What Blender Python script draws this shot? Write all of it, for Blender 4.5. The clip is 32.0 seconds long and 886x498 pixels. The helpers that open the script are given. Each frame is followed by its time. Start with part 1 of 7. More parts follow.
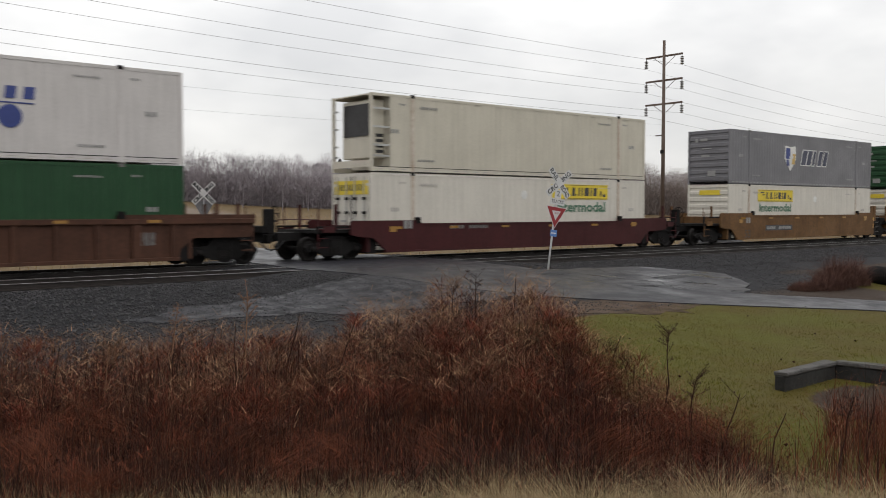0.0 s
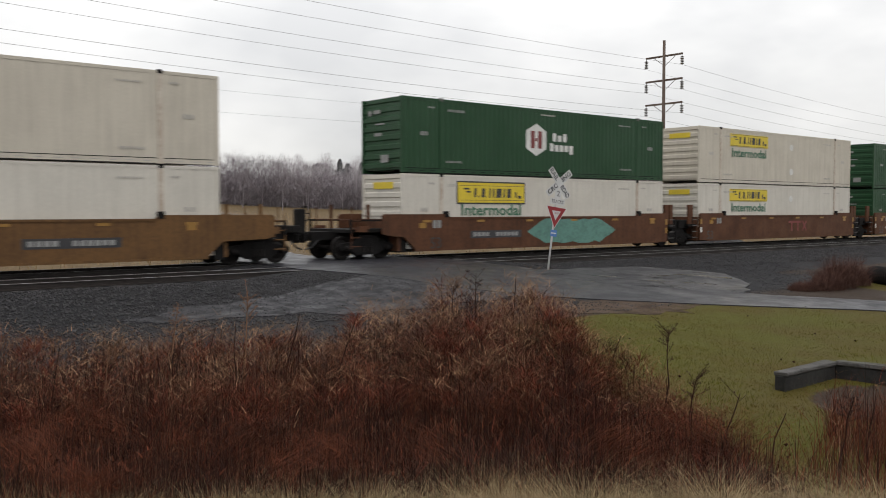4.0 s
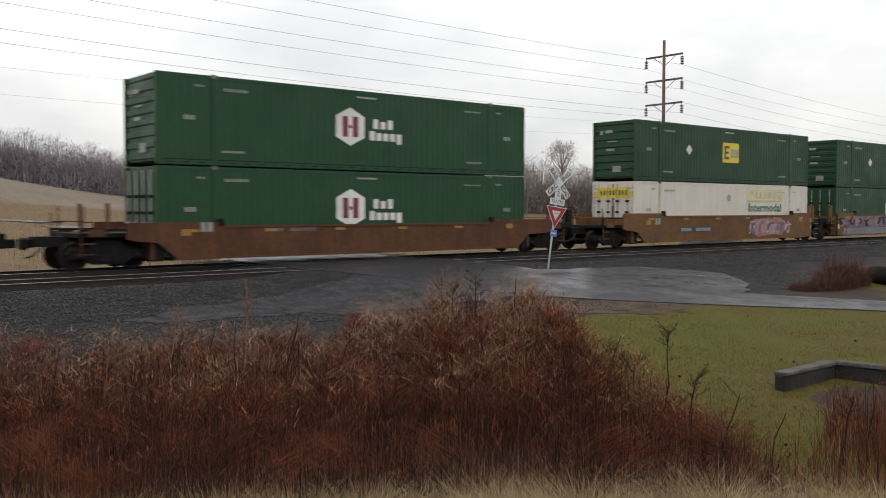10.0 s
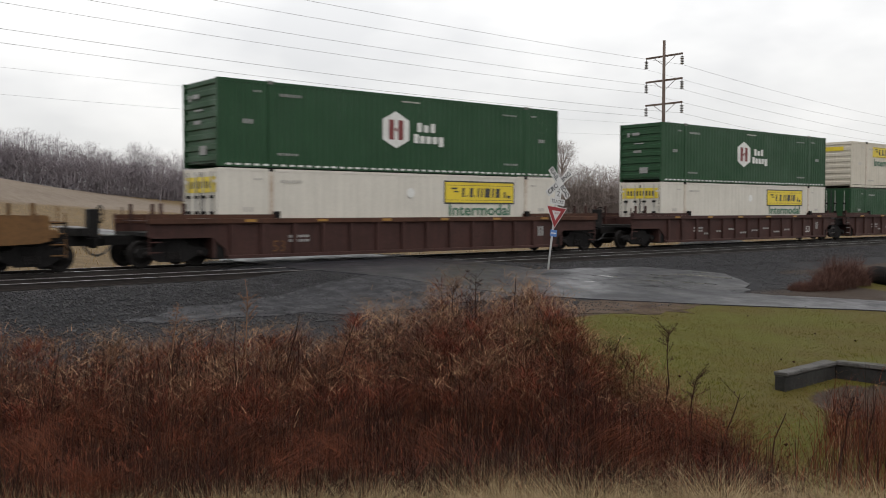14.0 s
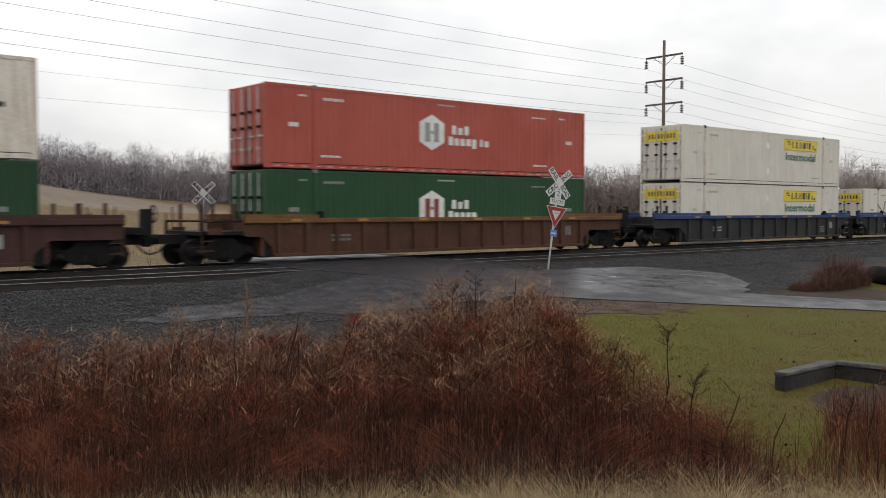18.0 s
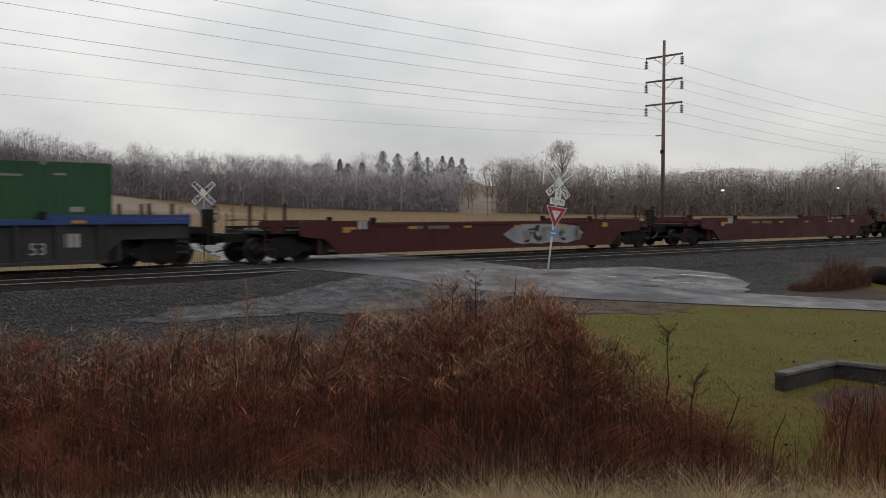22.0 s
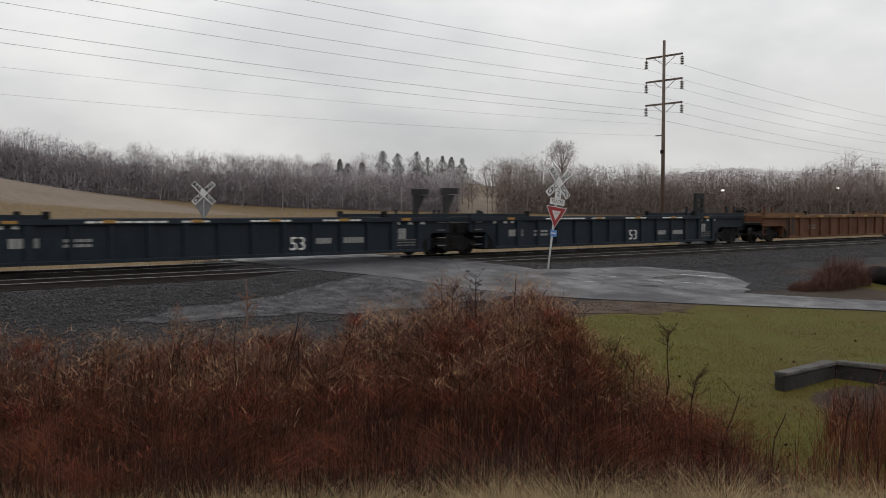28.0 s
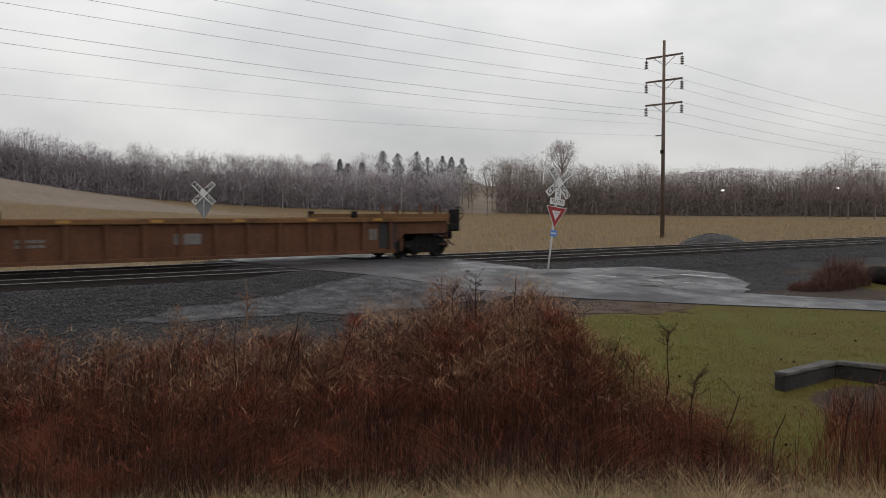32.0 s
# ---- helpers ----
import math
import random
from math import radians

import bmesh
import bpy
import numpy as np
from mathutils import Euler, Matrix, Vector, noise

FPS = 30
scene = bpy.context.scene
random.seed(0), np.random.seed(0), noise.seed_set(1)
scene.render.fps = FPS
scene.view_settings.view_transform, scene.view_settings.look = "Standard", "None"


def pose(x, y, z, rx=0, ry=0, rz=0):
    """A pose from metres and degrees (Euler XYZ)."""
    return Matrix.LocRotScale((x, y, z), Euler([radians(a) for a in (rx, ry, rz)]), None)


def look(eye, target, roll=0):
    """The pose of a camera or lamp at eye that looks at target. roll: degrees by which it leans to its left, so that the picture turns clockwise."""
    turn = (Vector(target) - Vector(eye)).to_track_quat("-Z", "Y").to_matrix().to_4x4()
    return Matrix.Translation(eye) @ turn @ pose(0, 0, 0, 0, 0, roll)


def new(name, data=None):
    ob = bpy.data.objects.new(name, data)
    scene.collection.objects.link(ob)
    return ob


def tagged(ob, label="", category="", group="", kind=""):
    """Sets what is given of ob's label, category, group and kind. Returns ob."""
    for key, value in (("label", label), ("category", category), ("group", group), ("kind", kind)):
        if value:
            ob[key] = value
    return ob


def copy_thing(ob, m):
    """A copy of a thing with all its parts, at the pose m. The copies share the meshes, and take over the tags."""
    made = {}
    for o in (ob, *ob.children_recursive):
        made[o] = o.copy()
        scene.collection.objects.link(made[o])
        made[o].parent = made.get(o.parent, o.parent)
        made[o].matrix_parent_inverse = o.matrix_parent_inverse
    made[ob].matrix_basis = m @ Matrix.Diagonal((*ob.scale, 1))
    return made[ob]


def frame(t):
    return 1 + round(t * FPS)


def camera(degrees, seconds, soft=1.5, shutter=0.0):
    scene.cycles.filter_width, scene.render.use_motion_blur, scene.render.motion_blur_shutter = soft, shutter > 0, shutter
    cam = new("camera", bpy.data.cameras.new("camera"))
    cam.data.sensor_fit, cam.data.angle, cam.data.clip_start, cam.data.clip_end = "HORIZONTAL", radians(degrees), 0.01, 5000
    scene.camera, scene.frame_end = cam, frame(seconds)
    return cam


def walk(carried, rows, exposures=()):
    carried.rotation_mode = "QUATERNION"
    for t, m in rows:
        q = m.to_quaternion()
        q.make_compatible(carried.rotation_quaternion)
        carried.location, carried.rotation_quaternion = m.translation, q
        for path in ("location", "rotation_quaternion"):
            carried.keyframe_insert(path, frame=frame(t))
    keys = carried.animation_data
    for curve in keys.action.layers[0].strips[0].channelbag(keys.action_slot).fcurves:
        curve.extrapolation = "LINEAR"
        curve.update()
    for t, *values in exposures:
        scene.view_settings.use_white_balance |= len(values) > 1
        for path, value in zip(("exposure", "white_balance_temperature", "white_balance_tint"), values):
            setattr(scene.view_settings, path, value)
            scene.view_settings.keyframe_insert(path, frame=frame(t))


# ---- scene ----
cam = camera(51.66, 32.0, soft=0.95, shutter=0.22)
EYE = Vector((0.0, 0.0, 1.83))
AIM = EYE + Vector((math.cos(radians(50.0)) * math.cos(radians(2.41)), math.sin(radians(50.0)) * math.cos(radians(2.41)), -math.sin(radians(2.41))))
VIEW = look(EYE, AIM)
EXPOSURES = [(0.0, 0.18, 6760, 12.1), (3.0, 0.2, 6760, 12.1), (5.5, 0.22, 6760, 12.1), (6.5, 0.16, 6760, 12.1), (7.0, 0.06, 6760, 12.1), (7.5, -0.11, 6760, 12.1), (8.2, -0.2, 6760, 12.1), (8.8, -0.13, 6760, 12.1), (9.4, 0.02, 6760, 12.1), (10.0, 0.31, 6760, 12.1), (12.0, 0.38, 6760, 12.1), (13.2, 0.35, 6760, 12.1), (14.2, 0.25, 6760, 12.1), (17.0, 0.29, 6760, 12.1), (18.4, 0.22, 6760, 12.1), (19.2, 0.0, 6760, 12.1), (20.0, 0.0, 6760, 12.1), (21.5, -0.06, 6760, 12.1), (32.0, -0.08, 6760, 12.1)]
walk(cam, [(0.0, VIEW), (32.0, VIEW)], EXPOSURES)

# ---- world and light: a wet, overcast winter day ----
SKY_TURN = radians(200)
world = bpy.data.worlds.new("overcast_sky")
scene.world = world
world.use_nodes = True


def node(tree, kind, **sets):
    n = tree.nodes.new(kind)
    for k, v in sets.items():
        if k in n.inputs:
            n.inputs[k].default_value = v
    return n


def build_world():
    t = world.node_tree
    t.nodes.clear()
    out = t.nodes.new("ShaderNodeOutputWorld")
    bg = t.nodes.new("ShaderNodeBackground")
    sky = t.nodes.new("ShaderNodeTexSky")
    sky.sky_type = "NISHITA"
    sky.sun_disc = False
    sky.sun_elevation = radians(32)
    sky.sun_rotation = SKY_TURN
    coord = t.nodes.new("ShaderNodeTexCoord")
    sep = t.nodes.new("ShaderNodeSeparateXYZ")
    t.links.new(coord.outputs["Generated"], sep.inputs[0])
    # broad cloud banks, flattened towards the horizon
    stretch = t.nodes.new("ShaderNodeMapping")
    stretch.inputs["Scale"].default_value = (1.0, 1.0, 2.4)
    t.links.new(coord.outputs["Generated"], stretch.inputs[0])
    n1 = node(t, "ShaderNodeTexNoise", Scale=2.6, Detail=5.0, Roughness=0.5)
    t.links.new(stretch.outputs[0], n1.inputs["Vector"])
    ramp = t.nodes.new("ShaderNodeValToRGB")
    ramp.color_ramp.elements[0].position = 0.36
    ramp.color_ramp.elements[0].color = (6.35, 6.62, 6.85, 1)
    ramp.color_ramp.elements[1].position = 0.64
    ramp.color_ramp.elements[1].color = (9.3, 9.55, 9.6, 1)
    t.links.new(n1.outputs["Fac"], ramp.inputs[0])
    lift = t.nodes.new("ShaderNodeMapRange")
    lift.inputs["From Min"].default_value = 0.0
    lift.inputs["From Max"].default_value = 0.24
    lift.inputs["To Min"].default_value = 0.69
    lift.inputs["To Max"].default_value = 1.22
    t.links.new(sep.outputs["Z"], lift.inputs["Value"])
    mul = t.nodes.new("ShaderNodeMix")
    mul.data_type = "RGBA"
    mul.blend_type = "MULTIPLY"
    mul.inputs["Factor"].default_value = 1.0
    t.links.new(ramp.outputs[0], mul.inputs["A"])
    t.links.new(lift.outputs[0], mul.inputs["B"])
    mix = t.nodes.new("ShaderNodeMix")
    mix.data_type = "RGBA"
    mix.inputs["Factor"].default_value = 0.96
    t.links.new(sky.outputs[0], mix.inputs["A"])
    t.links.new(mul.outputs["Result"], mix.inputs["B"])
    t.links.new(mix.outputs["Result"], bg.inputs["Color"])
    bg.inputs["Strength"].default_value = 0.1
    t.links.new(bg.outputs[0], out.inputs[0])


build_world()
sun_data = bpy.data.lights.new("sun", "SUN")
sun_data.energy = 0.5
sun_data.angle = radians(40)
sun_data.color = (1.0, 0.97, 0.93)
sun = new("sun", sun_data)
sun.matrix_world = look((0, 0, 60), (18, 26, 0))


# ---- materials ----
def surface(name, base, rough=0.7, metal=0.0, dark=0.6, grain=8.0, stain=0.7, bump=0.15, streak=0.0, tint=None, spec=0.5, vary=0.0, wet=0.0):
    """A worn surface: fine grain and broad stains in object space, optional vertical streaks, bump and wet patches."""
    m = bpy.data.materials.new(name)
    m.use_nodes = True
    t = m.node_tree
    p = t.nodes["Principled BSDF"]
    p.inputs["Metallic"].default_value = metal
    p.inputs["Specular IOR Level"].default_value = spec
    geo = t.nodes.new("ShaderNodeTexCoord")
    info = t.nodes.new("ShaderNodeObjectInfo")
    shift = t.nodes.new("ShaderNodeVectorMath")
    shift.operation = "ADD"
    off = t.nodes.new("ShaderNodeVectorMath")
    off.operation = "SCALE"
    off.inputs[0].default_value = (37.0, 19.0, 11.0)
    t.links.new(info.outputs["Random"], off.inputs["Scale"])
    t.links.new(geo.outputs["Object"], shift.inputs[0])
    t.links.new(off.outputs[0], shift.inputs[1])
    fine = node(t, "ShaderNodeTexNoise", Scale=grain, Detail=4.0, Roughness=0.65)
    broad = node(t, "ShaderNodeTexNoise", Scale=stain, Detail=5.0, Roughness=0.6)
    for n in (fine, broad):
        t.links.new(shift.outputs[0], n.inputs["Vector"])
    total = t.nodes.new("ShaderNodeMath")
    total.operation = "MULTIPLY"
    t.links.new(fine.outputs["Fac"], total.inputs[0])
    t.links.new(broad.outputs["Fac"], total.inputs[1])
    last = total.outputs[0]
    if streak:
        mapping = t.nodes.new("ShaderNodeMapping")
        mapping.inputs["Scale"].default_value = (5.0, 5.0, 0.25)
        t.links.new(shift.outputs[0], mapping.inputs[0])
        lines = node(t, "ShaderNodeTexNoise", Scale=1.6, Detail=4.0, Roughness=0.6)
        t.links.new(mapping.outputs[0], lines.inputs["Vector"])
        blend = t.nodes.new("ShaderNodeMix")
        blend.inputs["Factor"].default_value = streak
        half = t.nodes.new("ShaderNodeMath")
        half.operation = "MULTIPLY"
        half.inputs[1].default_value = 0.5
        t.links.new(lines.outputs["Fac"], half.inputs[0])
        t.links.new(last, blend.inputs["A"])
        t.links.new(half.outputs[0], blend.inputs["B"])
        last = blend.outputs["Result"]
    ramp = t.nodes.new("ShaderNodeValToRGB")
    low = tint or tuple(c * dark for c in base)
    ramp.color_ramp.elements[0].position = 0.14
    ramp.color_ramp.elements[0].color = (*low, 1)
    ramp.color_ramp.elements[1].position = 0.30
    ramp.color_ramp.elements[1].color = (*base, 1)
    t.links.new(last, ramp.inputs[0])
    colour = ramp.outputs[0]
    if vary:
        hsv = t.nodes.new("ShaderNodeHueSaturation")
        island = t.nodes.new("ShaderNodeNewGeometry")
        span = t.nodes.new("ShaderNodeMapRange")
        span.inputs["To Min"].default_value = 1.0 - vary
        span.inputs["To Max"].default_value = 1.0 + vary
        t.links.new(island.outputs["Random Per Island"], span.inputs["Value"])
        t.links.new(span.outputs[0], hsv.inputs["Value"])
        t.links.new(colour, hsv.inputs["Color"])
        colour = hsv.outputs[0]
    t.links.new(colour, p.inputs["Base Color"])
    gloss = t.nodes.new("ShaderNodeMapRange")
    gloss.inputs["From Min"].default_value = 0.35
    gloss.inputs["From Max"].default_value = 0.65
    gloss.inputs["To Min"].default_value = min(1.0, rough + 0.12)
    gloss.inputs["To Max"].default_value = max(0.05, rough - 0.12 - wet)
    t.links.new(broad.outputs["Fac"], gloss.inputs["Value"])
    t.links.new(gloss.outputs[0], p.inputs["Roughness"])
    if bump:
        b = node(t, "ShaderNodeBump", Strength=bump, Distance=0.02)
        t.links.new(fine.outputs["Fac"], b.inputs["Height"])
        t.links.new(b.outputs[0], p.inputs["Normal"])
    return m


M_WHITE = surface("white_container_paint", (0.58, 0.55, 0.492), 0.5, dark=0.8, streak=0.6, grain=14, bump=0.05)
M_BEIGE = surface("aged_white_container_paint", (0.54, 0.495, 0.42), 0.55, dark=0.78, streak=0.6, grain=14, bump=0.05)
M_POSTWORN = surface("scuffed_beige_post_paint", (0.55, 0.50, 0.43), 0.55, tint=(0.30, 0.21, 0.15), streak=0.5, grain=6, stain=1.2, bump=0.05)
M_FAINT = surface("faint_grey_marking_paint", (0.42, 0.40, 0.37), 0.5, dark=0.8, bump=0.0)
M_RUSTY = surface("rust_stained_white_paint", (0.64, 0.61, 0.55), 0.55, streak=0.65, tint=(0.36, 0.27, 0.19), grain=14, bump=0.08)
M_NAVY = surface("dark_navy_marking_paint", (0.035, 0.040, 0.075), 0.5, dark=0.8, bump=0.0)
M_GREYWHITE = surface("greyed_white_container_paint", (0.53, 0.505, 0.495), 0.5, dark=0.8, streak=0.6, grain=14, bump=0.05)
M_CREAM = surface("cream_container_paint", (0.52, 0.485, 0.405), 0.5, dark=0.8, streak=0.5, grain=14, bump=0.05)
M_GREEN = surface("green_container_paint", (0.0115, 0.056, 0.021), 0.46, dark=0.75, streak=0.55, grain=14, bump=0.05, spec=0.3)
M_DKGREEN = surface("dark_green_container_paint", (0.011, 0.048, 0.020), 0.46, dark=0.75, streak=0.55, grain=14, bump=0.05, spec=0.3)
M_GREY = surface("grey_container_paint", (0.148, 0.146, 0.160), 0.45, dark=0.8, streak=0.5, grain=14, bump=0.05)
M_RED = surface("faded_red_container_paint", (0.36, 0.060, 0.038), 0.5, dark=0.72, streak=0.6, grain=14, bump=0.05)
M_YELLOW = surface("yellow_sign_paint", (0.66, 0.50, 0.03), 0.45, dark=0.85, bump=0.0)
M_PALEYEL = surface("faded_yellow_sign_paint", (0.62, 0.56, 0.30), 0.5, dark=0.85, bump=0.0)
M_BLACK = surface("black_marking_paint", (0.03, 0.03, 0.035), 0.5, dark=0.8, bump=0.0)
M_LETTER = surface("white_marking_paint", (0.66, 0.66, 0.64), 0.5, dark=0.8, bump=0.0)
M_PALE = surface("dull_marking_paint", (0.26, 0.26, 0.255), 0.5, dark=0.8, bump=0.0)
M_TEXTGREEN = surface("green_marking_paint", (0.05, 0.15, 0.09), 0.5, dark=0.8, bump=0.0)
M_BLUE = surface("blue_marking_paint", (0.025, 0.045, 0.20), 0.5, dark=0.8, bump=0.0)
M_DKRED = surface("dark_red_marking_paint", (0.17, 0.022, 0.022), 0.5, dark=0.8, bump=0.0)
M_GOLD = surface("gold_marking_paint", (0.5, 0.33, 0.10), 0.5, dark=0.8, bump=0.0)
M_FADED = surface("faded_pale_patch_paint", (0.14, 0.13, 0.125), 0.6)
M_RUBBER = surface("black_rubber_seal", (0.02, 0.02, 0.022), 0.6, bump=0.0)
M_GALV = surface("galvanised_steel", (0.42, 0.42, 0.41), 0.45, metal=0.6, dark=0.75)

M_CARYELLOW = surface("weathered_yellow_car_paint", (0.150, 0.079, 0.033), 0.6, tint=(0.070, 0.040, 0.023), streak=0.45, grain=9, bump=0.1, spec=0.13)
M_CARORANGE = surface("weathered_orange_car_paint", (0.108, 0.047, 0.025), 0.6, tint=(0.050, 0.026, 0.018), streak=0.45, grain=9, bump=0.1, spec=0.13)
M_CARRED = surface("weathered_dark_red_car_paint", (0.056, 0.0150, 0.0160), 0.55, tint=(0.031, 0.0110, 0.0115), streak=0.45, grain=9, bump=0.1, spec=0.13)
M_CARBROWN = surface("rusty_brown_car_paint", (0.082, 0.038, 0.025), 0.6, tint=(0.038, 0.020, 0.015), streak=0.5, grain=9, bump=0.15, spec=0.13)
M_CARMAROON = surface("rusty_maroon_car_paint", (0.062, 0.030, 0.026), 0.6, tint=(0.034, 0.020, 0.018), streak=0.5, grain=9, bump=0.15, spec=0.13)
M_CARDARK = surface("sooty_dark_car_paint", (0.034, 0.033, 0.034), 0.6, tint=(0.017, 0.016, 0.017), streak=0.5, grain=9, bump=0.12, spec=0.13)
M_CARBLUE = surface("dark_blue_car_paint", (0.016, 0.0235, 0.033), 0.55, tint=(0.010, 0.013, 0.017), streak=0.5, grain=9, bump=0.1, spec=0.13)
M_TOPBLUE = surface("blue_car_top_chord_paint", (0.030, 0.055, 0.155), 0.5, dark=0.6, streak=0.5, bump=0.08, spec=0.13)
M_TOPORANGE = surface("yellow_ochre_top_chord_paint", (0.150, 0.075, 0.032), 0.5, tint=(0.075, 0.042, 0.022), bump=0.08, spec=0.13)
M_UNDER = surface("greasy_black_underframe", (0.012, 0.011, 0.011), 0.7, dark=0.55, bump=0.15, spec=0.12)
M_WHEEL = surface("worn_wheel_steel", (0.017, 0.015, 0.0145), 0.6, metal=0.15, dark=0.6, spec=0.15)
M_REFLECT = surface("yellow_reflector", (0.30, 0.155, 0.028), 0.35, dark=0.85, bump=0.0)
M_RAIL = surface("rusty_rail_steel", (0.024, 0.018, 0.016), 0.55, metal=0.3, dark=0.6, stain=0.9)
M_RAILTOP = surface("polished_rail_head", (0.28, 0.27, 0.27), 0.34, metal=1.0, dark=0.7, bump=0.0)
M_TIE = surface("creosoted_timber_tie", (0.024, 0.020, 0.018), 0.8, dark=0.6, grain=20)
M_BALLAST = surface("wet_grey_ballast_stone", (0.033, 0.031, 0.035), 0.6, dark=0.4, grain=30, stain=3, vary=0.5)
M_ASPHALT = surface("wet_asphalt", (0.031, 0.031, 0.037), 0.44, dark=0.78, grain=12, stain=0.7, bump=0.10, spec=0.155, wet=0.04)
M_GRAVELLANE = surface("wet_packed_gravel", (0.030, 0.030, 0.036), 0.60, dark=0.4, grain=45, stain=2.4, bump=0.6, wet=0.06, spec=0.18)
M_STAINED = surface("black_stained_concrete", (0.015, 0.014, 0.013), 0.85, dark=0.4, grain=14, stain=2.0, bump=0.25)
M_CONCRETE = surface("weathered_concrete", (0.062, 0.058, 0.055), 0.85, dark=0.5, grain=18, stain=1.5, bump=0.25)
M_POLE = surface("weathered_pole_timber", (0.115, 0.082, 0.065), 0.8, dark=0.6, grain=16, streak=0.6)
M_WIRE = surface("dull_aluminium_wire", (0.10, 0.10, 0.105), 0.5, metal=0.5, bump=0.0)
M_INSUL = surface("brown_glazed_insulator", (0.05, 0.045, 0.045), 0.3, bump=0.0)
M_SIGNWHITE = surface("white_sign_sheet", (0.55, 0.55, 0.55), 0.4, dark=0.85, bump=0.0)
M_SIGNRED = surface("red_sign_sheet", (0.26, 0.014, 0.02), 0.4, dark=0.85, bump=0.0)
M_SIGNBLUE = surface("blue_sign_sheet", (0.07, 0.18, 0.45), 0.4, dark=0.85, bump=0.0)
M_SIGNBACK = surface("bare_sign_back", (0.20, 0.20, 0.21), 0.5, metal=0.4, dark=0.8)
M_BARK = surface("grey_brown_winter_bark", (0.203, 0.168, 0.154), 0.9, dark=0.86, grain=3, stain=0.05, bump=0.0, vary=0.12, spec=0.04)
# bark blued a little: the hillside's distance haze is put into the colour
M_BARKHILL = surface("haze_blued_winter_bark", (0.236, 0.210, 0.226), 0.9, dark=0.9, grain=3, stain=0.04, bump=0.0, vary=0.12, spec=0.04)
# bark paled further: the thicker haze towards the knoll, put into the colour
M_BARKHAZE = surface("haze_paled_winter_bark", (0.37, 0.335, 0.355), 0.9, dark=0.92, grain=3, stain=0.04, bump=0.0, vary=0.14, spec=0.04)
# needles lightened to neutral grey: distance haze is put into the colour
M_CONIFER = surface("haze_greyed_conifer_needles", (0.15, 0.152, 0.152), 0.85, dark=0.7, bump=0.0, vary=0.4, spec=0.04)
M_BRUSHRED = surface("red_brown_dead_stems", (0.146, 0.040, 0.024), 0.85, grain=3, stain=0.9, bump=0.0, vary=0.5, tint=(0.030, 0.013, 0.010), spec=0.04)
M_BRUSHDARK = surface("dark_brown_dead_stems", (0.042, 0.022, 0.017), 0.85, dark=0.6, grain=4, stain=0.8, bump=0.0, vary=0.5, spec=0.04)
M_BRUSHTAN = surface("tan_dead_grass", (0.34, 0.208, 0.122), 0.8, dark=0.65, grain=4, stain=0.8, bump=0.0, vary=0.4, spec=0.04)
# pale weed colour; it also stands in for thicket stems that catch light
M_STEM = surface("pale_and_lit_dead_stems", (0.19, 0.104, 0.064), 0.85, dark=0.55, grain=4, stain=0.8, bump=0.0, vary=0.6, spec=0.04)
M_STRAW = surface("pale_straw_grass", (0.29, 0.215, 0.125), 0.8, dark=0.65, grain=4, stain=0.8, bump=0.0, vary=0.4, spec=0.04)
M_GRASS = surface("mossy_lawn_grass", (0.098, 0.102, 0.017), 0.8, tint=(0.096, 0.066, 0.024), grain=1.3, stain=0.3, bump=0.0, vary=0.38, spec=0.05)
M_STUBBLE = surface("corn_stubble_straw", (0.33, 0.235, 0.125), 0.85, dark=0.65, bump=0.0, vary=0.4, spec=0.04)
M_RUST = surface("rust_red_plume", (0.098, 0.031, 0.016), 0.85, dark=0.4, grain=3, stain=0.9, bump=0.0, vary=0.6, spec=0.04)
# paler than bare woods: far mist is put into the ridge colour
M_RIDGE = surface("haze_pale_wooded_ridge", (0.40, 0.385, 0.39), 0.95, dark=0.9, grain=0.05, stain=0.01, bump=0.0, spec=0.1)
M_HOUSEWHITE = surface("white_house_siding", (0.36, 0.36, 0.36), 0.6, dark=0.85)
M_ROOF = surface("grey_roof_shingles", (0.16, 0.16, 0.17), 0.8, dark=0.8)
M_GLASS = surface("dark_window_glass", (0.03, 0.035, 0.04), 0.12, bump=0.0)


# ---- mesh helpers ----
def mesh_object(name, verts, faces, material, parent=None, label="", smooth=False):
    me = bpy.data.meshes.new(name)
    me.from_pydata([tuple(v) for v in verts], [], [tuple(f) for f in faces])
    me.materials.append(material)
    if smooth:
        me.polygons.foreach_set("use_smooth", [True] * len(me.polygons))
    me.update()
    ob = new(name, me)
    if parent:
        ob.parent = parent
    if label:
        ob["label"] = label
    return ob


def part(name, bm, material, parent, label="", smooth=False):
    """Links a bmesh as one mesh object under a thing or a part."""
    me = bpy.data.meshes.new(name)
    bm.to_mesh(me)
    bm.free()
    me.materials.append(material)
    if smooth:
        me.polygons.foreach_set("use_smooth", [True] * len(me.polygons))
    ob = new(name, me)
    ob.parent = parent
    if label:
        ob["label"] = label
    return ob


def again(ob, m):
    """A further part on the mesh of one that exists, at a pose in its parent's space."""
    o = ob.copy()
    scene.collection.objects.link(o)
    o.parent = ob.parent
    o.matrix_basis = m
    return o


def thing(name, m, label, category, group="", kind=""):
    ob = new(name)
    ob.empty_display_size = 0.3
    ob.matrix_basis = m
    return tagged(ob, label, category, group, kind)


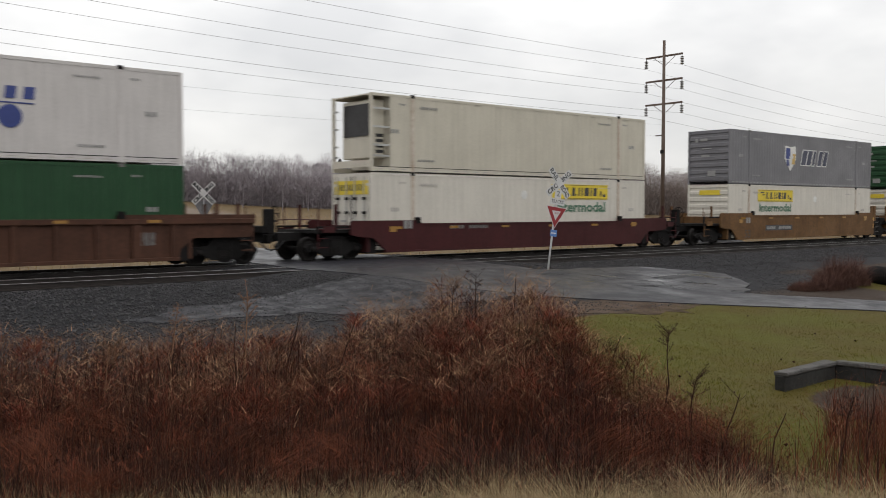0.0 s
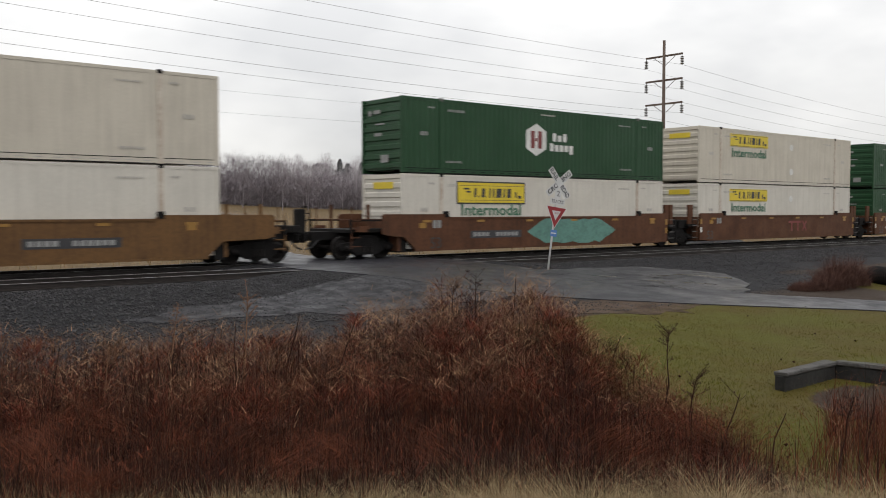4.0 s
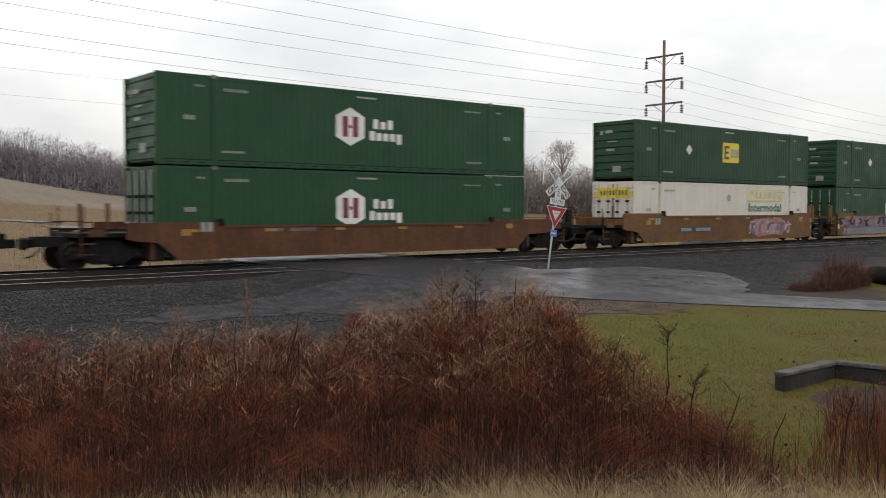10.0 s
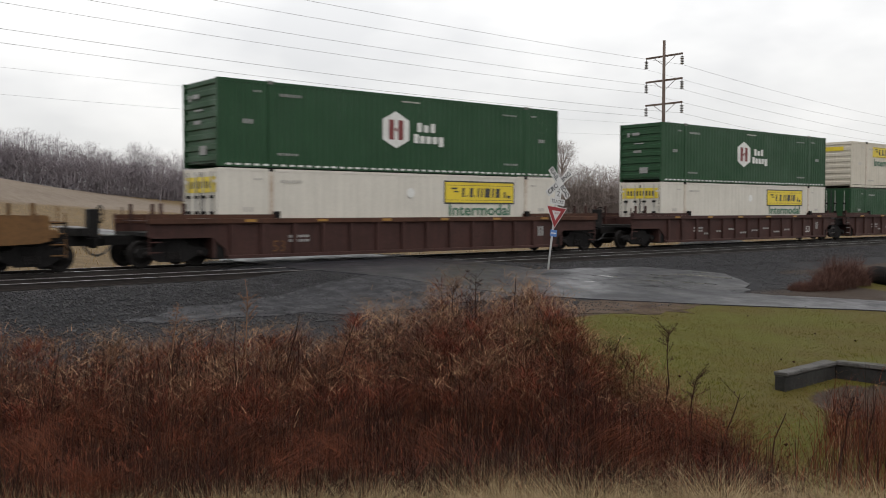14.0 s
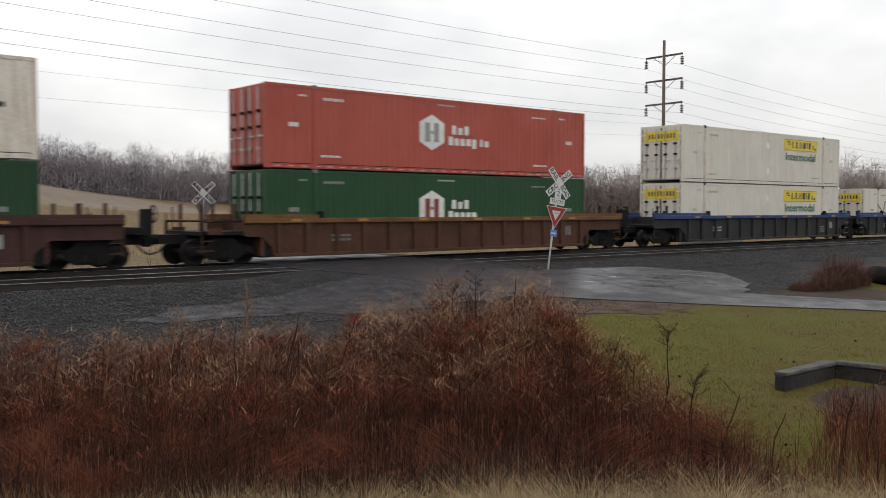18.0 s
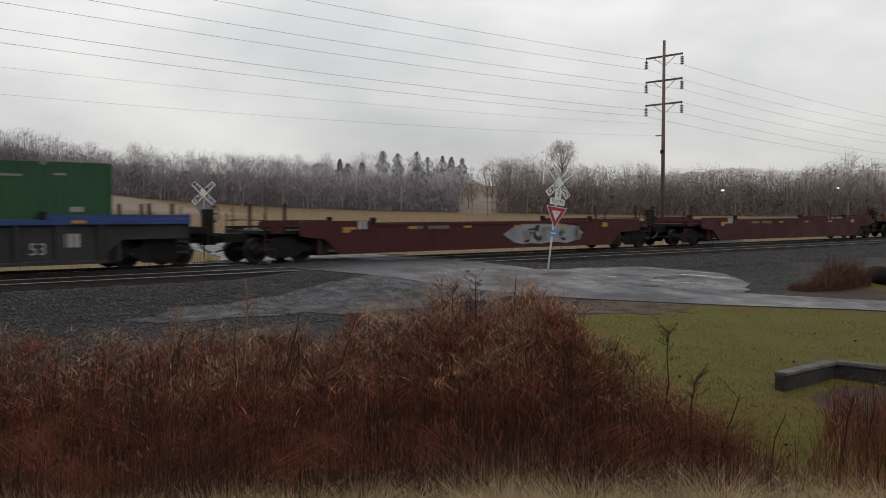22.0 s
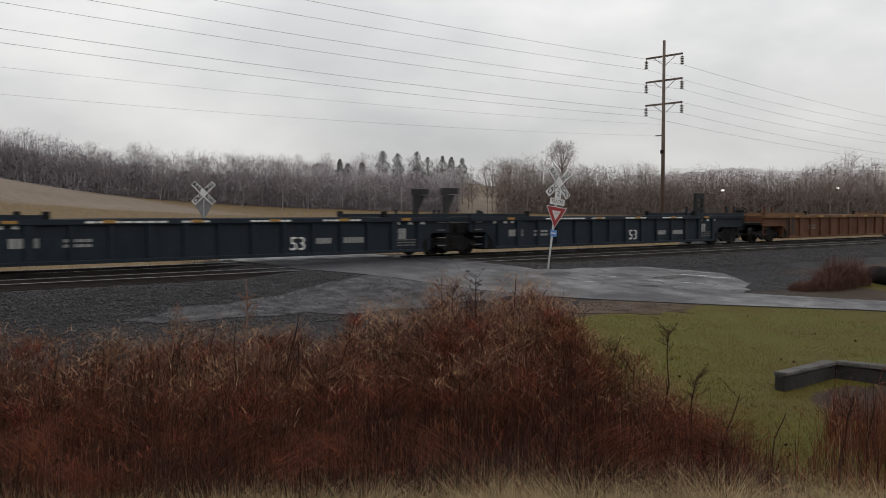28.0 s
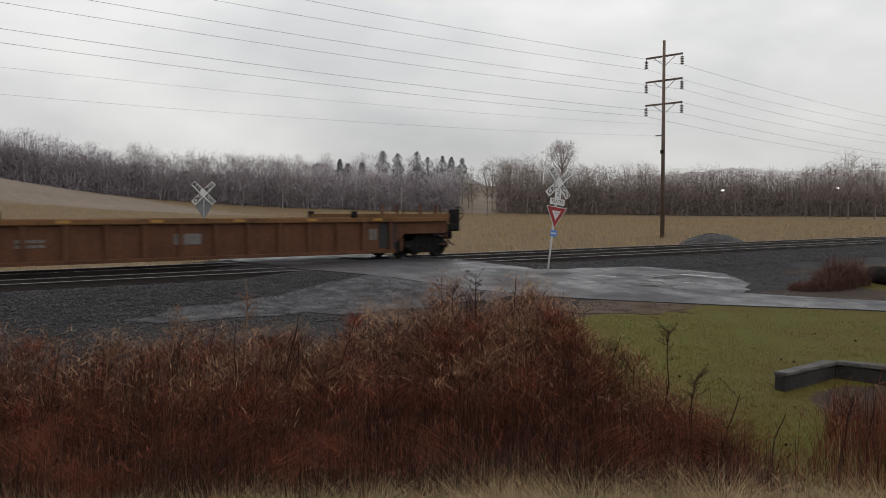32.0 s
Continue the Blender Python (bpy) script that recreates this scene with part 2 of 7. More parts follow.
def add_box(bm, x0, x1, y0, y1, z0, z1, bevel=0.0):
    r = bmesh.ops.create_cube(bm, size=1.0)
    for v in r["verts"]:
        v.co = Vector(((x0 + x1) / 2 + v.co.x * (x1 - x0), (y0 + y1) / 2 + v.co.y * (y1 - y0), (z0 + z1) / 2 + v.co.z * (z1 - z0)))
    if bevel:
        edges = list({e for v in r["verts"] for e in v.link_edges})
        bmesh.ops.bevel(bm, geom=edges, offset=bevel, segments=1, affect="EDGES")


def box(name, x0, x1, y0, y1, z0, z1, material, parent, label="", bevel=0.0):
    bm = bmesh.new()
    add_box(bm, x0, x1, y0, y1, z0, z1, bevel)
    return part(name, bm, material, parent, label)


def add_tube(bm, a, b, r0, r1=None, sides=8):
    a, b = Vector(a), Vector(b)
    r1 = r0 if r1 is None else r1
    d = b - a
    q = d.to_track_quat("Z", "Y").to_matrix().to_4x4()
    bmesh.ops.create_cone(bm, cap_ends=True, segments=sides, radius1=r0, radius2=r1, depth=d.length, matrix=Matrix.Translation((a + b) / 2) @ q)


def tube(name, a, b, r, material, parent, label="", r1=None, sides=8):
    bm = bmesh.new()
    add_tube(bm, a, b, r, r1, sides)
    return part(name, bm, material, parent, label, smooth=sides > 6)


def add_prism(bm, outline, y0, y1):
    """A closed outline in x, z, extruded from y0 to y1."""
    front = [bm.verts.new((x, y0, z)) for x, z in outline]
    back = [bm.verts.new((x, y1, z)) for x, z in outline]
    n = len(outline)
    bm.faces.new(front)
    bm.faces.new(back[::-1])
    for i in range(n):
        bm.faces.new((front[i], back[i], back[(i + 1) % n], front[(i + 1) % n]))
    bmesh.ops.recalc_face_normals(bm, faces=bm.faces[:])


def prism(name, outline, y0, y1, material, parent, label=""):
    bm = bmesh.new()
    add_prism(bm, outline, y0, y1)
    return part(name, bm, material, parent, label)


TEXTS = {}


def lettering(name, text, size, material, parent, m, label="", width=None, thick=0.004, bold=0.0):
    """Raised letters from the built-in font; the text reads along local x and stands in the x, z plane facing -y."""
    key = (text, material.name, size, width, bold)
    if key not in TEXTS:
        cu = bpy.data.curves.new(name, "FONT")
        cu.body, cu.size, cu.extrude, cu.resolution_u = text, size, thick / 2, 2
        cu.offset = size * bold
        cu.align_x = cu.align_y = "CENTER"
        tmp = new("tmp", cu)
        deps = bpy.context.evaluated_depsgraph_get()
        me = bpy.data.meshes.new_from_object(tmp.evaluated_get(deps))
        bpy.data.objects.remove(tmp)
        xs = [v.co.x for v in me.vertices]
        k = width / (max(xs) - min(xs)) if width else 1.0
        for v in me.vertices:
            v.co = Vector((v.co.x * k, -v.co.z, v.co.y))
        me.materials.clear()
        me.materials.append(material)
        TEXTS[key] = me
    ob = new(name, TEXTS[key])
    ob.parent = parent
    ob.matrix_basis = m
    if label:
        ob["label"] = label
    return ob


# ---- the lie of the land; rail heads are at height 0, the line runs along x ----
TRACK_Y = 28.88
NEAR_Y = 25.08
ROAD = [(-40.0, 190.0), (10.0, 174.0), (30.0, 164.5), (40.0, 158.5), (44.6, 151.0), (44.6, 141.0), (39.0, 110.0), (31.5, 70.0), (25.0, 46.0), (20.6, 36.0), (19.0, 30.0), (18.6, 25.0), (19.3, 21.0), (20.6, 18.0), (22.2, 16.2), (24.1, 14.0), (26.2, 11.6), (30.6, 6.1), (59.5, -25.4)]
ROAD_W = [5.0, 5.0, 5.0, 5.0, 4.6, 4.4, 4.4, 4.4, 4.6, 5.4, 6.6, 7.0, 5.6, 4.4, 3.5, 2.8, 2.3, 2.2, 2.2]


def step(a, b, v):
    k = np.clip((v - a) / (b - a), 0, 1)
    return k * k * (3 - 2 * k)


def resample(points, widths, gap):
    out = []
    for i in range(len(points) - 1):
        p0, p1, p2, p3 = (np.array(points[min(max(j, 0), len(points) - 1)]) for j in (i - 1, i, i + 1, i + 2))
        n = max(2, int(np.linalg.norm(p2 - p1) / gap))
        for k in range(n):
            s = k / n
            p = 0.5 * (2 * p1 + (p2 - p0) * s + (2 * p0 - 5 * p1 + 4 * p2 - p3) * s * s + (3 * p1 - p0 - 3 * p2 + p3) * s ** 3)
            out.append((p[0], p[1], widths[i] * (1 - s) + widths[i + 1] * s))
    out.append((*points[-1], widths[-1]))
    return np.array(out)


ROAD_LINE = resample(ROAD, ROAD_W, 0.8)


def road_distance(x, y):
    d = np.full(np.shape(x), 1e9)
    for px, py, w in ROAD_LINE[::2]:
        d = np.minimum(d, np.hypot(x - px, y - py) - w / 2)
    return d


def wobble(x, y, s, seed=0.0):
    """A cheap smooth noise between about -1 and 1."""
    return (np.sin(x / s + 1.7 * seed) * np.cos(y / s * 1.13 + seed) + 0.6 * np.sin(x / s * 2.3 - y / s * 1.9 + 2.1 * seed) + 0.4 * np.cos(x / s * 4.1 + y / s * 3.7 + seed)) / 2


def ahead(a, b):
    """A place a metres out from the bank's foot along the view and b metres to its right."""
    return a * 0.643 + b * 0.766, a * 0.766 - b * 0.643


def land(x, y):
    x, y = np.asarray(x, float), np.asarray(y, float)
    r = np.hypot(x, y)
    ballast = -0.185 - 0.515 * step(23.5, 17.5, y) - 0.5 * step(31.3, 33.6, y)
    near = -0.72 - 0.25 * step(16, 9, y)
    bank = 1.25 * step(9.5, 1.5, x * 0.643 + y * 0.766)
    z = np.where(y > 17.5, ballast, near + bank)
    # the field rises gently to the woods, with a hill to the north-west
    far = np.maximum(y - 34, 0)
    z = z + 2.0 * step(60, 330, far) + 8 * step(330, 900, far) + 30 * step(700, 2200, far)
    z = z + 16.2 * np.exp(-0.5 * ((x / 56) ** 2 + ((y - 288) / 50) ** 2))
    z = z + 13.0 * np.exp(-0.5 * (((x + 30) / 130) ** 2 + ((y - 420) / 90) ** 2))
    z = z + 17.0 * np.exp(-0.5 * (((x - 268) / 75) ** 2 + ((y - 362) / 55) ** 2))
    z = z + 0.05 * wobble(x, y, 1.7, 1.0) * step(22.0, 19.0, y) + 0.06 * wobble(x, y, 6.0, 2.0) * step(34, 40, y)
    # the ditch before the culvert
    a, b = x * 0.643 + y * 0.766, x * 0.766 - y * 0.643
    z = z - 0.42 * np.exp(-0.5 * (((a - 13.2) / 0.75) ** 2 + ((b - 6.9) / 0.8) ** 2))
    # the lane climbs over the rails
    d = road_distance(x, y)
    grade = np.interp(y, [-30, 6, 11, 15, 18.5, 22, 24, 31.5, 34, 40, 60, 400], [-1.1, -1.0, -0.92, -0.72, -0.45, -0.12, -0.03, -0.03, -0.25, -0.65, -0.72, -0.6])
    z = z + (grade - z) * step(3.2, 0.3, d) * (y < 150)
    # level apron beside the crossing
    pad = step(5.2, 3.9, np.hypot((x - 24.4) * 0.95, (y - 18.6) * 1.45))
    return z + (-0.16 - 0.085 * (22.0 - y) - z) * pad * step(0.0, 1.5, d)


def land_at(x, y):
    return float(land(np.array([x]), np.array([y]))[0])


def spaced(*runs):
    out = []
    for a, b, n in runs:
        out.extend(np.linspace(a, b, n, endpoint=False))
    return np.array(out + [runs[-1][1]])


def ground_material():
    m = bpy.data.materials.new("wet_winter_ground")
    m.use_nodes = True
    t = m.node_tree
    p = t.nodes["Principled BSDF"]
    p.inputs["Specular IOR Level"].default_value = 0.08
    coord = t.nodes.new("ShaderNodeTexCoord")
    n_fine = node(t, "ShaderNodeTexNoise", Scale=9.0, Detail=6.0, Roughness=0.7)
    n_mid = node(t, "ShaderNodeTexNoise", Scale=0.9, Detail=5.0, Roughness=0.6)
    n_wide = node(t, "ShaderNodeTexNoise", Scale=0.05, Detail=4.0, Roughness=0.6)
    n_wide2 = node(t, "ShaderNodeTexNoise", Scale=0.45, Detail=4.0, Roughness=0.6)
    stone = node(t, "ShaderNodeTexVoronoi", Scale=26.0)
    rows = t.nodes.new("ShaderNodeMapping")
    rows.inputs["Scale"].default_value = (0.55, 0.04, 0.04)
    rows.inputs["Rotation"].default_value = (0, 0, 0.35)
    n_rows = node(t, "ShaderNodeTexNoise", Scale=3.0, Detail=3.0, Roughness=0.6)
    for n in (n_fine, n_mid, n_wide, n_wide2, stone, rows):
        t.links.new(coord.outputs["Object"], n.inputs["Vector"])
    t.links.new(rows.outputs[0], n_rows.inputs["Vector"])

    def ramp(src, lo, hi, a=0.3, b=0.7):
        r = t.nodes.new("ShaderNodeValToRGB")
        r.color_ramp.elements[0].position, r.color_ramp.elements[1].position = a, b
        r.color_ramp.elements[0].color, r.color_ramp.elements[1].color = (*lo, 1), (*hi, 1)
        t.links.new(src, r.inputs[0])
        return r.outputs[0]

    def mixed(fac, a, b, kind="MIX"):
        x = t.nodes.new("ShaderNodeMix")
        x.data_type, x.blend_type = "RGBA", kind
        if isinstance(fac, float):
            x.inputs["Factor"].default_value = fac
        else:
            t.links.new(fac, x.inputs["Factor"])
        t.links.new(a, x.inputs["A"])
        t.links.new(b, x.inputs["B"])
        return x.outputs["Result"]

    def mask(name, soft=0.25):
        a = t.nodes.new("ShaderNodeAttribute")
        a.attribute_name = name
        s = t.nodes.new("ShaderNodeMath")
        s.operation = "MULTIPLY_ADD"
        s.inputs[1].default_value = 0.5
        t.links.new(n_mid.outputs["Fac"], s.inputs[0])
        t.links.new(a.outputs["Fac"], s.inputs[2])
        r = t.nodes.new("ShaderNodeMapRange")
        r.inputs["From Min"].default_value = 0.75 - soft / 2
        r.inputs["From Max"].default_value = 0.75 + soft / 2
        t.links.new(s.outputs[0], r.inputs["Value"])
        return r.outputs[0]

    soil = ramp(n_fine.outputs["Fac"], (0.028, 0.020, 0.016), (0.064, 0.048, 0.038))
    lawn = mixed(0.5, ramp(n_wide2.outputs["Fac"], (0.086, 0.058, 0.020), (0.078, 0.078, 0.013), 0.40, 0.60), ramp(n_fine.outputs["Fac"], (0.038, 0.036, 0.006), (0.090, 0.084, 0.014)))
    gravel = mixed(0.5, ramp(stone.outputs["Distance"], (0.036, 0.036, 0.040), (0.018, 0.018, 0.020), 0.1, 0.6), ramp(n_mid.outputs["Fac"], (0.017, 0.017, 0.019), (0.040, 0.041, 0.044)))
    field = mixed(0.5, ramp(n_fine.outputs["Fac"], (0.060, 0.040, 0.021), (0.20, 0.138, 0.068)), ramp(n_rows.outputs["Fac"], (0.075, 0.051, 0.027), (0.155, 0.110, 0.060), 0.35, 0.65))
    hill = mixed(0.6, ramp(n_rows.outputs["Fac"], (0.125, 0.098, 0.076), (0.215, 0.176, 0.142), 0.38, 0.62), ramp(n_wide.outputs["Fac"], (0.135, 0.106, 0.082), (0.18, 0.146, 0.115)))
    col = mixed(mask("lawn"), soil, lawn)
    col = mixed(mask("gravel", 0.4), col, gravel)
    col = mixed(mask("field"), col, field)
    col = mixed(mask("hill", 0.5), col, hill)
    litter = ramp(n_wide.outputs["Fac"], (0.085, 0.068, 0.058), (0.13, 0.108, 0.092))
    col = mixed(mask("litter", 0.4), col, litter)
    t.links.new(col, p.inputs["Base Color"])
    rough = t.nodes.new("ShaderNodeMapRange")
    rough.inputs["To Min"].default_value = 0.95
    rough.inputs["To Max"].default_value = 0.6
    t.links.new(n_mid.outputs["Fac"], rough.inputs["Value"])
    t.links.new(rough.outputs[0], p.inputs["Roughness"])
    b = node(t, "ShaderNodeBump", Strength=0.6, Distance=0.05)
    t.links.new(n_fine.outputs["Fac"], b.inputs["Height"])
    t.links.new(b.outputs[0], p.inputs["Normal"])
    return m


def lawn_weight(x, y):
    edge = 15.3 - 0.85 * (x - 17.0)
    a = step(0.6, -0.4, y - np.minimum(14.6, edge + 4.0)) * step(-0.6, 0.5, x - 9.4 - 0.55 * (y - 6.2))
    right = step(29.6, 31.0, x) * step(16.5, 14.5, y) * step(0.2, 0.8, road_distance(x, y))
    fwd, off = x * 0.643 + y * 0.766, x * 0.766 - y * 0.643
    ditch = np.exp(-0.5 * (((fwd - 13.5) / 0.95) ** 2 + ((off - 6.9) / 1.0) ** 2))
    return np.clip(np.maximum(a, right) * step(0.55, 0.25, ditch), 0, 1)


EDGE = [(-600.0, 480.0), (-60.0, 330.0), (30.0, 305.0), (75.0, 288.0), (130.0, 268.0), (200.0, 226.0), (262.0, 190.0), (330.0, 152.0), (430.0, 105.0), (900.0, -40.0)]


def wood_side(x, y):
    """How far a place lies beyond the edge of the woods, roughly, northwards."""
    return (y - np.interp(x, [p[0] for p in EDGE], [p[1] for p in EDGE])) * 0.85


def clearing(x, y):
    """An open slope that breaks the woods."""
    b = np.degrees(np.arctan2(y, x))
    return step(46.4, 46.9, b) * step(49.3, 48.8, b) * (np.hypot(x, y) > 200)


def build_ground():
    xs = spaced((-3000, -600, 8), (-600, -100, 14), (-100, -12, 18), (-12, 2, 20), (2, 42, 100), (42, 90, 48), (90, 240, 40), (240, 600, 20), (600, 3000, 10))
    ys = spaced((-3000, -300, 8), (-300, -20, 10), (-20, 2, 12), (2, 36, 96), (36, 80, 44), (80, 330, 60), (330, 700, 22), (700, 3000, 12))
    gx, gy = np.meshgrid(xs, ys)
    gz = land(gx, gy)
    nx, ny = len(xs), len(ys)
    verts = np.stack([gx.ravel(), gy.ravel(), gz.ravel()], 1)
    i = np.arange(nx * (ny - 1)).reshape(ny - 1, nx)[:, :-1].ravel()
    faces = np.stack([i, i + 1, i + nx + 1, i + nx], 1)
    ob = mesh_object("ground", verts.tolist(), faces.tolist(), ground_material(), smooth=True)
    x, y = verts[:, 0], verts[:, 1]
    gravel = step(14.6, 16.4, y + 0.35 * wobble(x, y, 1.3)) * step(34.2, 32.6, y) * np.where(y > 19.0, 1.0, step(33.5, 32.5, x))
    field = step(33.4, 34.6, y)
    hill = step(228, 248, y + 0.5 * x + 4 * wobble(x, y, 9.0, 3.0))
    me = ob.data
    for name, w in (("lawn", lawn_weight(x, y)), ("gravel", gravel), ("field", field), ("hill", np.maximum(hill * step(120, 90, x), clearing(x, y) * (wood_side(x, y) > -4))), ("litter", step(-6, 10, wood_side(x, y)) * (1 - clearing(x, y)))):
        me.attributes.new(name, "FLOAT", "POINT").data.foreach_set("value", np.asarray(w, np.float32))
    return tagged(ob, "wet winter ground of lawn, gravel, soil and stubble field", "ground", kind="structure")


build_ground()


def ribbon(name, line, material, lift, label, thick=0.12):
    """A paved strip that follows the land, with sides."""
    verts, faces = [], []
    n = len(line)
    across = 9
    for k in range(n):
        a, b = line[max(k - 1, 0)], line[min(k + 1, n - 1)]
        d = np.array([b[0] - a[0], b[1] - a[1]])
        d /= np.linalg.norm(d)
        side = np.array([-d[1], d[0]])
        for j in range(across):
            s = (j / (across - 1) - 0.5) * line[k][2] * (1 + 0.04 * math.sin(k * 0.9 + (j > 4) * 2.0))
            x, y = line[k][0] + side[0] * s, line[k][1] + side[1] * s
            verts.append((x, y, land_at(x, y) + lift + 0.10 * float(step(80, 150, np.float64(y))) + 0.03 * (1 - (2 * j / (across - 1) - 1) ** 2)))
    top = len(verts)
    for k in range(n - 1):
        for j in range(across - 1):
            a = k * across + j
            faces.append((a, a + across, a + across + 1, a + 1))
    for k in range(n):
        for j in (0, across - 1):
            x, y, z = verts[k * across + j]
            verts.append((x, y, z - thick))
    for k in range(n - 1):
        a, b = k * across, (k + 1) * across
        faces.append((a, top + 2 * k, top + 2 * k + 2, b))
        a, b = a + across - 1, b + across - 1
        faces.append((a, b, top + 2 * k + 3, top + 2 * k + 1))
    ob = mesh_object(name, verts, faces, material, smooth=False)
    return tagged(ob, label, "road", kind="structure")


ribbon("road", ROAD_LINE, M_ASPHALT, 0.03, "narrow wet grey asphalt lane that crosses the rails")


def patch(name, outline, lift, material, label, category, n=26):
    """A flat patch of paving over the land, cut to an outline of x, y."""
    xs, ys = [p[0] for p in outline], [p[1] for p in outline]
    bm = bmesh.new()
    vs = [bm.verts.new((x, y, 0)) for x, y in outline]
    bm.faces.new(vs)
    for axis, lo, hi in ((0, min(xs), max(xs)), (1, min(ys), max(ys))):
        for k in range(1, n):
            c = lo + (hi - lo) * k / n
            co, no = ((c, 0, 0), (1, 0, 0)) if axis == 0 else ((0, c, 0), (0, 1, 0))
            bmesh.ops.bisect_plane(bm, geom=bm.verts[:] + bm.edges[:] + bm.faces[:], plane_co=co, plane_no=no)
    co = np.array([v.co[:] for v in bm.verts])
    z = land(co[:, 0], co[:, 1]) + lift
    for v, h in zip(bm.verts, z):
        v.co.z = h
    ext = bmesh.ops.extrude_face_region(bm, geom=bm.faces[:])
    low = [v for v in bm.verts if v not in set(ext["geom"])]
    for v in low:
        v.co.z -= 0.15
    bmesh.ops.recalc_face_normals(bm, faces=bm.faces[:])
    ob = part(name, bm, material, None)
    return tagged(ob, label, category, kind="structure")


def blob(points, jitter, seed):
    rnd = random.Random(seed)
    out = []
    for i, p in enumerate(points):
        q = points[(i + 1) % len(points)]
        for k in range(5):
            s = k / 5
            out.append((p[0] + (q[0] - p[0]) * s + rnd.uniform(-jitter, jitter), p[1] + (q[1] - p[1]) * s + rnd.uniform(-jitter, jitter)))
    return out


patch("paved_apron", blob([(20.6, 21.6), (26.8, 21.0), (28.6, 18.6), (27.0, 16.4), (24.6, 15.3), (21.0, 17.2)], 0.13, 3), 0.045, M_ASPHALT, "worn asphalt apron with puddles beside the lane", "pavement")
M_PATCH = surface("dark_patched_asphalt", (0.026, 0.026, 0.029), 0.55, dark=0.6, grain=50, stain=1.4, bump=0.5, spec=0.16, wet=-0.06)


def broken_surface():
    """Cracks and dark repairs in the apron and the lane."""
    rnd = random.Random(12)
    verts, faces = [], []
    for k in range(46):
        x, y = rnd.uniform(20.5, 27.5), rnd.uniform(15.6, 21.3)
        a = rnd.choice((-0.35, -0.5, 0.15, 1.1)) + rnd.uniform(-0.3, 0.3)
        w = rnd.uniform(0.008, 0.022)
        row = []
        for i in range(rnd.randint(8, 22)):
            z = land_at(x, y) + 0.052 + 0.03 * float(road_distance(np.array([x]), np.array([y]))[0] < 0)
            ww = w * rnd.uniform(0.4, 1.3)
            row.append(((x - math.sin(a) * ww, y + math.cos(a) * ww, z), (x + math.sin(a) * ww, y - math.cos(a) * ww, z)))
            a += rnd.uniform(-0.5, 0.5)
            x, y = x + 0.17 * math.cos(a), y + 0.17 * math.sin(a)
        for p, q in zip(row, row[1:]):
            o = len(verts)
            verts += [p[0], p[1], q[1], q[0]]
            faces.append((o, o + 1, o + 2, o + 3))
    ob = mesh_object("asphalt_cracks", verts, faces, M_PATCH)
    tagged(ob, "dark wet cracks in the worn asphalt", "cracks", kind="stuff")
    for k, (x, y, rx, ry) in enumerate(((25.6, 18.6, 0.9, 0.25), (22.4, 17.4, 0.9, 0.22), (21.9, 20.4, 0.8, 0.2))):
        ring = [(x + rx * math.cos(6.283 * i / 12) * rnd.uniform(0.75, 1.2), y + ry * math.sin(6.283 * i / 12) * rnd.uniform(0.75, 1.2)) for i in range(12)]
        patch("asphalt_patch", blob(ring, 0.04, 20 + k), 0.05, M_PATCH, "dark rough repair in the asphalt", "pavement", 6)


broken_surface()
M_PUDDLE = surface("standing_rain_water", (0.02, 0.02, 0.022), 0.16, dark=0.9, bump=0.0, spec=0.5)


def puddles():
    rnd = random.Random(5)
    for k, (x, y, rx, ry) in enumerate(((26.9, 18.6, 0.75, 0.16), (25.7, 18.9, 0.55, 0.12), (27.3, 17.9, 0.6, 0.13), (24.3, 18.2, 0.5, 0.12), (25.2, 17.3, 0.6, 0.12), (23.3, 19.6, 0.5, 0.1), (21.6, 18.9, 0.5, 0.1), (27.9, 18.9, 0.4, 0.1))):
        ring = []
        for i in range(14):
            a, g = 6.283 * i / 14, rnd.uniform(0.7, 1.2)
            u, v = rx * math.cos(a) * g, ry * math.sin(a) * g
            ring.append((x + 0.77 * u + 0.64 * v, y - 0.64 * u + 0.77 * v))
        patch("puddle", blob(ring, 0.02, 60 + k), 0.049, M_PUDDLE, "shallow rain puddle on the worn asphalt", "puddle", 4)


puddles()
M_EARTH = surface("wet_trodden_earth", (0.082, 0.056, 0.040), 0.8, dark=0.45, grain=20, stain=1.6, bump=0.6, spec=0.08)
patch("bare_earth", blob([(16.9, 15.6), (18.0, 14.5), (19.9, 13.9), (21.4, 14.4), (20.6, 15.6), (18.6, 16.5)], 0.32, 8), 0.008, M_EARTH, "trodden wet brown earth at the lawn edge", "earth")
LANE = blob([(17.4, 22.4), (18.6, 17.3), (16.0, 17.9), (12.0, 18.6), (8.6, 18.9), (7.4, 19.5), (8.8, 20.3), (12.0, 20.9), (14.6, 21.8)], 0.26, 4)
patch("gravel_lane", LANE, 0.022, M_GRAVELLANE, "wet packed gravel lane along the rails", "lane")


# ---- the two tracks ----
def rail_outline():
    return [(-0.075, -0.165), (0.075, -0.165), (0.075, -0.15), (0.012, -0.125), (0.012, -0.045), (0.036, -0.032), (0.036, -0.006), (-0.036, -0.006), (-0.036, -0.032), (-0.012, -0.045), (-0.012, -0.125), (-0.075, -0.15)]


def long_section(name, outline, x0, x1, y, material, parent):
    verts, faces = [], []
    n = len(outline)
    for x in (x0, x1):
        verts += [(x, y + a, b) for a, b in outline]
    for i in range(n):
        faces.append((i, (i + 1) % n, n + (i + 1) % n, n + i))
    return mesh_object(name, verts, faces, material, parent)


